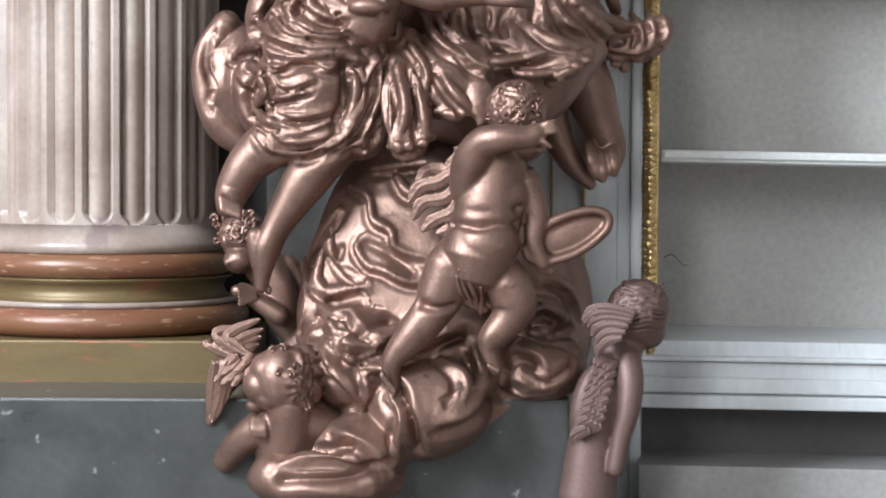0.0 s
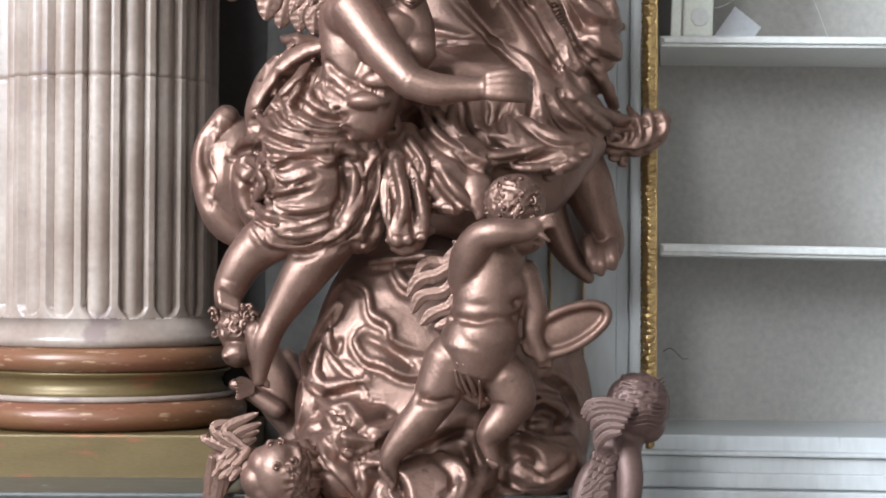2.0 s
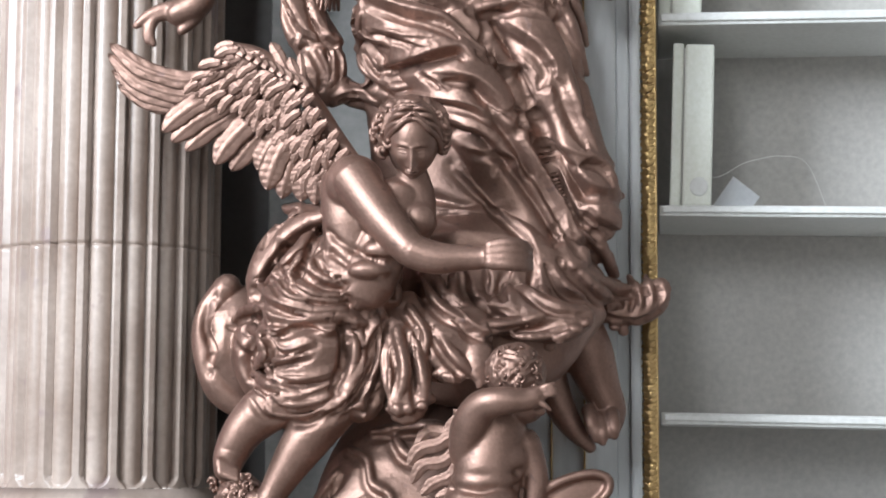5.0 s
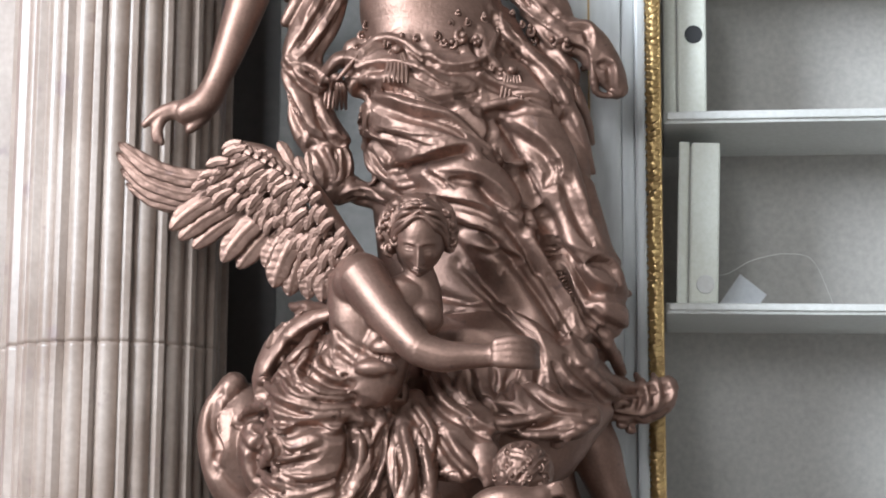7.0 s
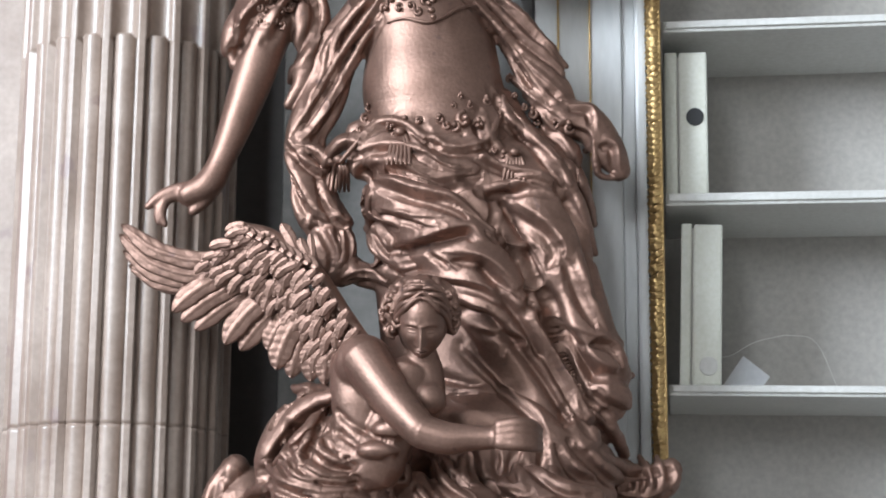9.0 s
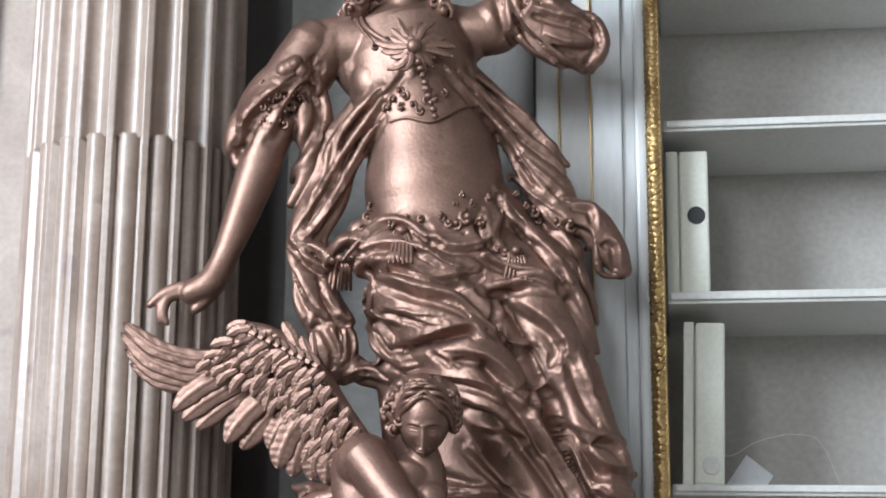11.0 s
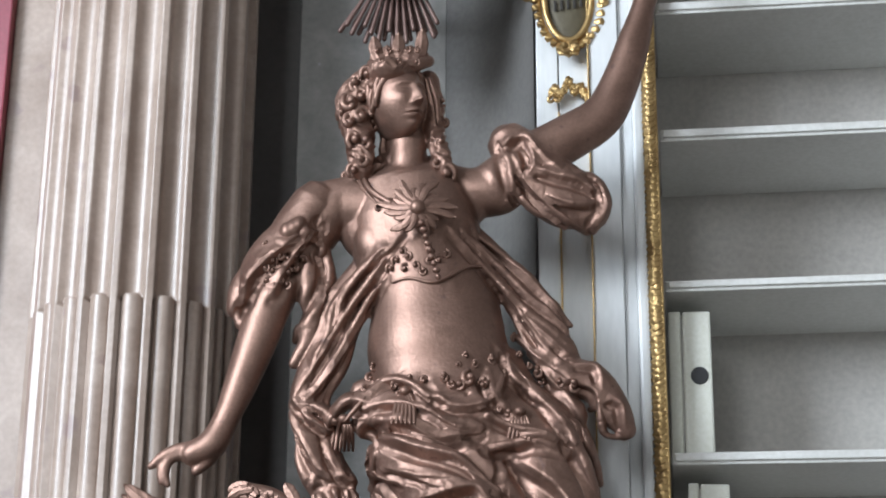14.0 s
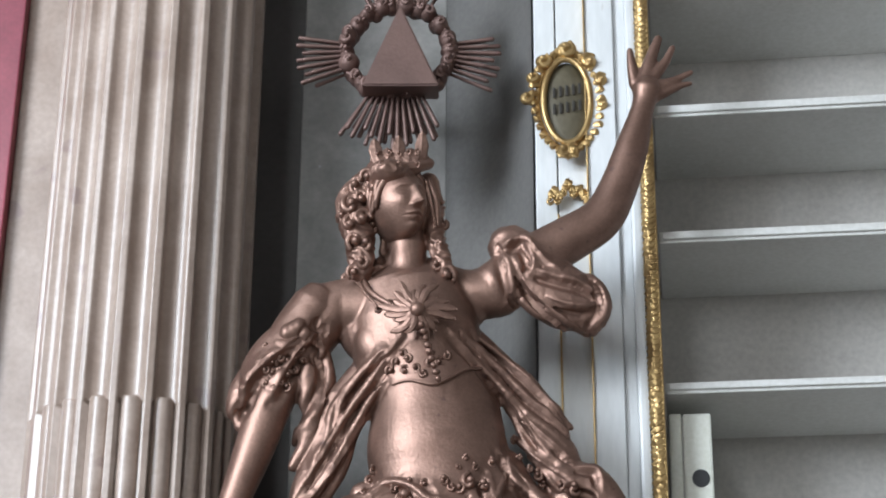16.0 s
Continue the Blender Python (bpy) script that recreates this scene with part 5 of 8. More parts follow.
curl(fine, (-0.186, 4.133, 3.279), 0.0207, -1, 2.394)
curl(fine, (-0.245, 4.12, 3.252), 0.0183, 1, 4.723)
lock(fine, ((-0.201, 4.119, 3.171), (-0.182, 4.132, 3.142), (-0.22, 4.162, 3.114)), 0.0082)
lock(fine, ((-0.054, 4.132, 3.34), (-0.038, 4.135, 3.287), (-0.034, 4.138, 3.233)), 0.0082)
tube(soft, ((-0.181, 4.13, 3.373, 0.014), (-0.141, 4.1, 3.354, 0.014), (-0.091, 4.1, 3.356, 0.014), (-0.056, 4.13, 3.382, 0.014)))
feather(fine, ((-0.155, 4.11, 3.364), (-0.172, 4.115, 3.395), (-0.179, 4.12, 3.439)), 0.0148)
feather(fine, ((-0.138, 4.11, 3.364), (-0.147, 4.115, 3.395), (-0.149, 4.12, 3.416)), 0.0148)
feather(fine, ((-0.121, 4.11, 3.364), (-0.123, 4.115, 3.395), (-0.123, 4.12, 3.447)), 0.0148)
feather(fine, ((-0.105, 4.11, 3.364), (-0.097, 4.115, 3.396), (-0.095, 4.12, 3.416)), 0.0148)
feather(fine, ((-0.09, 4.11, 3.364), (-0.074, 4.115, 3.396), (-0.07, 4.12, 3.458)), 0.0148)
curl(fine, (-0.181, 4.12, 3.384), 0.0103, 1, 0)
curl(fine, (-0.158, 4.058, 3.347), 0.0101, 1, 1)
curl(fine, (-0.14, 4.068, 3.359), 0.0102, 1, 2)
curl(fine, (-0.12, 4.062, 3.35), 0.0102, 1, 3)
curl(fine, (-0.102, 4.123, 3.385), 0.0103, 1, 4)
curl(fine, (-0.081, 4.089, 3.362), 0.0102, 1, 5)
curl(fine, (-0.064, 4.118, 3.39), 0.0103, 1, 6)
curl(fine, (-0.17, 4.108, 3.399), 0.0103, 1, 7)
curl(fine, (-0.079, 4.091, 3.391), 0.0102, 1, 8)
curl(fine, (-0.143, 4.11, 3.4), 0.0103, 1, 9)
curl(fine, (-0.122, 4.112, 3.398), 0.0103, 1, 10)
curl(fine, (-0.101, 4.089, 3.393), 0.0102, 1, 11)
statue("woman_statue", soft, fine, folds, hair, BRONZE, "bronze-coloured carved woman with crown, long drapery and raised arm", 0.0031, 5, 1.3)

# cloud
soft, fine, folds, hair = ([], []), ([], []), [], []
tube(soft, ((0.021, 4.32, 1.711, 0.144), (0.009, 4.24, 1.602, 0.188), (-0.002, 4.12, 1.464, 0.246), (0.015, 4.08, 1.307, 0.272), (-0.012, 4.08, 1.172, 0.261), (-0.045, 4.08, 1.045, 0.193), (-0.08, 4.08, 0.965, 0.136)), 0.45)
ball(soft, (-0.212, 3.92, 1.031), 0.152, 0.09, 0.061)
ball(soft, (-0.142, 3.93, 1.09), 0.098, 0.08, 0.066)
ball(soft, (-0.095, 4.12, 1.578), 0.069, 0.08, 0.057)
ball(soft, (0.032, 4.14, 1.579), 0.08, 0.08, 0.069)
ball(soft, (0.252, 4.15, 1.326), 0.069, 0.1, 0.161)
ball(soft, (0.211, 4.02, 1.235), 0.089, 0.1, 0.067)
ball(soft, (-0.145, 4, 1.247), 0.122, 0.12, 0.111)
ball(soft, (-0.012, 3.95, 1.164), 0.121, 0.12, 0.099)
ball(soft, (-0.229, 4.1, 1.328), 0.051, 0.1, 0.102)
fold(soft, folds, ((-0.203, 4.043, 1.5), (-0.226, 4.044, 1.456), (-0.236, 4.033, 1.4), (-0.213, 4.016, 1.378), (-0.145, 3.99, 1.392), (-0.123, 3.978, 1.36)), 0.0127, 1.0)
fold(soft, folds, ((-0.204, 4.048, 1.511), (-0.209, 4.033, 1.467), (-0.18, 4.01, 1.424), (-0.134, 3.988, 1.402), (-0.112, 3.976, 1.37)), 0.0109, 1.0)
fold(soft, folds, ((-0.146, 4.01, 1.49), (-0.157, 4.006, 1.468), (-0.134, 3.994, 1.435), (-0.101, 3.983, 1.425), (-0.057, 3.971, 1.404), (-0.013, 3.967, 1.404)), 0.0100, 1.0)
fold(soft, folds, ((-0.171, 4.061, 1.59), (-0.136, 4.033, 1.568), (-0.125, 4.012, 1.523), (-0.091, 3.997, 1.502), (-0.079, 3.987, 1.469), (-0.013, 3.975, 1.448)), 0.0100, 1.0)
fold(soft, folds, ((-0.234, 4.006, 1.357), (-0.199, 3.963, 1.338), (-0.165, 3.946, 1.345), (-0.142, 3.914, 1.32), (-0.099, 3.907, 1.299), (-0.045, 3.947, 1.329), (-0.029, 3.96, 1.345)), 0.0127, 1.0)
fold(soft, folds, ((-0.223, 4.001, 1.335), (-0.197, 3.928, 1.319), (-0.163, 3.906, 1.31), (-0.174, 3.895, 1.29), (-0.119, 3.892, 1.284), (-0.088, 3.913, 1.298)), 0.0127, 1.0)
fold(soft, folds, ((-0.163, 3.899, 1.3), (-0.172, 3.884, 1.258), (-0.13, 3.884, 1.269), (-0.108, 3.892, 1.279)), 0.0109, 1.0)
fold(soft, folds, ((-0.097, 3.891, 1.257), (-0.054, 3.862, 1.217), (-0.033, 3.832, 1.158), (-0.011, 3.873, 1.087)), 0.0127, 1.0)
fold(soft, folds, ((-0.086, 3.866, 1.196), (-0.064, 3.843, 1.156), (-0.075, 3.872, 1.088)), 0.0127, 1.0)
fold(soft, folds, ((0.009, 3.918, 1.256), (0.053, 3.875, 1.217), (0.031, 3.838, 1.157)), 0.0145, 1.0)
fold(soft, folds, ((0.065, 3.957, 1.296), (0.087, 3.939, 1.232), (0.075, 3.877, 1.195)), 0.0163, 1.0)
fold(soft, folds, ((-0.034, 3.956, 1.273), (0.021, 3.956, 1.306), (0.076, 3.959, 1.307)), 0.0145, 1.0)
fold(soft, folds, ((0.164, 3.986, 1.393), (0.197, 3.997, 1.381), (0.243, 4.021, 1.37)), 0.0127, 1.0)
fold(soft, folds, ((0.175, 3.982, 1.338), (0.208, 3.998, 1.354), (0.243, 4.013, 1.337), (0.255, 4.023, 1.302)), 0.0127, 1.0)
fold(soft, folds, ((0.131, 3.967, 1.251), (0.163, 3.954, 1.274), (0.205, 3.927, 1.256), (0.206, 3.933, 1.2)), 0.0145, 1.0)
fold(soft, folds, ((0.11, 3.966, 1.196), (0.164, 3.959, 1.192), (0.239, 3.94, 1.199)), 0.0145, 1.0)
fold(soft, folds, ((0.209, 4.009, 1.415), (0.255, 4.037, 1.391), (0.292, 4.069, 1.333)), 0.0127, 1.0)
fold(soft, folds, ((-0.263, 4.096, 1.441), (-0.252, 4.016, 1.356), (-0.268, 4.017, 1.289), (-0.228, 3.914, 1.255)), 0.0127, 1.0)
fold(soft, folds, ((-0.195, 3.898, 1.278), (-0.151, 3.88, 1.248), (-0.13, 3.889, 1.204), (-0.141, 3.914, 1.168)), 0.0109, 1.0)
fold(soft, folds, ((-0.228, 3.913, 1.244), (-0.183, 3.888, 1.225), (-0.141, 3.91, 1.168), (-0.175, 3.927, 1.15)), 0.0109, 1.0)
fold(soft, folds, ((-0.141, 3.88, 1.248), (-0.086, 3.882, 1.236), (-0.075, 3.858, 1.197)), 0.0127, 1.0)
fold(soft, folds, ((0.142, 3.97, 1.306), (0.186, 3.978, 1.295), (0.252, 3.975, 1.284)), 0.0127, 1.0)
fold(soft, folds, ((0.031, 3.848, 1.199), (0.086, 3.901, 1.203), (0.12, 3.966, 1.218)), 0.0145, 1.0)
fold(soft, folds, ((-0.193, 4.054, 1.545), (-0.227, 4.061, 1.488), (-0.258, 4.096, 1.419)), 0.0109, 1.0)
fold(soft, folds, ((-0.081, 4.036, 1.613), (-0.059, 4.016, 1.579), (-0.014, 4.01, 1.574)), 0.0109, 1.0)
fold(soft, folds, ((-0.127, 4.057, 1.624), (-0.014, 4.039, 1.635), (0.031, 4.034, 1.624)), 0.0109, 1.0)
fold(soft, folds, ((-0, 3.832, 1.147), (0.063, 3.857, 1.166), (0.098, 3.929, 1.2)), 0.0163, 1.0)
fold(soft, folds, ((-0.23, 3.948, 1.306), (-0.206, 3.897, 1.256), (-0.183, 3.887, 1.236)), 0.0109, 1.0)
fold(soft, folds, ((0.173, 3.931, 1.244), (0.205, 3.92, 1.229), (0.25, 3.937, 1.254)), 0.0109, 1.0)
groove(folds, ((-0.141, 3.883, 1.267), (-0.034, 3.956, 1.265), (0.059, 3.957, 1.304)), 0.0159)
groove(folds, ((0.108, 3.963, 1.296), (0.125, 3.966, 1.252), (0.131, 3.971, 1.196)), 0.0159)
groove(folds, ((-0.23, 3.948, 1.306), (-0.183, 3.887, 1.258), (-0.141, 3.88, 1.237)), 0.0136)
groove(folds, ((-0.186, 3.922, 1.319), (-0.141, 3.905, 1.31), (-0.089, 3.946, 1.329)), 0.0102)
groove(folds, ((-0.135, 4.003, 1.479), (-0.102, 3.99, 1.463), (-0.046, 3.973, 1.426)), 0.0091)
groove(folds, ((-0.191, 4.026, 1.467), (-0.191, 4.018, 1.434), (-0.145, 3.993, 1.408)), 0.0091)
groove(folds, ((0.187, 3.984, 1.305), (0.23, 3.985, 1.294), (0.267, 4.036, 1.313)), 0.0136)
groove(folds, ((-0.075, 3.858, 1.197), (-0.042, 3.836, 1.146), (-0.032, 3.878, 1.087)), 0.0113)
groove(folds, ((-0.328, 3.938, 1.088), (-0.247, 3.889, 1.084), (-0.16, 3.853, 1.101)), 0.0136)
groove(folds, ((-0.287, 3.843, 1.037), (-0.18, 3.835, 1.045), (-0.096, 3.864, 1.067)), 0.0136)
fold(soft, folds, ((-0.288, 3.86, 1.061), (-0.224, 3.859, 1.076), (-0.139, 3.852, 1.075)), 0.0136, 1.0)
fold(soft, folds, ((-0.182, 3.869, 1.12), (-0.133, 3.854, 1.106), (-0.096, 3.868, 1.061)), 0.0136, 1.0)
hair.append(((-0.207, 3.92, 1.047), (0.25, 0.2, 0.098), 0.008, 11))
hair.append(((0.145, 4.05, 1.265), (0.169, 0.2, 0.124), 0.006, 11))
statue("cloud", soft, fine, folds, hair, BRONZE, "bronze-coloured carved cloud with curling wisps under the statues", 0.0042, 2, 1.25, 0.6)

# putto statue
soft, fine, folds, hair = ([], []), ([], []), [], []
ball(soft, (0.149, 3.86, 1.73), 0.056, 0.057, 0.058)
ball(soft, (0.166, 3.84, 1.671), 0.036, 0.04, 0.032)
ball(soft, (0.191, 3.81, 1.663), 0.013, 0.012, 0.011)
ball(soft, (0.106, 3.86, 1.576), 0.073, 0.06, 0.059)
tube(soft, ((0.112, 3.86, 1.639, 0.058), (0.099, 3.86, 1.56, 0.066), (0.091, 3.86, 1.517, 0.066), (0.078, 3.86, 1.459, 0.075)), 1.0)
ball(soft, (0.091, 3.85, 1.485), 0.066, 0.068, 0.064)
ball(soft, (0.082, 3.84, 1.601), 0.03, 0.022, 0.021)
ball(soft, (0.139, 3.84, 1.597), 0.028, 0.022, 0.021)
tube(soft, ((0.03, 3.86, 1.442, 0.051), (0.007, 3.86, 1.384, 0.045), (-0.007, 3.86, 1.357, 0.039), (-0.044, 3.86, 1.309, 0.034), (-0.076, 3.86, 1.271, 0.024), (-0.084, 3.86, 1.245, 0.019), (-0.078, 3.86, 1.207, 0.011)))
tube(soft, ((0.131, 3.86, 1.411, 0.047), (0.149, 3.86, 1.369, 0.043), (0.137, 3.86, 1.342, 0.034), (0.105, 3.86, 1.302, 0.027), (0.103, 3.86, 1.278, 0.017), (0.114, 3.86, 1.245, 0.011)))
tube(soft, ((0.055, 3.85, 1.586, 0.032), (0.062, 3.82, 1.633, 0.035), (0.083, 3.79, 1.669, 0.031), (0.116, 3.77, 1.679, 0.027), (0.163, 3.77, 1.682, 0.022), (0.183, 3.77, 1.69, 0.019)))
tube(soft, ((0.182, 3.77, 1.698, 0.008), (0.201, 3.76, 1.707, 0.006), (0.215, 3.76, 1.712, 0.004)))
tube(soft, ((0.182, 3.77, 1.694, 0.008), (0.203, 3.76, 1.7, 0.006), (0.219, 3.76, 1.701, 0.004)))
tube(soft, ((0.184, 3.77, 1.687, 0.008), (0.204, 3.76, 1.691, 0.006), (0.219, 3.76, 1.691, 0.004)))
tube(soft, ((0.176, 3.77, 1.68, 0.008), (0.195, 3.76, 1.674, 0.006), (0.208, 3.76, 1.663, 0.004)))
tube(soft, ((0.167, 3.86, 1.603, 0.03), (0.187, 3.86, 1.54, 0.024), (0.184, 3.86, 1.486, 0.019), (0.2, 3.86, 1.449, 0.017)))
tube(soft, ((0.189, 3.86, 1.46, 0.008), (0.192, 3.86, 1.444, 0.006), (0.195, 3.86, 1.431, 0.005)))
tube(soft, ((0.195, 3.86, 1.46, 0.008), (0.2, 3.86, 1.444, 0.006), (0.202, 3.86, 1.431, 0.005)))
tube(soft, ((0.202, 3.86, 1.46, 0.008), (0.207, 3.86, 1.444, 0.006), (0.21, 3.86, 1.431, 0.005)))
tube(soft, ((0.208, 3.86, 1.46, 0.008), (0.215, 3.86, 1.444, 0.006), (0.217, 3.86, 1.431, 0.005)))
ball(soft, (-0.1, 3.83, 1.237), 0.006, 0.008, 0.01)
ball(soft, (-0.093, 3.83, 1.227), 0.006, 0.008, 0.01)
ball(soft, (-0.085, 3.83, 1.218), 0.006, 0.008, 0.01)
ball(soft, (-0.078, 3.83, 1.208), 0.006, 0.008, 0.01)
ball(soft, (0.1, 3.83, 1.256), 0.005, 0.006, 0.007)
ball(soft, (0.106, 3.83, 1.252), 0.005, 0.006, 0.007)
ball(soft, (0.111, 3.83, 1.25), 0.005, 0.006, 0.007)
ball(soft, (0.117, 3.83, 1.247), 0.005, 0.006, 0.007)
groove(folds, ((0.03, 3.861, 1.551), (0.081, 3.805, 1.545), (0.155, 3.825, 1.55)), 0.008)
groove(folds, ((0.027, 3.841, 1.521), (0.081, 3.792, 1.516), (0.151, 3.832, 1.522)), 0.008)
groove(folds, ((-0.028, 3.83, 1.37), (0.004, 3.818, 1.362), (0.031, 3.826, 1.365)), 0.008)
ball(soft, (0.123, 3.794, 1.483), 0.005, 0.005, 0.005)
tube(soft, ((0.046, 3.86, 1.437, 0.013), (0.051, 3.86, 1.411, 0.021), (0.067, 3.86, 1.379, 0.019), (0.089, 3.86, 1.362, 0.011)))
lock(fine, ((0.042, 3.804, 1.437), (0.053, 3.821, 1.402), (0.067, 3.838, 1.374)), 0.0054)
lock(fine, ((0.053, 3.8, 1.435), (0.067, 3.815, 1.402), (0.078, 3.841, 1.375)), 0.0054)
lock(fine, ((0.083, 3.814, 1.403), (0.085, 3.841, 1.381), (0.084, 3.856, 1.352)), 0.0054)
lock(fine, ((0.038, 3.809, 1.424), (0.045, 3.821, 1.397), (0.056, 3.839, 1.38)), 0.0054)
curl(fine, (0.128, 3.842, 1.779), 0.0103, 1, 4.988)
curl(fine, (0.159, 3.833, 1.779), 0.0107, 1, 2.93)
curl(fine, (0.12, 3.827, 1.766), 0.0115, 1, 2.125)
curl(fine, (0.15, 3.815, 1.765), 0.0111, -1, 1.126)
curl(fine, (0.18, 3.83, 1.766), 0.0098, -1, 4.917)
curl(fine, (0.098, 3.86, 1.753), 0.0104, 1, 5.28)
curl(fine, (0.127, 3.812, 1.751), 0.0104, 1, 0.715)
curl(fine, (0.158, 3.807, 1.751), 0.0123, -1, 3.479)
curl(fine, (0.188, 3.826, 1.752), 0.0115, -1, 0.087)
curl(fine, (0.119, 3.812, 1.737), 0.0098, -1, 1.965)
curl(fine, (0.15, 3.802, 1.737), 0.0100, -1, 5.748)
curl(fine, (0.18, 3.812, 1.738), 0.0113, -1, 1.13)
curl(fine, (0.097, 3.838, 1.724), 0.0097, 1, 4.109)
curl(fine, (0.127, 3.806, 1.724), 0.0122, -1, 0.138)
curl(fine, (0.158, 3.802, 1.724), 0.0113, 1, 4.146)
curl(fine, (0.188, 3.819, 1.725), 0.0121, 1, 5.914)
curl(fine, (0.12, 3.814, 1.711), 0.0104, 1, 4.002)
curl(fine, (0.15, 3.804, 1.71), 0.0101, -1, 0.013)
curl(fine, (0.181, 3.815, 1.711), 0.0110, 1, 0.387)
hair.append(((0.149, 3.86, 1.746), (0.066, 0.09, 0.056), 0.007, 60))
feather(fine, ((0.045, 3.93, 1.657), (0.019, 3.937, 1.624), (-0.014, 3.943, 1.623), (-0.041, 3.95, 1.591)), 0.0142)
feather(fine, ((0.051, 3.93, 1.635), (0.008, 3.937, 1.602), (-0.03, 3.943, 1.59), (-0.054, 3.95, 1.558)), 0.0142)
feather(fine, ((0.056, 3.93, 1.613), (0.019, 3.937, 1.57), (-0.025, 3.943, 1.559), (-0.046, 3.95, 1.525)), 0.0131)
feather(fine, ((0.057, 3.93, 1.591), (0.03, 3.937, 1.542), (-0.003, 3.943, 1.526), (-0.029, 3.95, 1.503)), 0.0131)
feather(fine, ((0.057, 3.93, 1.575), (0.047, 3.937, 1.532), (0.025, 3.943, 1.509), (-0.002, 3.95, 1.499)), 0.0120)
feather(fine, ((0.04, 3.93, 1.667), (0.051, 3.94, 1.634), (0.047, 3.95, 1.602)), 0.0131)
tube(soft, ((0.324, 3.86, 1.535, 0.009), (0.325, 3.86, 1.525, 0.009), (0.321, 3.86, 1.513, 0.009), (0.312, 3.86, 1.502, 0.009), (0.298, 3.86, 1.489, 0.009), (0.281, 3.86, 1.477, 0.009), (0.262, 3.86, 1.466, 0.009), (0.242, 3.86, 1.458, 0.009), (0.221, 3.86, 1.453, 0.009), (0.203, 3.86, 1.451, 0.009), (0.188, 3.86, 1.452, 0.009), (0.177, 3.86, 1.456, 0.009), (0.17, 3.86, 1.463, 0.009), (0.169, 3.86, 1.473, 0.009), (0.173, 3.86, 1.484, 0.009), (0.181, 3.86, 1.497, 0.009), (0.195, 3.86, 1.51, 0.009), (0.212, 3.86, 1.522, 0.009), (0.231, 3.86, 1.532, 0.009), (0.252, 3.86, 1.54, 0.009), (0.272, 3.86, 1.545, 0.009), (0.29, 3.86, 1.548, 0.009), (0.306, 3.86, 1.546, 0.009), (0.317, 3.86, 1.542, 0.009), (0.324, 3.86, 1.535, 0.009)), 1.3)
ball(soft, (0.248, 3.87, 1.499), 0.08, 0.007, 0.03, 24.6)
statue("putto_statue", soft, fine, folds, hair, BRONZE, "bronze-coloured carved putto shading its eyes and holding a ring", 0.0035, 2)

# angel statue
soft, fine, folds, hair = ([], []), ([], []), [], []
ball(soft, (-0.052, 3.94, 2.173), 0.043, 0.05, 0.055)
carved_head(fine, (-0.046, 3.905, 2.182), 0.05, -3, -30, 2)
combed_hair(fine, (-0.046, 3.905, 2.182), 0.05, -3, -30, 2)
tube(soft, ((-0.049, 3.94, 2.122, 0.031), (-0.040, 3.95, 2.079, 0.037), (-0.049, 3.95, 2.035, 0.051)))
tube(soft, ((-0.175, 3.96, 2.096, 0.055), (-0.161, 3.96, 2.035, 0.064), (-0.160, 3.96, 1.980, 0.059), (-0.159, 3.96, 1.920, 0.066)), 0.8)
tube(soft, ((-0.078, 3.94, 2.066, 0.053), (-0.094, 3.94, 2.011, 0.057), (-0.115, 3.94, 1.962, 0.055), (-0.137, 3.94, 1.913, 0.059)), 0.8)
ball(soft, (-0.104, 3.905, 2.029), 0.048, 0.03, 0.033)
ball(soft, (-0.034, 3.92, 2.031), 0.033, 0.03, 0.033)
ball(soft, (-0.104, 3.9, 1.969), 0.037, 0.022, 0.022)
ball(soft, (-0.127, 3.895, 1.930), 0.041, 0.025, 0.018)
ball(soft, (-0.160, 3.93, 2.103), 0.057, 0.045, 0.055)
tube(soft, ((-0.160, 3.92, 2.109, 0.048), (-0.128, 3.89, 2.062, 0.044), (-0.087, 3.86, 2.008, 0.039), (-0.046, 3.83, 1.960, 0.033)))
tube(soft, ((-0.046, 3.83, 1.960, 0.033), (-0.001, 3.825, 1.947, 0.031), (0.046, 3.82, 1.947, 0.025), (0.084, 3.815, 1.947, 0.022), (0.107, 3.81, 1.951, 0.024)))
tube(soft, ((0.100, 3.795, 1.967, 0.013), (0.132, 3.79, 1.972, 0.012), (0.157, 3.8, 1.970, 0.011), (0.175, 3.82, 1.963, 0.007)))
tube(soft, ((0.100, 3.795, 1.956, 0.013), (0.132, 3.79, 1.958, 0.012), (0.157, 3.8, 1.956, 0.011), (0.175, 3.82, 1.950, 0.007)))
tube(soft, ((0.100, 3.795, 1.945, 0.013), (0.132, 3.79, 1.944, 0.012), (0.157, 3.8, 1.942, 0.011), (0.175, 3.82, 1.938, 0.007)))
tube(soft, ((0.100, 3.795, 1.935, 0.013), (0.132, 3.79, 1.932, 0.012), (0.157, 3.8, 1.930, 0.011), (0.175, 3.82, 1.927, 0.007)))
groove(folds, ((-0.214, 3.930, 2.007), (-0.158, 3.915, 1.970), (-0.103, 3.885, 1.946), (-0.071, 3.900, 1.952)), 0.007)
groove(folds, ((-0.148, 3.930, 2.018), (-0.103, 3.890, 1.990), (-0.063, 3.900, 1.996)), 0.007)
groove(folds, ((-0.202, 3.930, 1.966), (-0.157, 3.910, 1.931), (-0.103, 3.890, 1.915)), 0.007)
ball(soft, (-0.053, 3.94, 2.219), 0.059, 0.075, 0.053)
tube(soft, ((-0.051, 3.94, 2.253, 0.024), (-0.086, 3.92, 2.239, 0.024), (-0.107, 3.91, 2.206, 0.021), (-0.105, 3.92, 2.167, 0.016)))
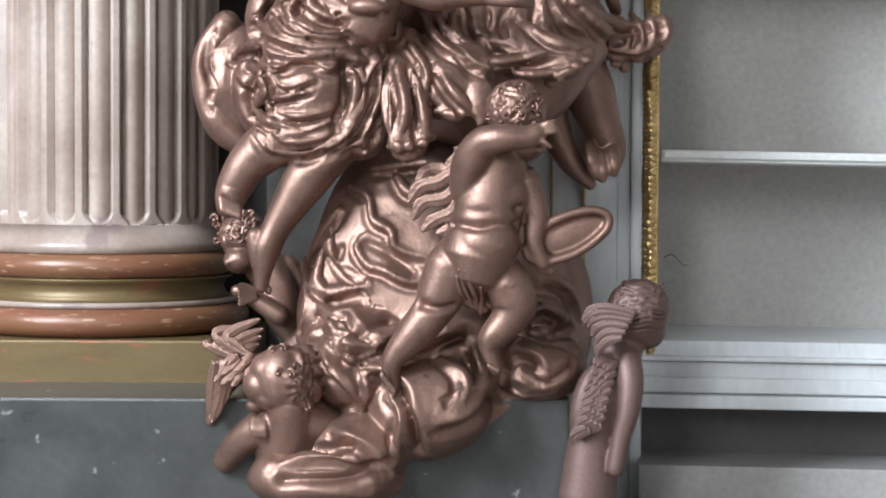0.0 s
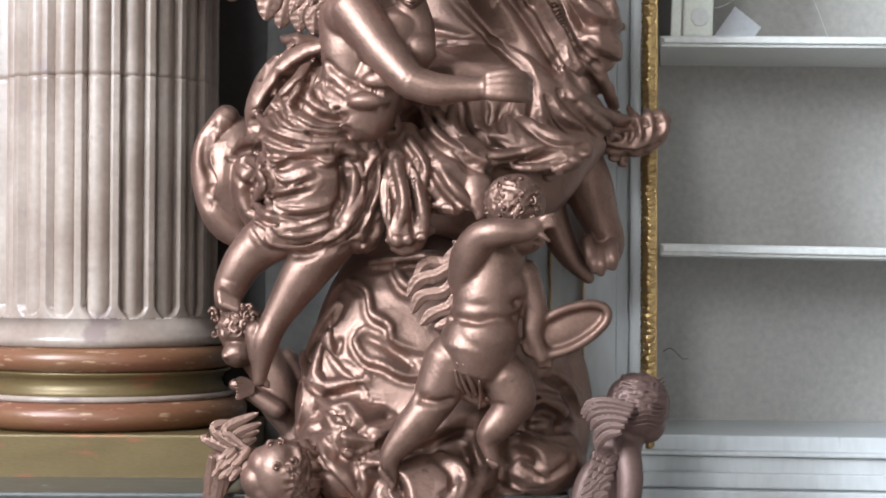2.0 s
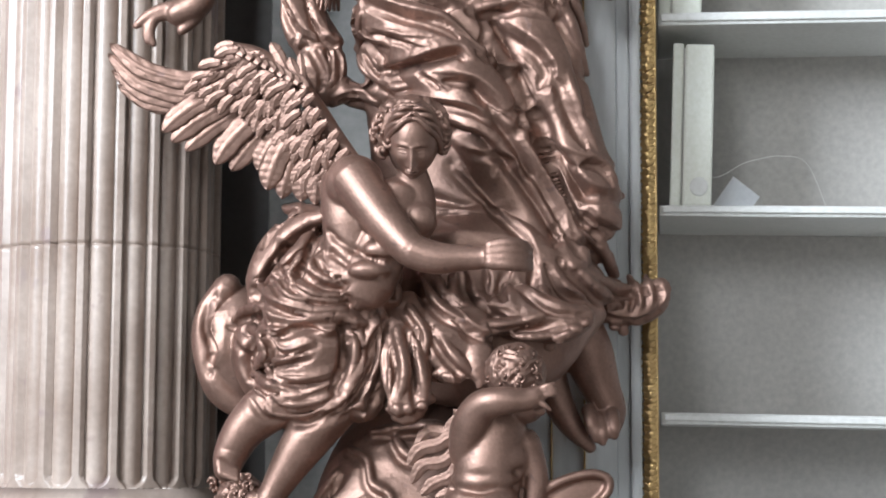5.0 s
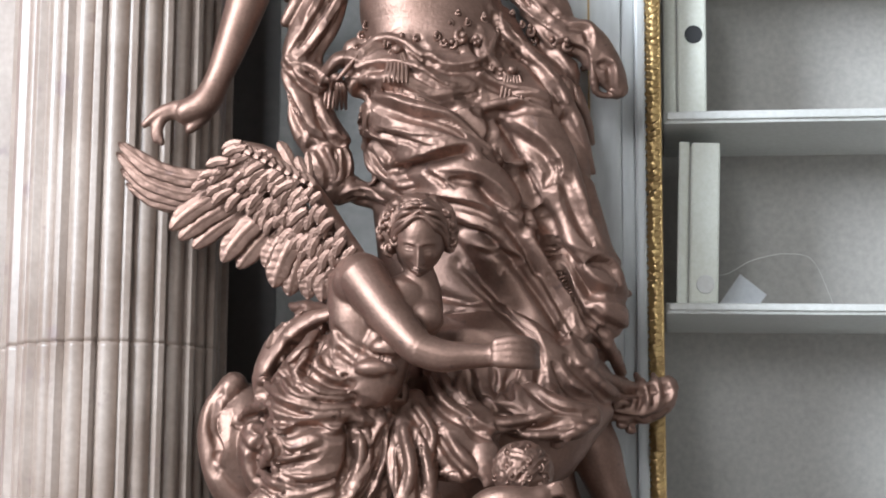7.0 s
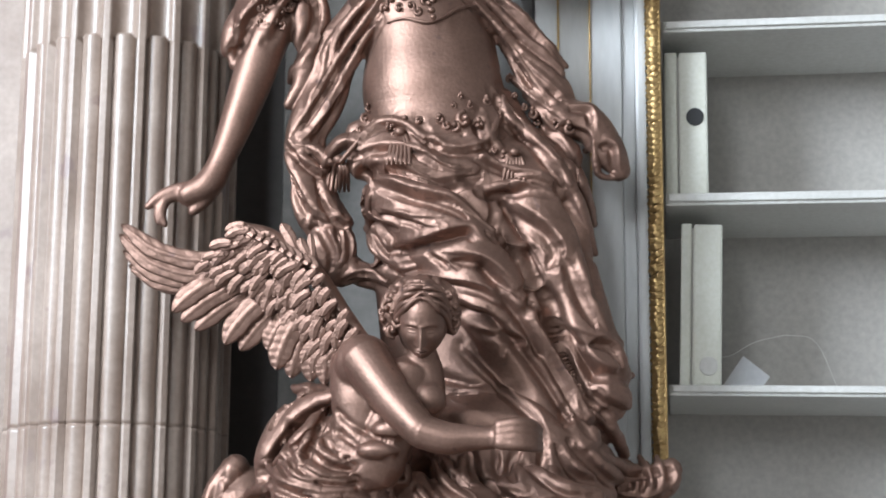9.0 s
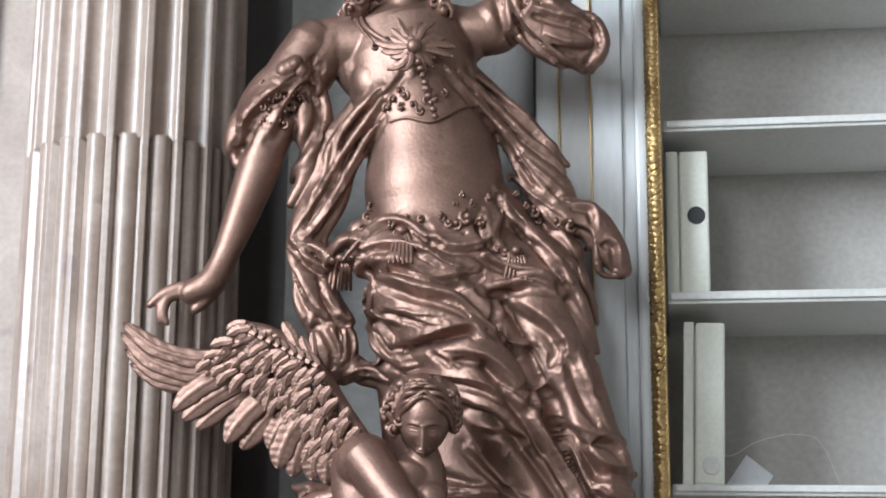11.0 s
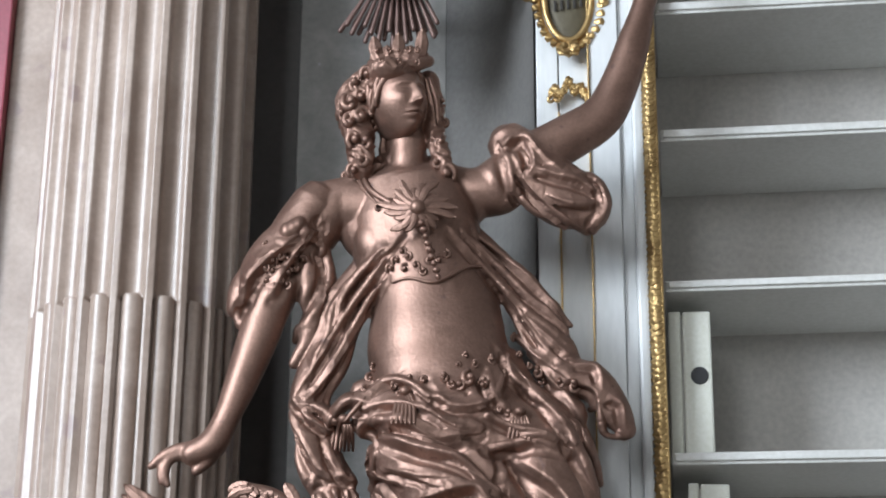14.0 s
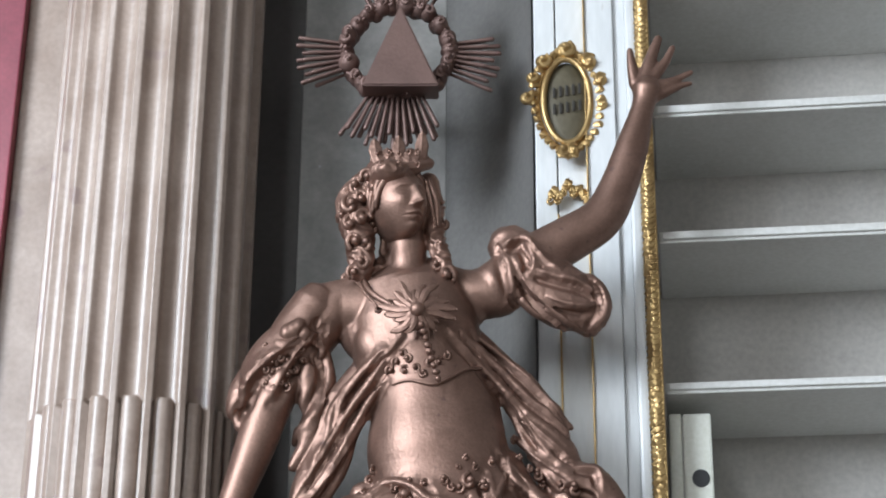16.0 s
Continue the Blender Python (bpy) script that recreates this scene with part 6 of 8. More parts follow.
tube(soft, ((-0.049, 3.94, 2.253, 0.024), (-0.013, 3.92, 2.239, 0.024), (0.007, 3.91, 2.206, 0.018), (0.008, 3.92, 2.171, 0.015)))
tube(soft, ((-0.188, 4, 1.95, 0.08), (-0.227, 4, 1.872, 0.111), (-0.237, 4, 1.794, 0.109), (-0.231, 4, 1.727, 0.089)), 0.8)
tube(soft, ((-0.144, 4, 1.872, 0.067), (-0.131, 4, 1.783, 0.058), (-0.153, 4, 1.695, 0.056)), 0.9)
tube(soft, ((-0.169, 4, 1.734, 0.067), (-0.218, 4, 1.656, 0.053), (-0.268, 4, 1.584, 0.042), (-0.311, 4, 1.512, 0.029), (-0.332, 4, 1.467, 0.028), (-0.339, 4, 1.423, 0.019), (-0.342, 4, 1.392, 0.013)))
tube(soft, ((-0.35, 4, 1.495, 0.018), (-0.354, 4, 1.484, 0.018), (-0.345, 4, 1.435, 0.018)))
tube(soft, ((-0.279, 4, 1.711, 0.062), (-0.345, 4, 1.655, 0.047), (-0.376, 4, 1.622, 0.04), (-0.398, 4, 1.58, 0.034), (-0.403, 3.98, 1.552, 0.027)))
tube(soft, ((-0.416, 3.96, 1.565, 0.009), (-0.412, 3.95, 1.543, 0.007)))
tube(soft, ((-0.408, 3.96, 1.561, 0.009), (-0.404, 3.95, 1.539, 0.007)))
tube(soft, ((-0.4, 3.96, 1.556, 0.009), (-0.396, 3.95, 1.537, 0.007)))
tube(soft, ((-0.393, 3.96, 1.552, 0.009), (-0.389, 3.95, 1.534, 0.007)))
tube(soft, ((-0.385, 3.96, 1.548, 0.009), (-0.381, 3.95, 1.531, 0.007)))
ball(soft, (-0.35, 4, 1.395), 0.006, 0.007, 0.009)
ball(soft, (-0.342, 4, 1.392), 0.006, 0.007, 0.009)
ball(soft, (-0.334, 4, 1.389), 0.006, 0.007, 0.009)
ball(soft, (-0.327, 4, 1.385), 0.006, 0.007, 0.009)
ball(soft, (-0.404, 4.22, 1.805), 0.077, 0.07, 0.123)
ball(soft, (-0.345, 4.15, 1.79), 0.069, 0.07, 0.115)
tube(soft, ((-0.433, 4.2, 1.921, 0.03), (-0.472, 4.2, 1.862, 0.028), (-0.478, 4.2, 1.792, 0.026), (-0.442, 4.2, 1.71, 0.033), (-0.383, 4.2, 1.664, 0.023)))
tube(soft, ((-0.217, 4.08, 2.061, 0.023), (-0.273, 4.08, 2.035, 0.032), (-0.318, 4.08, 1.985, 0.039), (-0.346, 4.08, 1.922, 0.034), (-0.339, 4.08, 1.877, 0.034)), 0.8)
fold(soft, folds, ((-0.452, 4.172, 1.883), (-0.457, 4.169, 1.837), (-0.438, 4.158, 1.79), (-0.451, 4.171, 1.756)), 0.0133)
fold(soft, folds, ((-0.415, 4.156, 1.847), (-0.373, 4.079, 1.866), (-0.315, 3.94, 1.861)), 0.0100)
fold(soft, folds, ((-0.398, 4.108, 1.81), (-0.372, 4.086, 1.786), (-0.356, 4.084, 1.82), (-0.374, 4.093, 1.833)), 0.0100)
fold(soft, folds, ((-0.315, 3.937, 1.833), (-0.338, 3.957, 1.802), (-0.326, 3.955, 1.77), (-0.361, 4.092, 1.731)), 0.0111)
fold(soft, folds, ((-0.351, 3.98, 1.716), (-0.292, 3.945, 1.677), (-0.227, 3.938, 1.682), (-0.162, 3.936, 1.715)), 0.0133)
fold(soft, folds, ((-0.348, 3.966, 1.704), (-0.314, 3.95, 1.66), (-0.249, 3.951, 1.655), (-0.194, 3.941, 1.682)), 0.0122)
fold(soft, folds, ((-0.314, 3.945, 1.693), (-0.259, 3.938, 1.693), (-0.183, 3.935, 1.726)), 0.0100)
fold(soft, folds, ((-0.348, 4.053, 1.898), (-0.315, 3.937, 1.822), (-0.259, 3.912, 1.832), (-0.183, 3.918, 1.838)), 0.0122)
fold(soft, folds, ((-0.248, 3.91, 1.832), (-0.205, 3.913, 1.817), (-0.172, 3.923, 1.833), (-0.12, 3.946, 1.825)), 0.0122)
fold(soft, folds, ((-0.162, 3.928, 1.845), (-0.14, 3.943, 1.792), (-0.12, 3.946, 1.825), (-0.109, 3.95, 1.836)), 0.0111)
fold(soft, folds, ((-0.296, 3.952, 1.933), (-0.259, 3.919, 1.897), (-0.215, 3.912, 1.881), (-0.141, 3.943, 1.889)), 0.0111)
fold(soft, folds, ((-0.274, 3.952, 1.955), (-0.228, 3.92, 1.92), (-0.184, 3.922, 1.909), (-0.098, 3.961, 1.913)), 0.0111)
fold(soft, folds, ((-0.315, 4.051, 1.965), (-0.305, 3.948, 1.911), (-0.27, 3.918, 1.876), (-0.183, 3.918, 1.866)), 0.0111)
fold(soft, folds, ((-0.229, 3.933, 1.954), (-0.195, 3.923, 1.926), (-0.152, 3.937, 1.916)), 0.0089)
fold(soft, folds, ((-0.36, 4.056, 1.92), (-0.316, 3.945, 1.878), (-0.248, 3.911, 1.854), (-0.172, 3.922, 1.855)), 0.0111)
fold(soft, folds, ((-0.174, 3.924, 1.899), (-0.141, 3.937, 1.911), (-0.12, 3.944, 1.889), (-0.13, 3.941, 1.867)), 0.0100)
fold(soft, folds, ((-0.12, 3.946, 1.885), (-0.087, 3.972, 1.903), (-0.082, 3.974, 1.881), (-0.098, 3.956, 1.869)), 0.0100)
fold(soft, folds, ((-0.162, 3.93, 1.823), (-0.162, 3.937, 1.759), (-0.194, 3.94, 1.693)), 0.0122)
fold(soft, folds, ((-0.141, 3.946, 1.814), (-0.14, 3.942, 1.748), (-0.183, 3.942, 1.682), (-0.227, 3.948, 1.66)), 0.0133)
fold(soft, folds, ((-0.109, 3.95, 1.836), (-0.113, 3.951, 1.759), (-0.141, 3.951, 1.694), (-0.14, 3.971, 1.651)), 0.0133)
fold(soft, folds, ((-0.098, 3.956, 1.869), (-0.087, 3.961, 1.826), (-0.108, 3.958, 1.738)), 0.0111)
fold(soft, folds, ((-0.211, 3.988, 2.049), (-0.281, 4.036, 2.021), (-0.326, 4.049, 1.976), (-0.36, 4.056, 1.92)), 0.0178)
fold(soft, folds, ((-0.226, 4.066, 2.036), (-0.253, 3.974, 1.991), (-0.296, 3.963, 1.945), (-0.348, 4.053, 1.898)), 0.0122)
fold(soft, folds, ((-0.254, 4.068, 2.012), (-0.262, 3.944, 1.955), (-0.295, 3.944, 1.922)), 0.0100)
fold(soft, folds, ((-0.307, 4.077, 2.071), (-0.272, 4.061, 2.057), (-0.304, 4.051, 2.01), (-0.326, 4.05, 1.965)), 0.0178)
fold(soft, folds, ((-0.373, 4.088, 1.764), (-0.327, 3.965, 1.748), (-0.315, 3.948, 1.715)), 0.0100)
fold(soft, folds, ((-0.229, 3.947, 1.977), (-0.245, 3.931, 1.943), (-0.217, 3.918, 1.915)), 0.0100)
fold(soft, folds, ((-0.088, 3.973, 1.959), (-0.078, 3.985, 1.927), (-0.098, 3.965, 1.903)), 0.0089)
fold(soft, folds, ((-0.194, 3.946, 1.66), (-0.14, 3.953, 1.678), (-0.108, 3.962, 1.716)), 0.0111)
fold(soft, folds, ((-0.374, 4.093, 1.833), (-0.329, 3.953, 1.791), (-0.359, 4.085, 1.75)), 0.0100)
fold(soft, folds, ((-0.327, 3.948, 1.824), (-0.291, 3.925, 1.781), (-0.241, 3.912, 1.792)), 0.0100)
fold(soft, folds, ((-0.338, 3.983, 1.758), (-0.292, 3.929, 1.76), (-0.247, 3.915, 1.77)), 0.0089)
fold(soft, folds, ((-0.315, 3.956, 1.735), (-0.264, 3.929, 1.723), (-0.199, 3.927, 1.736)), 0.0100)
fold(soft, folds, ((-0.367, 4.09, 1.742), (-0.326, 3.955, 1.715), (-0.27, 3.939, 1.701)), 0.0100)
fold(soft, folds, ((-0.215, 3.959, 2.004), (-0.18, 3.942, 1.98), (-0.136, 3.942, 1.964), (-0.094, 3.965, 1.967)), 0.0056)
groove(folds, ((-0.327, 3.948, 1.832), (-0.27, 3.914, 1.822), (-0.183, 3.919, 1.827)), 0.0111)
groove(folds, ((-0.178, 3.922, 1.822), (-0.171, 3.935, 1.758), (-0.194, 3.939, 1.699)), 0.0100)
groove(folds, ((-0.087, 3.967, 1.848), (-0.095, 3.963, 1.76), (-0.124, 3.958, 1.683)), 0.0133)
groove(folds, ((-0.361, 4.082, 1.798), (-0.385, 4.095, 1.765), (-0.373, 4.097, 1.731)), 0.0111)
groove(folds, ((-0.304, 4.05, 1.988), (-0.308, 3.969, 1.935), (-0.293, 3.934, 1.899)), 0.0100)
groove(folds, ((-0.141, 3.94, 1.867), (-0.087, 3.967, 1.859), (-0.077, 3.984, 1.827)), 0.0100)
groove(folds, ((-0.229, 3.947, 1.977), (-0.262, 3.937, 1.943), (-0.271, 3.926, 1.91)), 0.0078)
curl(fine, (-0.117, 3.89, 2.205), 0.0173, 1, 0.067)
curl(fine, (-0.121, 3.898, 2.184), 0.0173, 1, 5.215)
curl(fine, (-0.105, 3.902, 2.162), 0.0163, -1, 4.899)
curl(fine, (-0.111, 3.89, 2.221), 0.0162, 1, 0.068)
curl(fine, (-0.096, 3.892, 2.236), 0.0151, 1, 4.596)
curl(fine, (-0.093, 3.879, 2.175), 0.0140, 1, 3.136)
curl(fine, (0.015, 3.892, 2.205), 0.0162, -1, 5.559)
curl(fine, (0.017, 3.901, 2.18), 0.0163, 1, 3.26)
curl(fine, (0.011, 3.905, 2.164), 0.0141, -1, 2.416)
curl(fine, (0.004, 3.891, 2.227), 0.0151, -1, 3.718)
curl(fine, (-0.104, 3.89, 2.194), 0.0140, -1, 2.117)
curl(fine, (0.009, 3.892, 2.194), 0.0130, -1, 5.843)
curl(fine, (-0.124, 3.898, 2.195), 0.0130, 1, 0.323)
lock(fine, ((-0.052, 3.887, 2.253), (-0.07, 3.888, 2.251), (-0.087, 3.891, 2.242), (-0.1, 3.892, 2.227), (-0.111, 3.891, 2.207), (-0.102, 3.895, 2.189)), 0.0038)
lock(fine, ((-0.046, 3.888, 2.253), (-0.026, 3.895, 2.252), (-0.009, 3.896, 2.244), (0.002, 3.893, 2.228), (0.011, 3.893, 2.207), (0.004, 3.896, 2.189)), 0.0038)
lock(fine, ((-0.053, 3.877, 2.244), (-0.072, 3.88, 2.242), (-0.089, 3.887, 2.235), (-0.1, 3.89, 2.22), (-0.11, 3.89, 2.203), (-0.102, 3.896, 2.185)), 0.0038)
lock(fine, ((-0.045, 3.878, 2.244), (-0.025, 3.887, 2.243), (-0.008, 3.892, 2.237), (0.002, 3.892, 2.22), (0.011, 3.893, 2.203), (0.004, 3.898, 2.186)), 0.0038)
lock(fine, ((-0.054, 3.871, 2.234), (-0.074, 3.875, 2.233), (-0.091, 3.885, 2.228), (-0.1, 3.89, 2.213), (-0.109, 3.891, 2.198), (-0.102, 3.898, 2.18)), 0.0038)
lock(fine, ((-0.043, 3.872, 2.234), (-0.024, 3.881, 2.234), (-0.007, 3.89, 2.229), (0.002, 3.892, 2.214), (0.011, 3.894, 2.199), (0.004, 3.9, 2.182)), 0.0038)
lock(fine, ((-0.055, 3.867, 2.226), (-0.076, 3.873, 2.225), (-0.093, 3.884, 2.222), (-0.1, 3.89, 2.207), (-0.108, 3.892, 2.194), (-0.102, 3.9, 2.176)), 0.0038)
lock(fine, ((-0.042, 3.869, 2.226), (-0.023, 3.878, 2.226), (-0.005, 3.889, 2.222), (0.002, 3.892, 2.207), (0.011, 3.894, 2.194), (0.004, 3.901, 2.178)), 0.0038)
lock(fine, ((-0.056, 3.86, 2.217), (-0.078, 3.873, 2.217), (-0.096, 3.886, 2.215), (-0.1, 3.892, 2.201), (-0.107, 3.894, 2.19), (-0.102, 3.901, 2.172)), 0.0038)
lock(fine, ((-0.041, 3.864, 2.218), (-0.022, 3.877, 2.218), (-0.004, 3.889, 2.216), (0.002, 3.893, 2.201), (0.011, 3.896, 2.191), (0.004, 3.903, 2.173)), 0.0038)
lock(fine, ((-0.057, 3.852, 2.208), (-0.08, 3.872, 2.209), (-0.098, 3.887, 2.209), (-0.1, 3.893, 2.194), (-0.106, 3.895, 2.186), (-0.102, 3.903, 2.168)), 0.0038)
lock(fine, ((-0.04, 3.855, 2.209), (-0.021, 3.876, 2.21), (-0.003, 3.89, 2.209), (0.002, 3.895, 2.194), (0.011, 3.897, 2.187), (0.004, 3.905, 2.169)), 0.0038)
hair.append(((-0.053, 3.93, 2.243), (0.083, 0.1, 0.046), 0.006, 50))
hair.append(((-0.111, 3.93, 2.2), (0.028, 0.08, 0.055), 0.006, 55))
hair.append(((0.013, 3.93, 2.201), (0.024, 0.08, 0.052), 0.006, 55))
tube(soft, ((-0.164, 4.02, 2.152, 0.018), (-0.211, 4.05, 2.221, 0.019), (-0.259, 4.07, 2.293, 0.02), (-0.306, 4.08, 2.341, 0.02), (-0.366, 4.09, 2.384, 0.02), (-0.424, 4.1, 2.401, 0.017)))
feather(fine, ((-0.365, 4.08, 2.388), (-0.486, 4.087, 2.336), (-0.593, 4.093, 2.356), (-0.671, 4.1, 2.412)), 0.0193)
feather(fine, ((-0.354, 4.085, 2.372), (-0.485, 4.092, 2.307), (-0.597, 4.098, 2.328), (-0.675, 4.105, 2.392)), 0.0193)
feather(fine, ((-0.342, 4.09, 2.355), (-0.47, 4.097, 2.295), (-0.584, 4.103, 2.307), (-0.666, 4.11, 2.358)), 0.0193)
feather(fine, ((-0.354, 4.095, 2.344), (-0.473, 4.102, 2.288), (-0.578, 4.108, 2.293), (-0.655, 4.115, 2.329)), 0.0193)
feather(fine, ((-0.354, 4.098, 2.333), (-0.469, 4.105, 2.293), (-0.559, 4.111, 2.287), (-0.617, 4.118, 2.301)), 0.0182)
feather(fine, ((-0.362, 4.065, 2.329), (-0.454, 4.072, 2.302), (-0.52, 4.078, 2.263), (-0.558, 4.085, 2.227)), 0.0215)
feather(fine, ((-0.339, 4.07, 2.316), (-0.432, 4.077, 2.282), (-0.5, 4.083, 2.242), (-0.54, 4.09, 2.208)), 0.0215)
feather(fine, ((-0.328, 4.075, 2.306), (-0.411, 4.082, 2.266), (-0.473, 4.088, 2.225), (-0.512, 4.095, 2.191)), 0.0204)
feather(fine, ((-0.304, 4.05, 2.295), (-0.375, 4.057, 2.247), (-0.423, 4.063, 2.198), (-0.448, 4.07, 2.159)), 0.0236)
feather(fine, ((-0.293, 4.06, 2.279), (-0.352, 4.067, 2.227), (-0.393, 4.073, 2.181), (-0.417, 4.08, 2.148)), 0.0226)
feather(fine, ((-0.274, 4.055, 2.267), (-0.321, 4.062, 2.22), (-0.349, 4.068, 2.177), (-0.362, 4.075, 2.148)), 0.0225)
feather(fine, ((-0.262, 4.04, 2.253), (-0.308, 4.047, 2.194), (-0.332, 4.053, 2.142), (-0.342, 4.06, 2.106)), 0.0247)
feather(fine, ((-0.251, 4.045, 2.242), (-0.285, 4.052, 2.181), (-0.304, 4.058, 2.128), (-0.312, 4.065, 2.09)), 0.0247)
feather(fine, ((-0.234, 4.04, 2.218), (-0.257, 4.047, 2.165), (-0.27, 4.053, 2.117), (-0.272, 4.06, 2.083)), 0.0224)
feather(fine, ((-0.222, 4.035, 2.206), (-0.235, 4.042, 2.154), (-0.242, 4.048, 2.109), (-0.244, 4.055, 2.077)), 0.0202)
feather(fine, ((-0.204, 4.03, 2.182), (-0.215, 4.037, 2.147), (-0.22, 4.043, 2.116), (-0.221, 4.05, 2.094)), 0.0190)
feather(fine, ((-0.407, 4.004, 2.392), (-0.428, 4.01, 2.39), (-0.448, 4.016, 2.38)), 0.0086)
feather(fine, ((-0.397, 4.003, 2.382), (-0.423, 4.009, 2.38), (-0.447, 4.016, 2.367)), 0.0097)
feather(fine, ((-0.366, 4.003, 2.372), (-0.384, 4.009, 2.368), (-0.398, 4.016, 2.357)), 0.0073)
feather(fine, ((-0.355, 4.003, 2.374), (-0.378, 4.01, 2.369), (-0.398, 4.016, 2.355)), 0.0084)
feather(fine, ((-0.344, 4.004, 2.367), (-0.365, 4.01, 2.358), (-0.381, 4.016, 2.341)), 0.0074)
feather(fine, ((-0.318, 4.005, 2.341), (-0.339, 4.011, 2.33), (-0.353, 4.016, 2.312)), 0.0091)
feather(fine, ((-0.289, 4.004, 2.331), (-0.306, 4.01, 2.324), (-0.319, 4.016, 2.311)), 0.0074)
feather(fine, ((-0.29, 4.005, 2.321), (-0.302, 4.011, 2.309), (-0.308, 4.016, 2.294)), 0.0099)
feather(fine, ((-0.262, 4.004, 2.301), (-0.278, 4.01, 2.286), (-0.286, 4.016, 2.265)), 0.0078)
feather(fine, ((-0.246, 4.005, 2.29), (-0.26, 4.01, 2.28), (-0.269, 4.016, 2.267)), 0.0082)
feather(fine, ((-0.235, 4.005, 2.262), (-0.248, 4.01, 2.246), (-0.252, 4.016, 2.227)), 0.0099)
feather(fine, ((-0.219, 4.005, 2.238), (-0.238, 4.01, 2.226), (-0.25, 4.016, 2.207)), 0.0083)
feather(fine, ((-0.197, 4.003, 2.219), (-0.21, 4.009, 2.201), (-0.212, 4.016, 2.179)), 0.0088)
feather(fine, ((-0.198, 4.004, 2.197), (-0.211, 4.01, 2.181), (-0.216, 4.016, 2.162)), 0.0097)
feather(fine, ((-0.177, 4.005, 2.181), (-0.193, 4.011, 2.163), (-0.2, 4.016, 2.14)), 0.0097)
feather(fine, ((-0.407, 4.01, 2.37), (-0.425, 4.016, 2.368), (-0.443, 4.022, 2.361)), 0.0084)
feather(fine, ((-0.393, 4.009, 2.367), (-0.415, 4.016, 2.361), (-0.434, 4.022, 2.347)), 0.0083)
feather(fine, ((-0.373, 4.009, 2.367), (-0.39, 4.015, 2.355), (-0.4, 4.022, 2.338)), 0.0082)
feather(fine, ((-0.359, 4.01, 2.353), (-0.384, 4.016, 2.343), (-0.402, 4.022, 2.325)), 0.0081)
feather(fine, ((-0.333, 4.009, 2.336), (-0.354, 4.016, 2.331), (-0.372, 4.022, 2.318)), 0.0086)
feather(fine, ((-0.32, 4.01, 2.324), (-0.34, 4.016, 2.312), (-0.353, 4.022, 2.293)), 0.0089)
feather(fine, ((-0.301, 4.009, 2.313), (-0.326, 4.015, 2.304), (-0.345, 4.022, 2.286)), 0.0100)
feather(fine, ((-0.282, 4.009, 2.3), (-0.3, 4.016, 2.282), (-0.309, 4.022, 2.259)), 0.0103)
feather(fine, ((-0.272, 4.009, 2.281), (-0.292, 4.016, 2.271), (-0.306, 4.022, 2.254)), 0.0090)
feather(fine, ((-0.252, 4.011, 2.267), (-0.263, 4.017, 2.249), (-0.266, 4.022, 2.229)), 0.0077)
feather(fine, ((-0.231, 4.011, 2.236), (-0.24, 4.016, 2.218), (-0.24, 4.022, 2.2)), 0.0091)
feather(fine, ((-0.224, 4.011, 2.231), (-0.237, 4.017, 2.219), (-0.244, 4.022, 2.203)), 0.0074)
feather(fine, ((-0.201, 4.01, 2.204), (-0.214, 4.016, 2.193), (-0.222, 4.022, 2.18)), 0.0098)
feather(fine, ((-0.191, 4.009, 2.17), (-0.197, 4.016, 2.152), (-0.194, 4.022, 2.133)), 0.0093)
feather(fine, ((-0.176, 4.011, 2.154), (-0.184, 4.016, 2.135), (-0.182, 4.022, 2.117)), 0.0074)
feather(fine, ((-0.434, 4.015, 2.357), (-0.458, 4.022, 2.357), (-0.481, 4.028, 2.349)), 0.0100)
feather(fine, ((-0.419, 4.015, 2.354), (-0.44, 4.022, 2.352), (-0.457, 4.028, 2.344)), 0.0078)
feather(fine, ((-0.394, 4.015, 2.36), (-0.418, 4.022, 2.358), (-0.439, 4.028, 2.345)), 0.0083)
feather(fine, ((-0.383, 4.016, 2.35), (-0.398, 4.022, 2.345), (-0.411, 4.028, 2.334)), 0.0096)
feather(fine, ((-0.36, 4.016, 2.34), (-0.383, 4.022, 2.329), (-0.4, 4.028, 2.309)), 0.0101)
feather(fine, ((-0.344, 4.017, 2.33), (-0.363, 4.023, 2.314), (-0.374, 4.028, 2.293)), 0.0098)
feather(fine, ((-0.318, 4.015, 2.314), (-0.336, 4.022, 2.3), (-0.346, 4.028, 2.281)), 0.0103)
feather(fine, ((-0.309, 4.017, 2.299), (-0.324, 4.022, 2.284), (-0.329, 4.028, 2.264)), 0.0085)
feather(fine, ((-0.288, 4.015, 2.289), (-0.303, 4.021, 2.276), (-0.311, 4.028, 2.257)), 0.0087)
feather(fine, ((-0.274, 4.016, 2.259), (-0.296, 4.022, 2.247), (-0.311, 4.028, 2.227)), 0.0098)
feather(fine, ((-0.253, 4.015, 2.253), (-0.269, 4.022, 2.238), (-0.277, 4.028, 2.218)), 0.0087)
feather(fine, ((-0.244, 4.015, 2.223), (-0.255, 4.022, 2.208), (-0.258, 4.028, 2.19)), 0.0084)
feather(fine, ((-0.219, 4.017, 2.199), (-0.231, 4.022, 2.188), (-0.236, 4.028, 2.174)), 0.0089)
feather(fine, ((-0.212, 4.016, 2.186), (-0.222, 4.022, 2.164), (-0.22, 4.028, 2.14)), 0.0082)
feather(fine, ((-0.189, 4.015, 2.165), (-0.2, 4.021, 2.148), (-0.202, 4.028, 2.13)), 0.0095)
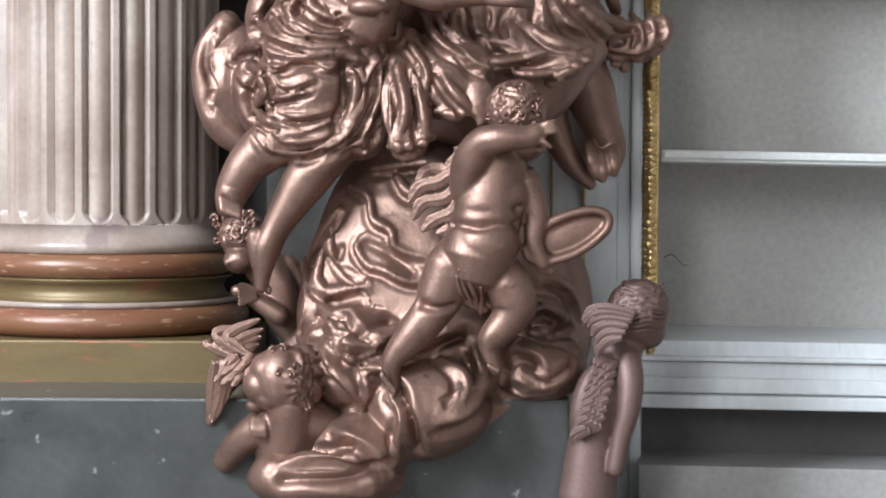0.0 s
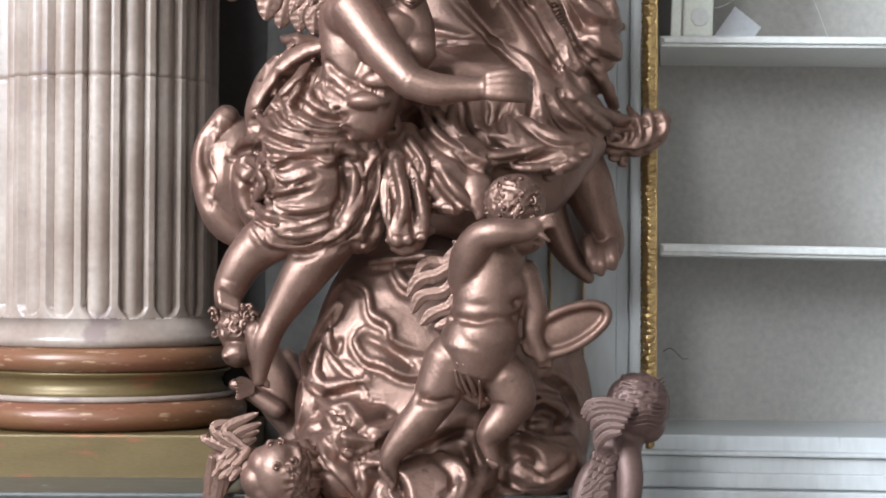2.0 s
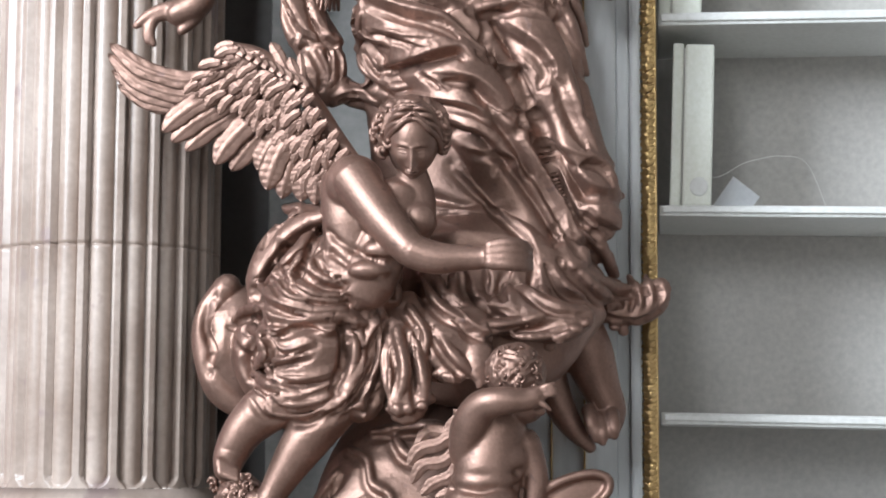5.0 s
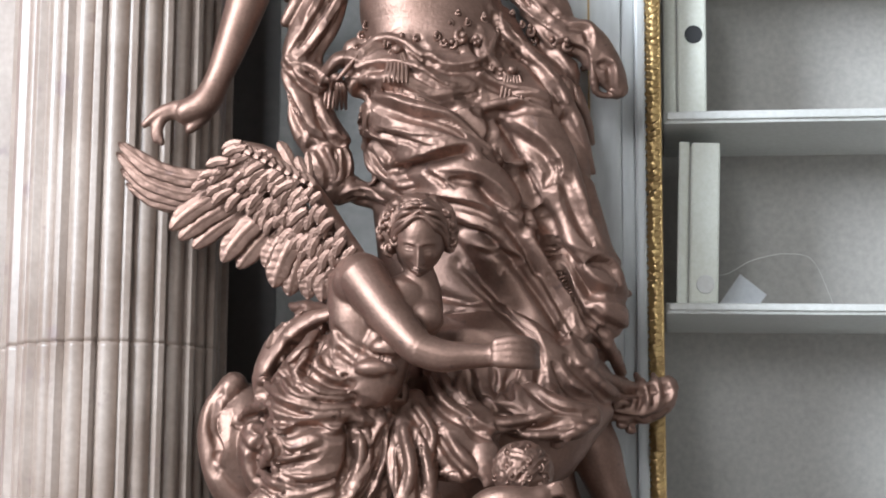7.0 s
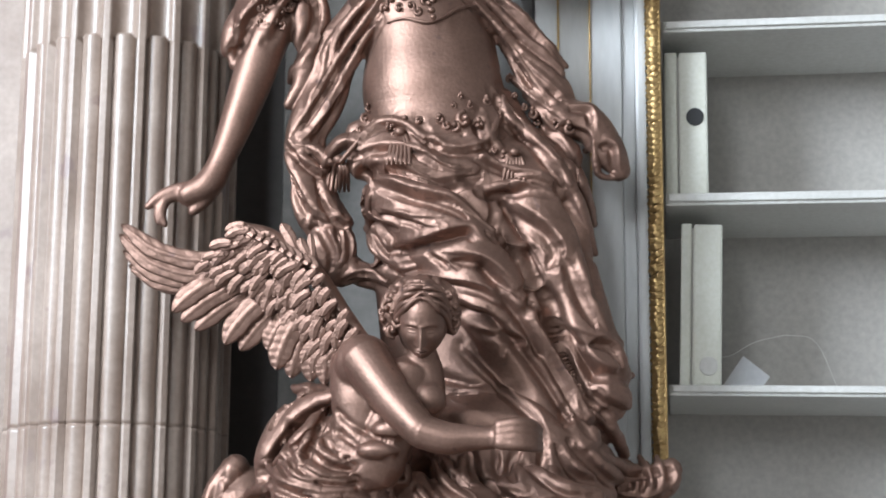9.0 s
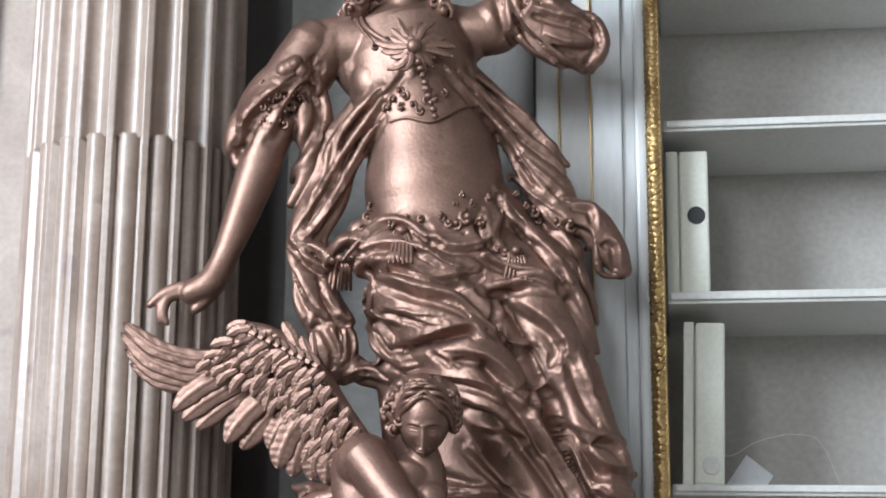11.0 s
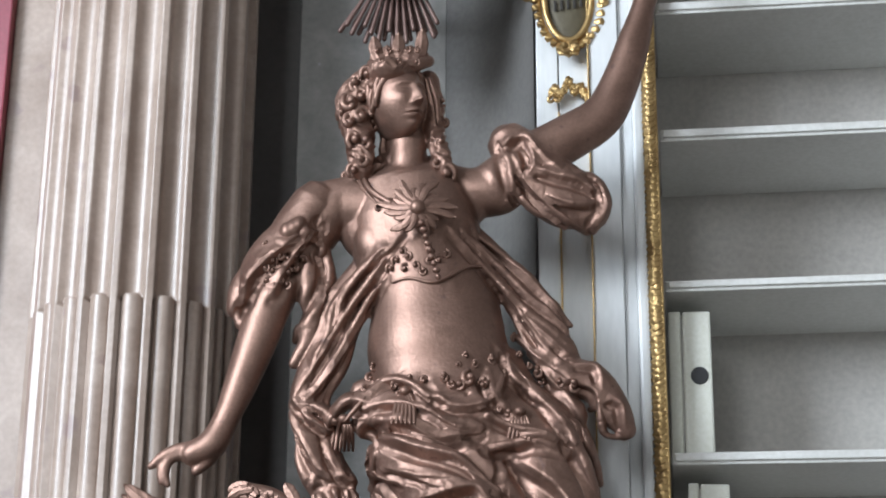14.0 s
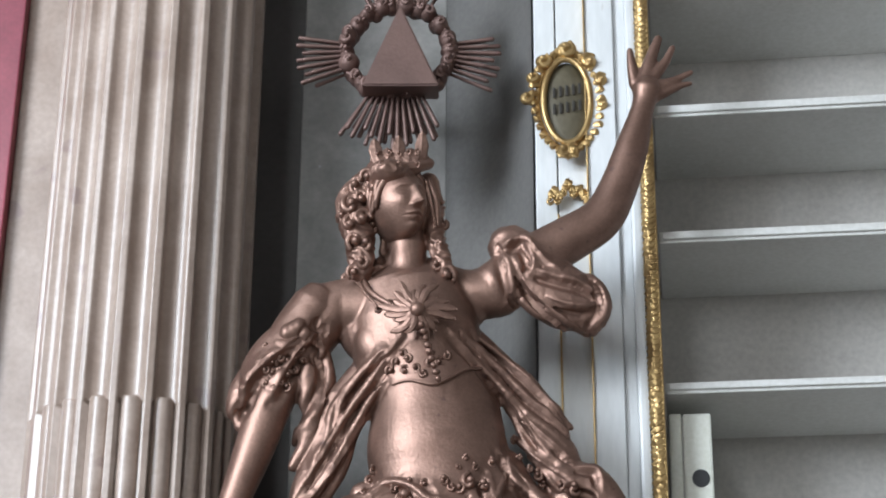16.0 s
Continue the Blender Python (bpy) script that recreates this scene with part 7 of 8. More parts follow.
feather(fine, ((-0.432, 4.023, 2.352), (-0.452, 4.029, 2.344), (-0.468, 4.034, 2.33)), 0.0083)
feather(fine, ((-0.408, 4.023, 2.353), (-0.427, 4.028, 2.349), (-0.442, 4.034, 2.338)), 0.0098)
feather(fine, ((-0.404, 4.023, 2.349), (-0.421, 4.029, 2.342), (-0.432, 4.034, 2.329)), 0.0091)
feather(fine, ((-0.387, 4.021, 2.34), (-0.409, 4.027, 2.334), (-0.427, 4.034, 2.319)), 0.0077)
feather(fine, ((-0.365, 4.021, 2.319), (-0.38, 4.027, 2.307), (-0.389, 4.034, 2.292)), 0.0095)
feather(fine, ((-0.343, 4.022, 2.316), (-0.358, 4.028, 2.31), (-0.369, 4.034, 2.297)), 0.0099)
feather(fine, ((-0.325, 4.023, 2.292), (-0.337, 4.029, 2.28), (-0.344, 4.034, 2.267)), 0.0103)
feather(fine, ((-0.312, 4.022, 2.286), (-0.33, 4.028, 2.271), (-0.339, 4.034, 2.249)), 0.0098)
feather(fine, ((-0.294, 4.023, 2.266), (-0.306, 4.029, 2.247), (-0.308, 4.034, 2.225)), 0.0088)
feather(fine, ((-0.272, 4.022, 2.247), (-0.29, 4.028, 2.234), (-0.302, 4.034, 2.216)), 0.0082)
feather(fine, ((-0.256, 4.022, 2.221), (-0.266, 4.028, 2.204), (-0.268, 4.034, 2.186)), 0.0082)
feather(fine, ((-0.251, 4.022, 2.207), (-0.264, 4.028, 2.186), (-0.268, 4.034, 2.161)), 0.0105)
feather(fine, ((-0.227, 4.022, 2.177), (-0.241, 4.028, 2.158), (-0.245, 4.034, 2.136)), 0.0098)
feather(fine, ((-0.207, 4.022, 2.163), (-0.217, 4.028, 2.149), (-0.22, 4.034, 2.134)), 0.0090)
feather(fine, ((-0.203, 4.021, 2.138), (-0.215, 4.028, 2.125), (-0.221, 4.034, 2.11)), 0.0083)
feather(fine, ((-0.449, 4.029, 2.337), (-0.472, 4.035, 2.337), (-0.495, 4.04, 2.328)), 0.0079)
feather(fine, ((-0.44, 4.028, 2.343), (-0.459, 4.034, 2.332), (-0.472, 4.04, 2.314)), 0.0099)
feather(fine, ((-0.427, 4.027, 2.34), (-0.445, 4.034, 2.333), (-0.459, 4.04, 2.32)), 0.0080)
feather(fine, ((-0.4, 4.028, 2.334), (-0.422, 4.034, 2.324), (-0.438, 4.04, 2.306)), 0.0086)
feather(fine, ((-0.39, 4.027, 2.316), (-0.406, 4.033, 2.309), (-0.417, 4.04, 2.296)), 0.0105)
feather(fine, ((-0.36, 4.029, 2.3), (-0.382, 4.035, 2.285), (-0.395, 4.04, 2.262)), 0.0094)
feather(fine, ((-0.339, 4.029, 2.286), (-0.355, 4.035, 2.268), (-0.361, 4.04, 2.246)), 0.0084)
feather(fine, ((-0.328, 4.028, 2.281), (-0.342, 4.034, 2.267), (-0.347, 4.04, 2.25)), 0.0095)
feather(fine, ((-0.304, 4.028, 2.271), (-0.32, 4.034, 2.251), (-0.324, 4.04, 2.226)), 0.0100)
feather(fine, ((-0.289, 4.027, 2.247), (-0.305, 4.034, 2.239), (-0.316, 4.04, 2.227)), 0.0094)
feather(fine, ((-0.279, 4.027, 2.236), (-0.294, 4.033, 2.222), (-0.301, 4.04, 2.204)), 0.0093)
feather(fine, ((-0.266, 4.029, 2.209), (-0.283, 4.034, 2.196), (-0.293, 4.04, 2.177)), 0.0092)
feather(fine, ((-0.245, 4.028, 2.188), (-0.252, 4.034, 2.17), (-0.25, 4.04, 2.152)), 0.0085)
feather(fine, ((-0.227, 4.029, 2.171), (-0.242, 4.035, 2.154), (-0.249, 4.04, 2.132)), 0.0096)
feather(fine, ((-0.212, 4.028, 2.144), (-0.218, 4.034, 2.124), (-0.213, 4.04, 2.103)), 0.0073)
feather(fine, ((-0.462, 4.034, 2.336), (-0.482, 4.04, 2.332), (-0.499, 4.046, 2.321)), 0.0090)
feather(fine, ((-0.437, 4.035, 2.333), (-0.462, 4.04, 2.328), (-0.483, 4.046, 2.312)), 0.0087)
feather(fine, ((-0.421, 4.035, 2.322), (-0.444, 4.041, 2.316), (-0.462, 4.046, 2.302)), 0.0104)
feather(fine, ((-0.408, 4.034, 2.322), (-0.426, 4.04, 2.313), (-0.437, 4.046, 2.298)), 0.0081)
feather(fine, ((-0.376, 4.034, 2.306), (-0.395, 4.04, 2.3), (-0.411, 4.046, 2.287)), 0.0077)
feather(fine, ((-0.366, 4.034, 2.288), (-0.385, 4.04, 2.272), (-0.396, 4.046, 2.249)), 0.0105)
feather(fine, ((-0.351, 4.033, 2.281), (-0.37, 4.04, 2.272), (-0.383, 4.046, 2.257)), 0.0075)
feather(fine, ((-0.322, 4.035, 2.257), (-0.334, 4.04, 2.242), (-0.337, 4.046, 2.225)), 0.0095)
feather(fine, ((-0.32, 4.033, 2.249), (-0.335, 4.039, 2.239), (-0.343, 4.046, 2.225)), 0.0077)
feather(fine, ((-0.296, 4.035, 2.225), (-0.305, 4.04, 2.21), (-0.307, 4.046, 2.196)), 0.0080)
feather(fine, ((-0.282, 4.034, 2.21), (-0.299, 4.04, 2.198), (-0.309, 4.046, 2.181)), 0.0082)
feather(fine, ((-0.266, 4.034, 2.191), (-0.282, 4.04, 2.177), (-0.29, 4.046, 2.159)), 0.0080)
feather(fine, ((-0.252, 4.033, 2.162), (-0.268, 4.04, 2.149), (-0.278, 4.046, 2.132)), 0.0095)
feather(fine, ((-0.223, 4.033, 2.146), (-0.238, 4.04, 2.129), (-0.245, 4.046, 2.108)), 0.0076)
feather(fine, ((-0.218, 4.035, 2.13), (-0.225, 4.041, 2.112), (-0.223, 4.046, 2.093)), 0.0085)
feather(fine, ((-0.481, 4.041, 2.322), (-0.498, 4.047, 2.314), (-0.511, 4.052, 2.3)), 0.0082)
feather(fine, ((-0.461, 4.039, 2.323), (-0.481, 4.046, 2.318), (-0.497, 4.052, 2.306)), 0.0092)
feather(fine, ((-0.452, 4.041, 2.311), (-0.468, 4.046, 2.304), (-0.48, 4.052, 2.292)), 0.0099)
feather(fine, ((-0.426, 4.04, 2.304), (-0.451, 4.046, 2.294), (-0.468, 4.052, 2.274)), 0.0103)
feather(fine, ((-0.41, 4.04, 2.295), (-0.429, 4.046, 2.279), (-0.44, 4.052, 2.258)), 0.0091)
feather(fine, ((-0.386, 4.04, 2.283), (-0.404, 4.046, 2.274), (-0.416, 4.052, 2.26)), 0.0081)
feather(fine, ((-0.358, 4.04, 2.268), (-0.374, 4.046, 2.255), (-0.382, 4.052, 2.237)), 0.0093)
feather(fine, ((-0.344, 4.041, 2.265), (-0.362, 4.047, 2.246), (-0.369, 4.052, 2.222)), 0.0100)
feather(fine, ((-0.336, 4.041, 2.248), (-0.353, 4.046, 2.231), (-0.362, 4.052, 2.21)), 0.0077)
feather(fine, ((-0.314, 4.041, 2.233), (-0.326, 4.046, 2.222), (-0.333, 4.052, 2.207)), 0.0083)
feather(fine, ((-0.306, 4.04, 2.222), (-0.323, 4.046, 2.203), (-0.329, 4.052, 2.178)), 0.0102)
feather(fine, ((-0.277, 4.041, 2.184), (-0.287, 4.047, 2.17), (-0.288, 4.052, 2.155)), 0.0079)
feather(fine, ((-0.261, 4.041, 2.16), (-0.28, 4.047, 2.142), (-0.29, 4.052, 2.118)), 0.0102)
feather(fine, ((-0.249, 4.04, 2.146), (-0.264, 4.046, 2.124), (-0.267, 4.052, 2.099)), 0.0080)
feather(fine, ((-0.238, 4.039, 2.13), (-0.252, 4.046, 2.114), (-0.257, 4.052, 2.096)), 0.0074)
feather(fine, ((-0.387, 4, 2.369), (-0.402, 4.01, 2.384), (-0.416, 4.02, 2.391)), 0.0100)
feather(fine, ((-0.371, 4, 2.361), (-0.386, 4.01, 2.376), (-0.4, 4.02, 2.385)), 0.0100)
feather(fine, ((-0.355, 4, 2.353), (-0.37, 4.01, 2.368), (-0.384, 4.02, 2.38)), 0.0100)
feather(fine, ((-0.34, 4, 2.345), (-0.354, 4.01, 2.36), (-0.369, 4.02, 2.367)), 0.0100)
feather(fine, ((-0.324, 4, 2.337), (-0.338, 4.01, 2.352), (-0.353, 4.02, 2.361)), 0.0100)
feather(fine, ((-0.308, 4, 2.328), (-0.322, 4.01, 2.344), (-0.337, 4.02, 2.356)), 0.0100)
feather(fine, ((-0.291, 4, 2.32), (-0.307, 4.01, 2.336), (-0.321, 4.02, 2.343)), 0.0100)
feather(fine, ((-0.276, 4, 2.312), (-0.291, 4.01, 2.328), (-0.305, 4.02, 2.338)), 0.0100)
feather(fine, ((-0.26, 4, 2.304), (-0.274, 4.01, 2.32), (-0.289, 4.02, 2.332)), 0.0100)
feather(fine, ((-0.305, 4.06, 2.349), (-0.323, 4.065, 2.385), (-0.34, 4.07, 2.41)), 0.0124)
feather(fine, ((-0.275, 4.05, 2.324), (-0.293, 4.055, 2.359), (-0.299, 4.06, 2.378)), 0.0101)
feather(fine, ((-0.272, 4.05, 2.324), (-0.275, 4.055, 2.359), (-0.279, 4.06, 2.386)), 0.0079)
statue("angel_statue", soft, fine, folds, hair, BRONZE, "bronze-coloured carved winged angel kneeling and holding the drapery", 0.003, 3, 1.35)

# cherub statue
soft, fine, folds, hair = ([], []), ([], []), [], []
ball(soft, (-0.292, 3.9, 1.225), 0.056, 0.06, 0.063)
ball(soft, (-0.264, 3.94, 1.219), 0.055, 0.059, 0.063)
ball(soft, (-0.335, 3.9, 1.21), 0.033, 0.04, 0.035)
ball(soft, (-0.359, 3.9, 1.221), 0.01, 0.009, 0.009)
ball(soft, (-0.318, 3.9, 1.239), 0.037, 0.045, 0.037)
ball(soft, (-0.311, 3.9, 1.189), 0.041, 0.04, 0.026)
ball(soft, (-0.35, 3.89, 1.202), 0.011, 0.008, 0.005)
ball(soft, (-0.344, 3.9, 1.171), 0.019, 0.016, 0.013)
tube(soft, ((-0.408, 3.97, 1.055, 0.026), (-0.378, 3.95, 1.092, 0.031), (-0.327, 3.93, 1.127, 0.037), (-0.262, 3.93, 1.139, 0.048), (-0.187, 3.95, 1.103, 0.04), (-0.143, 3.96, 1.063, 0.033)))
tube(soft, ((-0.276, 3.9, 1.169, 0.041), (-0.279, 3.95, 1.086, 0.068), (-0.275, 3.97, 1.017, 0.077)))
tube(soft, ((-0.347, 3.9, 1.145, 0.008), (-0.348, 3.885, 1.129, 0.006), (-0.346, 3.885, 1.115, 0.005)))
tube(soft, ((-0.341, 3.9, 1.145, 0.008), (-0.341, 3.885, 1.129, 0.006), (-0.339, 3.885, 1.115, 0.005)))
tube(soft, ((-0.333, 3.9, 1.146, 0.008), (-0.333, 3.885, 1.129, 0.006), (-0.331, 3.885, 1.115, 0.005)))
tube(soft, ((-0.325, 3.9, 1.146, 0.008), (-0.325, 3.885, 1.129, 0.006), (-0.323, 3.885, 1.115, 0.005)))
curl(fine, (-0.24, 3.946, 1.275), 0.0149, 1, 1.256)
curl(fine, (-0.245, 3.904, 1.263), 0.0111, -1, 0.646)
curl(fine, (-0.264, 3.854, 1.252), 0.0133, 1, 3.651)
curl(fine, (-0.237, 3.896, 1.248), 0.0131, 1, 3.735)
curl(fine, (-0.271, 3.845, 1.237), 0.0126, -1, 2.34)
curl(fine, (-0.242, 3.872, 1.234), 0.0118, 1, 3.872)
curl(fine, (-0.215, 3.916, 1.229), 0.0152, 1, 2.838)
curl(fine, (-0.263, 3.847, 1.221), 0.0136, 1, 4.943)
curl(fine, (-0.236, 3.888, 1.216), 0.0110, -1, 0.887)
curl(fine, (-0.243, 3.881, 1.2), 0.0123, 1, 4.255)
curl(fine, (-0.216, 3.925, 1.196), 0.0133, 1, 0.509)
curl(fine, (-0.237, 3.901, 1.182), 0.0118, -1, 1.302)
curl(fine, (-0.243, 3.874, 1.17), 0.0138, -1, 3.274)
hair.append(((-0.25, 3.92, 1.223), (0.063, 0.1, 0.074), 0.012, 42))
curl(fine, (-0.309, 3.873, 1.278), 0.0108, 1, 1)
curl(fine, (-0.29, 3.875, 1.282), 0.0108, -1, 2)
curl(fine, (-0.295, 3.84, 1.24), 0.0117, 1, 0)
tube(soft, ((-0.363, 3.96, 1.249, 0.026), (-0.403, 3.98, 1.231, 0.038), (-0.426, 3.98, 1.181, 0.022), (-0.439, 3.98, 1.131, 0.011)))
feather(fine, ((-0.359, 3.93, 1.252), (-0.404, 3.937, 1.268), (-0.437, 3.943, 1.283), (-0.436, 3.95, 1.294)), 0.0109)
feather(fine, ((-0.359, 3.93, 1.261), (-0.404, 3.937, 1.284), (-0.421, 3.943, 1.306), (-0.373, 3.95, 1.316)), 0.0109)
feather(fine, ((-0.359, 3.93, 1.265), (-0.398, 3.937, 1.295), (-0.389, 3.943, 1.311), (-0.339, 3.95, 1.333)), 0.0098)
feather(fine, ((-0.354, 3.93, 1.261), (-0.387, 3.937, 1.282), (-0.372, 3.943, 1.298), (-0.333, 3.95, 1.314)), 0.0087)
feather(fine, ((-0.354, 3.93, 1.256), (-0.387, 3.937, 1.271), (-0.372, 3.943, 1.286), (-0.337, 3.95, 1.299)), 0.0087)
feather(fine, ((-0.35, 3.93, 1.253), (-0.382, 3.937, 1.262), (-0.361, 3.943, 1.276), (-0.342, 3.95, 1.284)), 0.0087)
feather(fine, ((-0.425, 3.93, 1.252), (-0.431, 3.94, 1.196), (-0.436, 3.95, 1.141)), 0.0120)
feather(fine, ((-0.409, 3.93, 1.241), (-0.417, 3.94, 1.186), (-0.432, 3.95, 1.132)), 0.0120)
feather(fine, ((-0.392, 3.93, 1.231), (-0.405, 3.94, 1.196), (-0.416, 3.95, 1.162)), 0.0109)
feather(fine, ((-0.409, 3.925, 1.231), (-0.415, 3.922, 1.223), (-0.425, 3.92, 1.213)), 0.0065)
feather(fine, ((-0.385, 3.925, 1.235), (-0.392, 3.922, 1.227), (-0.401, 3.92, 1.216)), 0.0065)
feather(fine, ((-0.349, 3.925, 1.244), (-0.357, 3.922, 1.236), (-0.366, 3.92, 1.225)), 0.0065)
feather(fine, ((-0.38, 3.925, 1.267), (-0.388, 3.922, 1.258), (-0.398, 3.92, 1.247)), 0.0065)
feather(fine, ((-0.396, 3.925, 1.245), (-0.403, 3.922, 1.237), (-0.412, 3.92, 1.226)), 0.0065)
feather(fine, ((-0.369, 3.925, 1.231), (-0.377, 3.922, 1.223), (-0.386, 3.92, 1.212)), 0.0065)
feather(fine, ((-0.388, 3.925, 1.267), (-0.396, 3.922, 1.258), (-0.406, 3.92, 1.248)), 0.0065)
feather(fine, ((-0.395, 3.925, 1.226), (-0.402, 3.922, 1.217), (-0.411, 3.92, 1.207)), 0.0065)
feather(fine, ((-0.4, 3.925, 1.248), (-0.407, 3.922, 1.239), (-0.416, 3.92, 1.229)), 0.0065)
feather(fine, ((-0.353, 3.925, 1.269), (-0.36, 3.922, 1.261), (-0.369, 3.92, 1.25)), 0.0065)
feather(fine, ((-0.374, 3.925, 1.224), (-0.382, 3.922, 1.215), (-0.391, 3.92, 1.205)), 0.0065)
feather(fine, ((-0.398, 3.925, 1.243), (-0.406, 3.922, 1.234), (-0.415, 3.92, 1.224)), 0.0065)
feather(fine, ((-0.354, 3.925, 1.264), (-0.361, 3.922, 1.255), (-0.371, 3.92, 1.244)), 0.0065)
feather(fine, ((-0.379, 3.925, 1.234), (-0.387, 3.922, 1.225), (-0.396, 3.92, 1.215)), 0.0065)
feather(fine, ((-0.37, 3.925, 1.247), (-0.377, 3.922, 1.238), (-0.387, 3.92, 1.228)), 0.0065)
feather(fine, ((-0.4, 3.925, 1.246), (-0.408, 3.922, 1.237), (-0.416, 3.92, 1.227)), 0.0065)
feather(fine, ((-0.389, 3.925, 1.247), (-0.397, 3.922, 1.238), (-0.406, 3.92, 1.227)), 0.0065)
feather(fine, ((-0.39, 3.925, 1.23), (-0.397, 3.922, 1.221), (-0.406, 3.92, 1.21)), 0.0065)
feather(fine, ((-0.363, 3.925, 1.255), (-0.37, 3.922, 1.246), (-0.38, 3.92, 1.235)), 0.0065)
feather(fine, ((-0.376, 3.925, 1.257), (-0.383, 3.922, 1.248), (-0.393, 3.92, 1.237)), 0.0065)
feather(fine, ((-0.384, 3.925, 1.253), (-0.391, 3.922, 1.244), (-0.401, 3.92, 1.233)), 0.0065)
feather(fine, ((-0.37, 3.925, 1.252), (-0.378, 3.922, 1.243), (-0.387, 3.92, 1.233)), 0.0065)
statue("cherub_statue", soft, fine, folds, hair, BRONZE, "bronze-coloured carved cherub with curly hair and small wings", 0.0035, 2)

# cherub statue
soft, fine, folds, hair = ([], []), ([], []), [], []
ball(soft, (0.392, 3.95, 1.35), 0.061, 0.063, 0.064)
ball(soft, (0.409, 3.96, 1.314), 0.037, 0.045, 0.037)
ball(soft, (0.424, 3.96, 1.295), 0.013, 0.014, 0.015)
tube(soft, ((0.373, 3.95, 1.298, 0.035), (0.351, 3.95, 1.254, 0.046), (0.33, 3.95, 1.188, 0.046), (0.306, 3.95, 1.099, 0.048), (0.296, 3.95, 0.989, 0.057)), 0.9)
hair.append(((0.391, 3.95, 1.364), (0.068, 0.1, 0.057), 0.005, 60))
tube(soft, ((0.368, 3.93, 1.264, 0.028), (0.373, 3.91, 1.215, 0.026), (0.368, 3.9, 1.161, 0.022), (0.354, 3.9, 1.107, 0.018), (0.345, 3.9, 1.053, 0.017)))
lock(fine, ((0.356, 3.931, 1.398), (0.363, 3.941, 1.409), (0.382, 3.917, 1.401), (0.405, 3.927, 1.407), (0.429, 3.945, 1.4), (0.44, 3.95, 1.406)), 0.0035)
lock(fine, ((0.352, 3.923, 1.389), (0.361, 3.92, 1.398), (0.381, 3.907, 1.394), (0.404, 3.916, 1.401), (0.427, 3.922, 1.393), (0.442, 3.949, 1.397)), 0.0035)
lock(fine, ((0.349, 3.918, 1.38), (0.36, 3.913, 1.392), (0.381, 3.901, 1.385), (0.403, 3.906, 1.392), (0.425, 3.912, 1.384), (0.444, 3.948, 1.388)), 0.0035)
lock(fine, ((0.345, 3.916, 1.372), (0.36, 3.907, 1.382), (0.38, 3.896, 1.377), (0.403, 3.9, 1.384), (0.424, 3.906, 1.376), (0.446, 3.947, 1.38)), 0.0035)
lock(fine, ((0.342, 3.916, 1.363), (0.36, 3.904, 1.376), (0.38, 3.892, 1.369), (0.402, 3.895, 1.375), (0.424, 3.901, 1.368), (0.447, 3.933, 1.371)), 0.0035)
lock(fine, ((0.339, 3.918, 1.355), (0.359, 3.9, 1.367), (0.38, 3.89, 1.36), (0.401, 3.89, 1.363), (0.423, 3.899, 1.359), (0.448, 3.932, 1.362)), 0.0035)
lock(fine, ((0.342, 3.913, 1.347), (0.359, 3.897, 1.353), (0.38, 3.889, 1.352), (0.401, 3.89, 1.36), (0.423, 3.898, 1.351), (0.445, 3.921, 1.355)), 0.0035)
lock(fine, ((0.345, 3.911, 1.338), (0.359, 3.897, 1.346), (0.38, 3.889, 1.343), (0.401, 3.889, 1.348), (0.424, 3.898, 1.343), (0.442, 3.916, 1.347)), 0.0035)
lock(fine, ((0.348, 3.91, 1.329), (0.359, 3.899, 1.336), (0.38, 3.891, 1.334), (0.401, 3.889, 1.339), (0.424, 3.9, 1.334), (0.44, 3.914, 1.338)), 0.0035)
lock(fine, ((0.352, 3.912, 1.321), (0.36, 3.9, 1.329), (0.381, 3.893, 1.325), (0.401, 3.892, 1.329), (0.424, 3.904, 1.325), (0.438, 3.916, 1.329)), 0.0035)
lock(fine, ((0.356, 3.916, 1.311), (0.36, 3.904, 1.322), (0.381, 3.898, 1.317), (0.403, 3.895, 1.321), (0.425, 3.91, 1.315), (0.436, 3.92, 1.321)), 0.0035)
feather(fine, ((0.376, 3.86, 1.353), (0.329, 3.867, 1.364), (0.297, 3.873, 1.36), (0.277, 3.88, 1.337)), 0.0086)
feather(fine, ((0.373, 3.86, 1.346), (0.329, 3.867, 1.355), (0.297, 3.873, 1.35), (0.281, 3.88, 1.331)), 0.0086)
feather(fine, ((0.369, 3.86, 1.339), (0.329, 3.867, 1.345), (0.302, 3.873, 1.34), (0.288, 3.88, 1.325)), 0.0086)
feather(fine, ((0.363, 3.86, 1.329), (0.329, 3.867, 1.332), (0.306, 3.873, 1.325), (0.295, 3.88, 1.308)), 0.0086)
feather(fine, ((0.357, 3.86, 1.318), (0.329, 3.867, 1.317), (0.311, 3.873, 1.306), (0.301, 3.88, 1.284)), 0.0086)
feather(fine, ((0.351, 3.86, 1.307), (0.327, 3.867, 1.301), (0.311, 3.873, 1.285), (0.306, 3.88, 1.267)), 0.0086)
tube(soft, ((0.33, 3.92, 1.257, 0.017), (0.298, 3.93, 1.212, 0.024), (0.282, 3.93, 1.157, 0.024), (0.274, 3.93, 1.108, 0.015)))
feather(fine, ((0.325, 3.905, 1.267), (0.313, 3.9, 1.264), (0.301, 3.895, 1.253)), 0.0087)
feather(fine, ((0.333, 3.905, 1.264), (0.322, 3.9, 1.259), (0.307, 3.895, 1.249)), 0.0087)
feather(fine, ((0.342, 3.904, 1.26), (0.329, 3.9, 1.255), (0.32, 3.895, 1.245)), 0.0087)
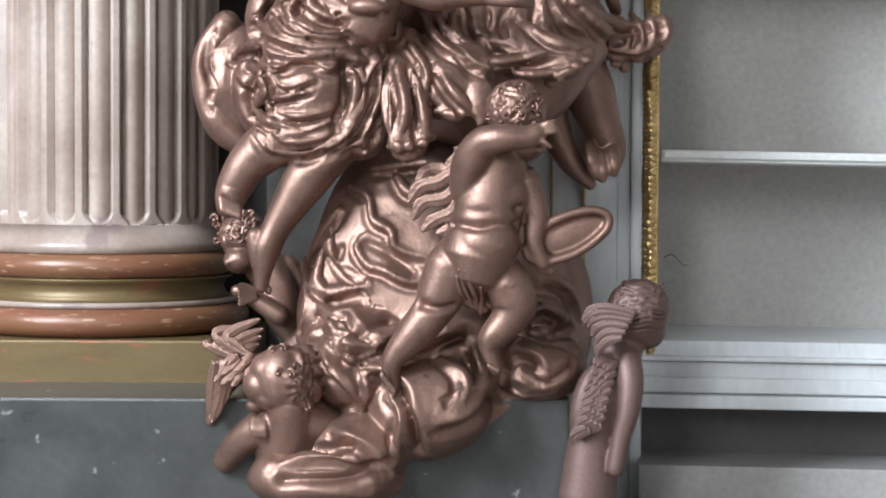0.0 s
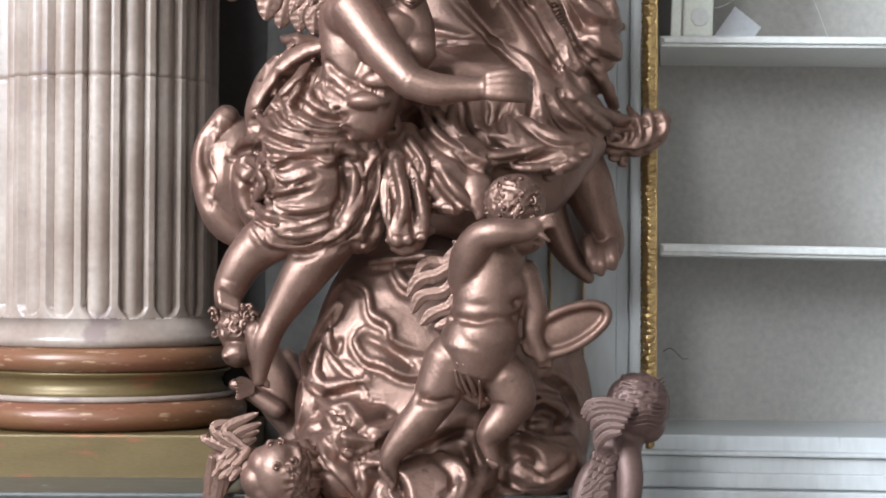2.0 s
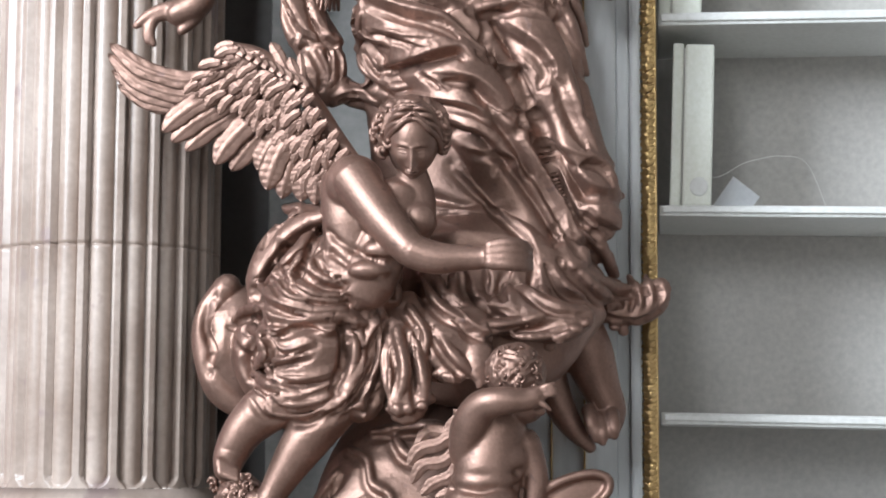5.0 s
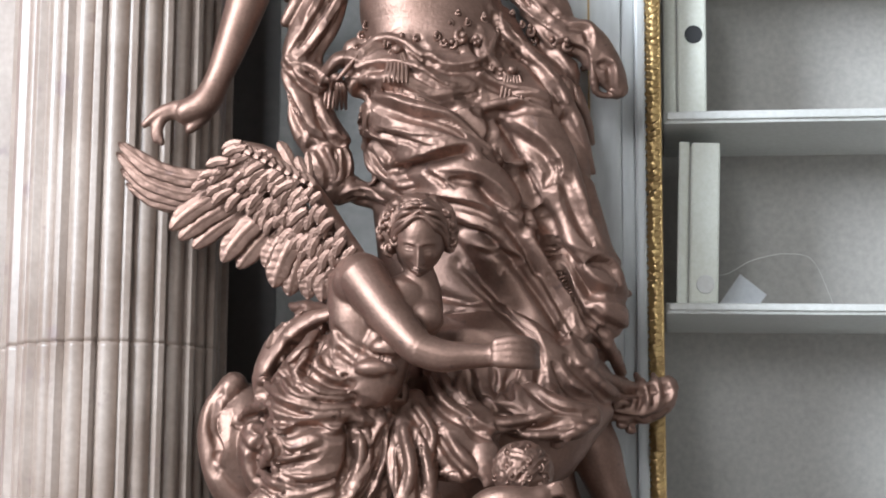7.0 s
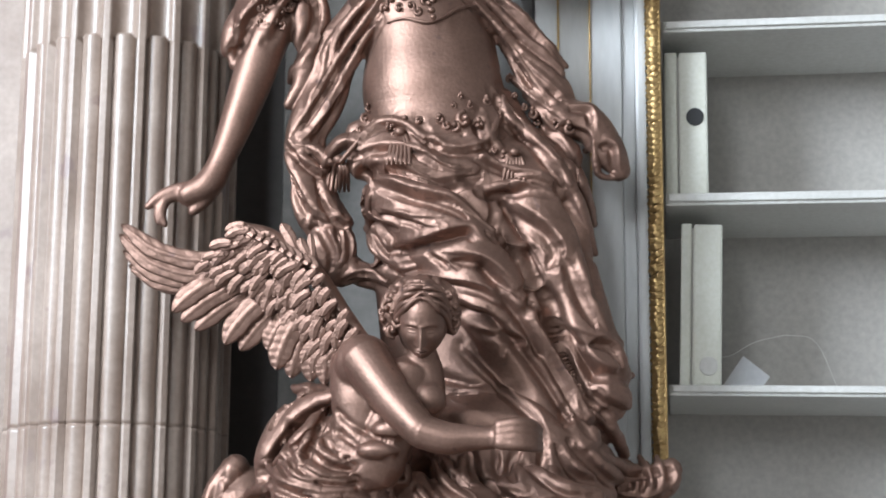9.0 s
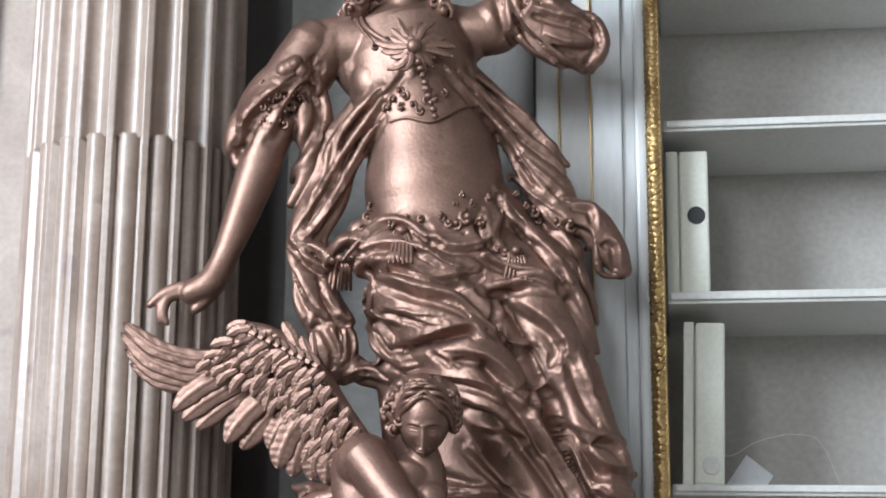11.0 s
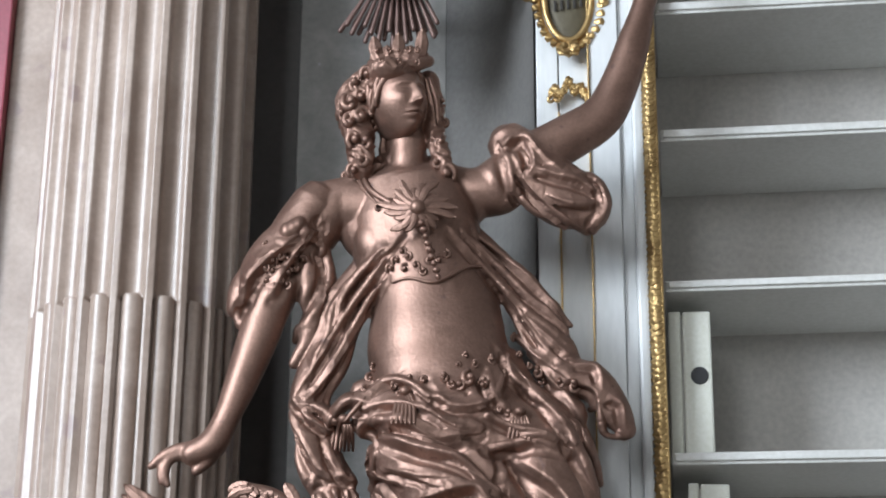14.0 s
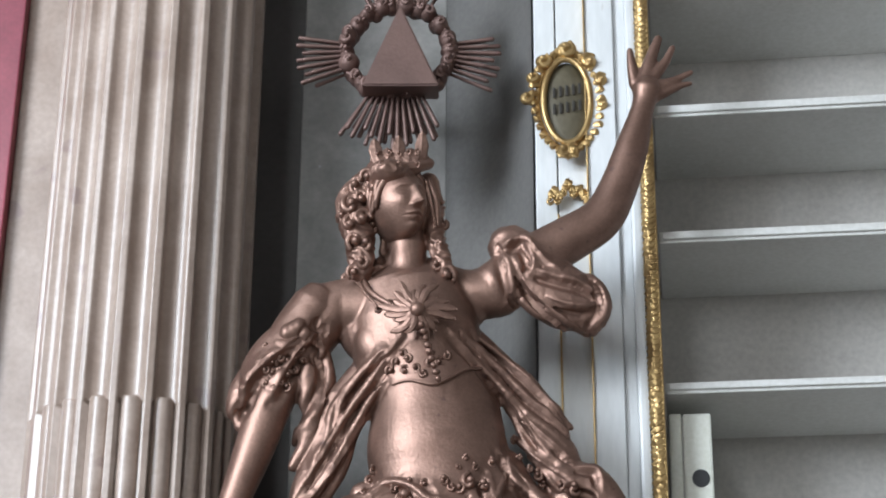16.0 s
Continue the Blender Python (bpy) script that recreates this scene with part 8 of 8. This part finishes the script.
feather(fine, ((0.35, 3.904, 1.256), (0.338, 3.899, 1.252), (0.326, 3.895, 1.241)), 0.0087)
feather(fine, ((0.32, 3.903, 1.251), (0.308, 3.899, 1.247), (0.298, 3.895, 1.237)), 0.0087)
feather(fine, ((0.329, 3.902, 1.247), (0.317, 3.899, 1.243), (0.299, 3.895, 1.233)), 0.0087)
feather(fine, ((0.337, 3.902, 1.243), (0.325, 3.898, 1.239), (0.311, 3.895, 1.228)), 0.0087)
feather(fine, ((0.345, 3.901, 1.238), (0.333, 3.898, 1.234), (0.323, 3.895, 1.224)), 0.0087)
feather(fine, ((0.315, 3.901, 1.234), (0.303, 3.898, 1.23), (0.29, 3.895, 1.219)), 0.0087)
feather(fine, ((0.324, 3.9, 1.23), (0.312, 3.897, 1.226), (0.301, 3.895, 1.215)), 0.0087)
feather(fine, ((0.332, 3.899, 1.226), (0.32, 3.897, 1.221), (0.31, 3.895, 1.211)), 0.0087)
feather(fine, ((0.34, 3.899, 1.221), (0.329, 3.897, 1.217), (0.312, 3.895, 1.206)), 0.0087)
feather(fine, ((0.311, 3.898, 1.217), (0.298, 3.897, 1.213), (0.282, 3.895, 1.202)), 0.0087)
feather(fine, ((0.319, 3.898, 1.213), (0.307, 3.896, 1.208), (0.296, 3.895, 1.198)), 0.0087)
feather(fine, ((0.328, 3.897, 1.208), (0.316, 3.896, 1.204), (0.305, 3.895, 1.193)), 0.0087)
feather(fine, ((0.335, 3.896, 1.204), (0.324, 3.896, 1.2), (0.312, 3.895, 1.189)), 0.0087)
feather(fine, ((0.306, 3.896, 1.2), (0.294, 3.895, 1.195), (0.278, 3.895, 1.185)), 0.0087)
feather(fine, ((0.314, 3.895, 1.196), (0.302, 3.895, 1.191), (0.288, 3.895, 1.18)), 0.0087)
feather(fine, ((0.323, 3.895, 1.191), (0.311, 3.895, 1.187), (0.298, 3.895, 1.177)), 0.0087)
feather(fine, ((0.33, 3.894, 1.187), (0.319, 3.894, 1.183), (0.305, 3.895, 1.172)), 0.0087)
feather(fine, ((0.301, 3.893, 1.183), (0.289, 3.894, 1.178), (0.274, 3.895, 1.168)), 0.0087)
feather(fine, ((0.309, 3.893, 1.178), (0.297, 3.894, 1.175), (0.283, 3.895, 1.164)), 0.0087)
feather(fine, ((0.318, 3.892, 1.175), (0.306, 3.894, 1.171), (0.295, 3.895, 1.159)), 0.0086)
feather(fine, ((0.326, 3.892, 1.171), (0.315, 3.893, 1.166), (0.298, 3.895, 1.155)), 0.0086)
feather(fine, ((0.296, 3.891, 1.167), (0.284, 3.893, 1.162), (0.271, 3.895, 1.151)), 0.0086)
feather(fine, ((0.304, 3.89, 1.162), (0.292, 3.893, 1.158), (0.28, 3.895, 1.146)), 0.0086)
feather(fine, ((0.313, 3.89, 1.158), (0.301, 3.892, 1.153), (0.291, 3.895, 1.142)), 0.0086)
feather(fine, ((0.321, 3.889, 1.154), (0.31, 3.892, 1.149), (0.292, 3.895, 1.137)), 0.0086)
feather(fine, ((0.291, 3.889, 1.15), (0.279, 3.892, 1.145), (0.266, 3.895, 1.133)), 0.0086)
feather(fine, ((0.299, 3.888, 1.145), (0.288, 3.891, 1.14), (0.275, 3.895, 1.129)), 0.0086)
feather(fine, ((0.308, 3.887, 1.141), (0.296, 3.891, 1.136), (0.282, 3.895, 1.124)), 0.0086)
feather(fine, ((0.316, 3.887, 1.137), (0.305, 3.891, 1.132), (0.287, 3.895, 1.121)), 0.0086)
feather(fine, ((0.286, 3.886, 1.132), (0.274, 3.891, 1.127), (0.257, 3.895, 1.116)), 0.0086)
feather(fine, ((0.294, 3.886, 1.128), (0.283, 3.89, 1.123), (0.266, 3.895, 1.112)), 0.0086)
# Dull bronze, with this cherub's shaded spot put into the darker colour.
statue("cherub_statue", soft, fine, folds, hair, BRONZE_DULL, "dull bronze-coloured carved cherub turned away beside the bookcase, its shade put into the colour", 0.0035, 2)

# cherub statue
soft, fine, folds, hair = ([], []), ([], []), [], []
ball(soft, (-0.402, 4.25, 1.482), 0.05, 0.052, 0.054)
ball(soft, (-0.407, 4.22, 1.435), 0.035, 0.032, 0.029)
ball(soft, (-0.429, 4.2, 1.431), 0.011, 0.01, 0.009)
hair.append(((-0.41, 4.25, 1.499), (0.061, 0.09, 0.047), 0.007, 55))
tube(soft, ((-0.369, 4.25, 1.435, 0.043), (-0.333, 4.25, 1.387, 0.047), (-0.321, 4.25, 1.334, 0.045), (-0.304, 4.25, 1.293, 0.033)))
tube(soft, ((-0.31, 4.25, 1.423, 0.024), (-0.286, 4.25, 1.387, 0.021), (-0.297, 4.25, 1.334, 0.019)))
tube(soft, ((-0.323, 4.2, 1.32, 0.021), (-0.358, 4.2, 1.343, 0.019), (-0.393, 4.2, 1.366, 0.016), (-0.411, 4.2, 1.372, 0.014)))
curl(fine, (-0.462, 4.243, 1.519), 0.0142, -1, 2.968)
curl(fine, (-0.458, 4.243, 1.505), 0.0127, -1, 2.991)
curl(fine, (-0.453, 4.243, 1.488), 0.0117, 1, 4.255)
curl(fine, (-0.46, 4.241, 1.476), 0.0119, -1, 0.53)
curl(fine, (-0.439, 4.247, 1.523), 0.0139, -1, 4.9)
curl(fine, (-0.42, 4.235, 1.529), 0.0122, -1, 4.876)
curl(fine, (-0.402, 4.23, 1.532), 0.0135, -1, 5.266)
curl(fine, (-0.385, 4.233, 1.53), 0.0140, -1, 4.287)
curl(fine, (-0.424, 4.214, 1.512), 0.0131, 1, 4.672)
curl(fine, (-0.406, 4.21, 1.516), 0.0133, -1, 2.651)
curl(fine, (-0.388, 4.209, 1.512), 0.0126, 1, 1.701)
curl(fine, (-0.429, 4.207, 1.493), 0.0108, 1, 3.606)
curl(fine, (-0.411, 4.202, 1.501), 0.0143, -1, 3.672)
curl(fine, (-0.392, 4.201, 1.498), 0.0121, 1, 0.543)
curl(fine, (-0.377, 4.215, 1.512), 0.0119, 1, 0.461)
curl(fine, (-0.405, 4.197, 1.483), 0.0145, 1, 3.758)
curl(fine, (-0.422, 4.202, 1.478), 0.0131, -1, 0.833)
curl(fine, (-0.388, 4.199, 1.481), 0.0141, -1, 2.11)
curl(fine, (-0.374, 4.208, 1.495), 0.0140, -1, 5.234)
curl(fine, (-0.381, 4.203, 1.466), 0.0151, 1, 0.99)
feather(fine, ((-0.368, 4.18, 1.374), (-0.391, 4.175, 1.382), (-0.407, 4.17, 1.386)), 0.0070)
feather(fine, ((-0.368, 4.18, 1.372), (-0.391, 4.175, 1.377), (-0.407, 4.17, 1.379)), 0.0070)
feather(fine, ((-0.368, 4.18, 1.369), (-0.391, 4.175, 1.372), (-0.407, 4.17, 1.372)), 0.0070)
feather(fine, ((-0.368, 4.18, 1.367), (-0.39, 4.175, 1.368), (-0.407, 4.17, 1.365)), 0.0070)
feather(fine, ((-0.368, 4.18, 1.365), (-0.39, 4.175, 1.363), (-0.407, 4.17, 1.358)), 0.0070)
feather(fine, ((-0.368, 4.18, 1.362), (-0.39, 4.175, 1.358), (-0.407, 4.17, 1.351)), 0.0070)
feather(fine, ((-0.368, 4.18, 1.36), (-0.39, 4.175, 1.354), (-0.407, 4.17, 1.344)), 0.0070)
tube(soft, ((-0.298, 4.25, 1.317, 0.035), (-0.274, 4.25, 1.269, 0.047), (-0.267, 4.25, 1.174, 0.059), (-0.268, 4.25, 1.126, 0.059)), 0.7)
statue("cherub_statue", soft, fine, folds, hair, BRONZE, "bronze-coloured carved small cherub crouching behind the angel", 0.0035, 2)


# ---- halo, cartouche and gilt ornament ----
halo = tagged(new("halo"), "reddish carved sunburst with triangle and cloud ring above the crown", "ornament")
tri = bmesh.new()
a, b, c = Vector((-0.223, 4.34, 3.691)), Vector((-0.035, 4.34, 3.692)), Vector((-0.132, 4.34, 3.916))
front = [tri.verts.new(q) for q in (a, b, c)]
rear = [tri.verts.new(q + Vector((0, 0.10, 0.012))) for q in (a, b, c)]
tri.faces.new(front), tri.faces.new(rear[::-1])
for i in range(3):
    tri.faces.new((front[i], front[(i + 1) % 3], rear[(i + 1) % 3], rear[i]))
bmesh.ops.bevel(tri, geom=list(tri.edges), offset=0.004, segments=2, affect="EDGES")
part("triangle", tri, BRONZE_DULL, halo)
mid = Vector((-0.138, 4.44, 3.833))
ringv = ([], [])
rng = random.Random(12)
for k in range(40):
    t = 2 * math.pi * k / 40
    q = mid + Vector((0.128 * math.cos(t), rng.uniform(-0.03, 0.01), 0.122 * math.sin(t)))
    ball(ringv, q, rng.uniform(0.016, 0.028), 0.03, rng.uniform(0.016, 0.026), rng.uniform(0, 90))
    curl(ringv, (q.x, q.y - 0.028, q.z), rng.uniform(0.014, 0.02), 1 if k % 2 else -1, t)
me = mesh_of("cloud_ring", ringv[0], ringv[1], BRONZE_DULL)
new("cloud_ring", me).parent = halo


def rays(a0, a1, n, r0, r1, squash):
    for k in range(n):
        t = radians(a0 + (a1 - a0) * k / (n - 1))
        far = r1 * (1 - 0.06 * (k % 3))
        v = ([], [])
        p = [mid + Vector((r * math.cos(t), 0.0 - 0.02 * (k % 2), r * math.sin(t) * squash)) for r in (r0, (r0 + far) / 2, far)]
        tube(v, [(*q, w) for q, w in zip(p, (0.0036, 0.005, 0.0062))], 1.2, 6)
        new("ray", mesh_of("ray", v[0], v[1], BRONZE_DULL)).parent = halo


rays(-122, -65, 24, 0.11, 0.262, 1.0)
rays(-24, 10, 15, 0.12, 0.25, 1.0)
rays(170, 204, 15, 0.12, 0.25, 1.0)
rays(60, 120, 18, 0.12, 0.25, 1.0)
part("stem", box(mid.x - 0.012, mid.x + 0.012, mid.y, 4.81, mid.z - 0.01, mid.z + 0.01, 0.002), BRONZE_DULL, halo)

cart = tagged(new("cartouche"), "oval gilt cartouche with dark lettered field on the pilaster", "cartouche")
CC = Vector((0.276, 4.4, 3.68))
RX, RZ = 0.056, 0.112
field = ([], [])
ball(field, CC + Vector((0, 0.012, 0)), RX, 0.016, RZ)
plate = new("field", mesh_of("field", field[0], field[1], PARCHMENT))
plate.parent = cart
rim = ([], [])
tube(rim, [(CC.x + RX * 1.02 * math.cos(t), CC.y - 0.004, CC.z + RZ * 1.02 * math.sin(t), 0.008) for t in np.linspace(0, 2 * math.pi, 33)], 1, 8)
tube(rim, [(CC.x + RX * 1.28 * math.cos(t), CC.y + 0.006, CC.z + RZ * 1.13 * math.sin(t), 0.007) for t in np.linspace(0, 2 * math.pi, 33)], 1, 8)
new("rim", mesh_of("rim", rim[0], rim[1], GOLD)).parent = cart
rng = random.Random(2)
for k in range(36):
    t = 2 * math.pi * k / 36
    q = (CC.x + RX * 1.3 * math.cos(t), CC.y - 0.004, CC.z + RZ * 1.15 * math.sin(t))
    d = (math.cos(t + 0.5), math.sin(t + 0.5))
    s = rng.uniform(0.016, 0.026)
    scroll = ([], [])
    feather(scroll, [q, (q[0] + d[0] * s * 0.6, q[1] - 0.006, q[2] + d[1] * s * 0.6), (q[0] + d[0] * s, q[1], q[2] + d[1] * s)], 0.008, 0.006)
    new("leaf", mesh_of("leaf", scroll[0], scroll[1], GOLD)).parent = cart
for x, z, r in ((-RX * 1.75, RZ * 0.05, 0.022), (RX * 1.5, RZ * 0.5, 0.022), (-0.01, -RZ * 1.22, 0.024), (0.012, -RZ * 1.22, 0.022), (-RX, RZ * 0.95, 0.026), (RX, RZ * 0.95, 0.026), (0, RZ * 1.25, 0.03), (-RX * 1.5, RZ * 0.55, 0.02), (RX * 1.55, -RZ * 0.1, 0.018)):
    scroll = ([], [])
    curl(scroll, (CC.x + x, CC.y - 0.012, CC.z + z), r, 1 if x > 0 else -1, 1.0)
    ball(scroll, (CC.x + x, CC.y - 0.004, CC.z + z), r * 0.75, 0.014, r * 0.75)
    new("scroll", mesh_of("scroll", scroll[0], scroll[1], GOLD)).parent = cart
scroll = ([], [])
for k in range(5):
    feather(scroll, [(CC.x + 0.004, CC.y - 0.01, CC.z - RZ * 1.2), (CC.x + 0.007 * (k - 2), CC.y - 0.012, CC.z - RZ * 1.32), (CC.x + 0.013 * (k - 2), CC.y - 0.006, CC.z - RZ * 1.42 + abs(k - 2) * 0.008)], 0.008, 0.006)
new("leaf_tip", mesh_of("leaf_tip", scroll[0], scroll[1], GOLD)).parent = cart
for row, zz in ((0, 0.18), (1, -0.22)):
    for k in range(5):
        w = 0.0055
        x0 = CC.x - RX * 0.62 + k * RX * 0.28
        bar = part("letter_bar", box(x0, x0 + w * 1.3, CC.y - 0.009, CC.y - 0.006, CC.z + RZ * zz - 0.014 + 0.003 * k, CC.z + RZ * zz + 0.014 + 0.003 * k, 0.001), INK, plate)

finial = ([], [])
FB = Vector((0.272, 4.42, 3.432))
for k in range(14):
    u = -0.042 + 0.0066 * k
    zz = 0.010 * math.sin(k * 1.3) + (0.022 * math.exp(-((k - 7) / 3.0) ** 2))
    curl(finial, (FB.x + u, FB.y - 0.008, FB.z - 0.012 + zz + 0.022 * k / 14), 0.0125, 1 if k % 2 else -1, k)
    feather(finial, [(FB.x + u, FB.y - 0.006, FB.z - 0.01 + zz), (FB.x + u + 0.003, FB.y - 0.012, FB.z + 0.006 + zz), (FB.x + u + 0.008, FB.y - 0.006, FB.z + 0.018 + zz)], 0.006, 0.005)
tagged(new("gilt_ornament", mesh_of("gilt_ornament", finial[0], finial[1], GOLD)), "small gilt scroll ornament crowning the pilaster panel", "ornament")
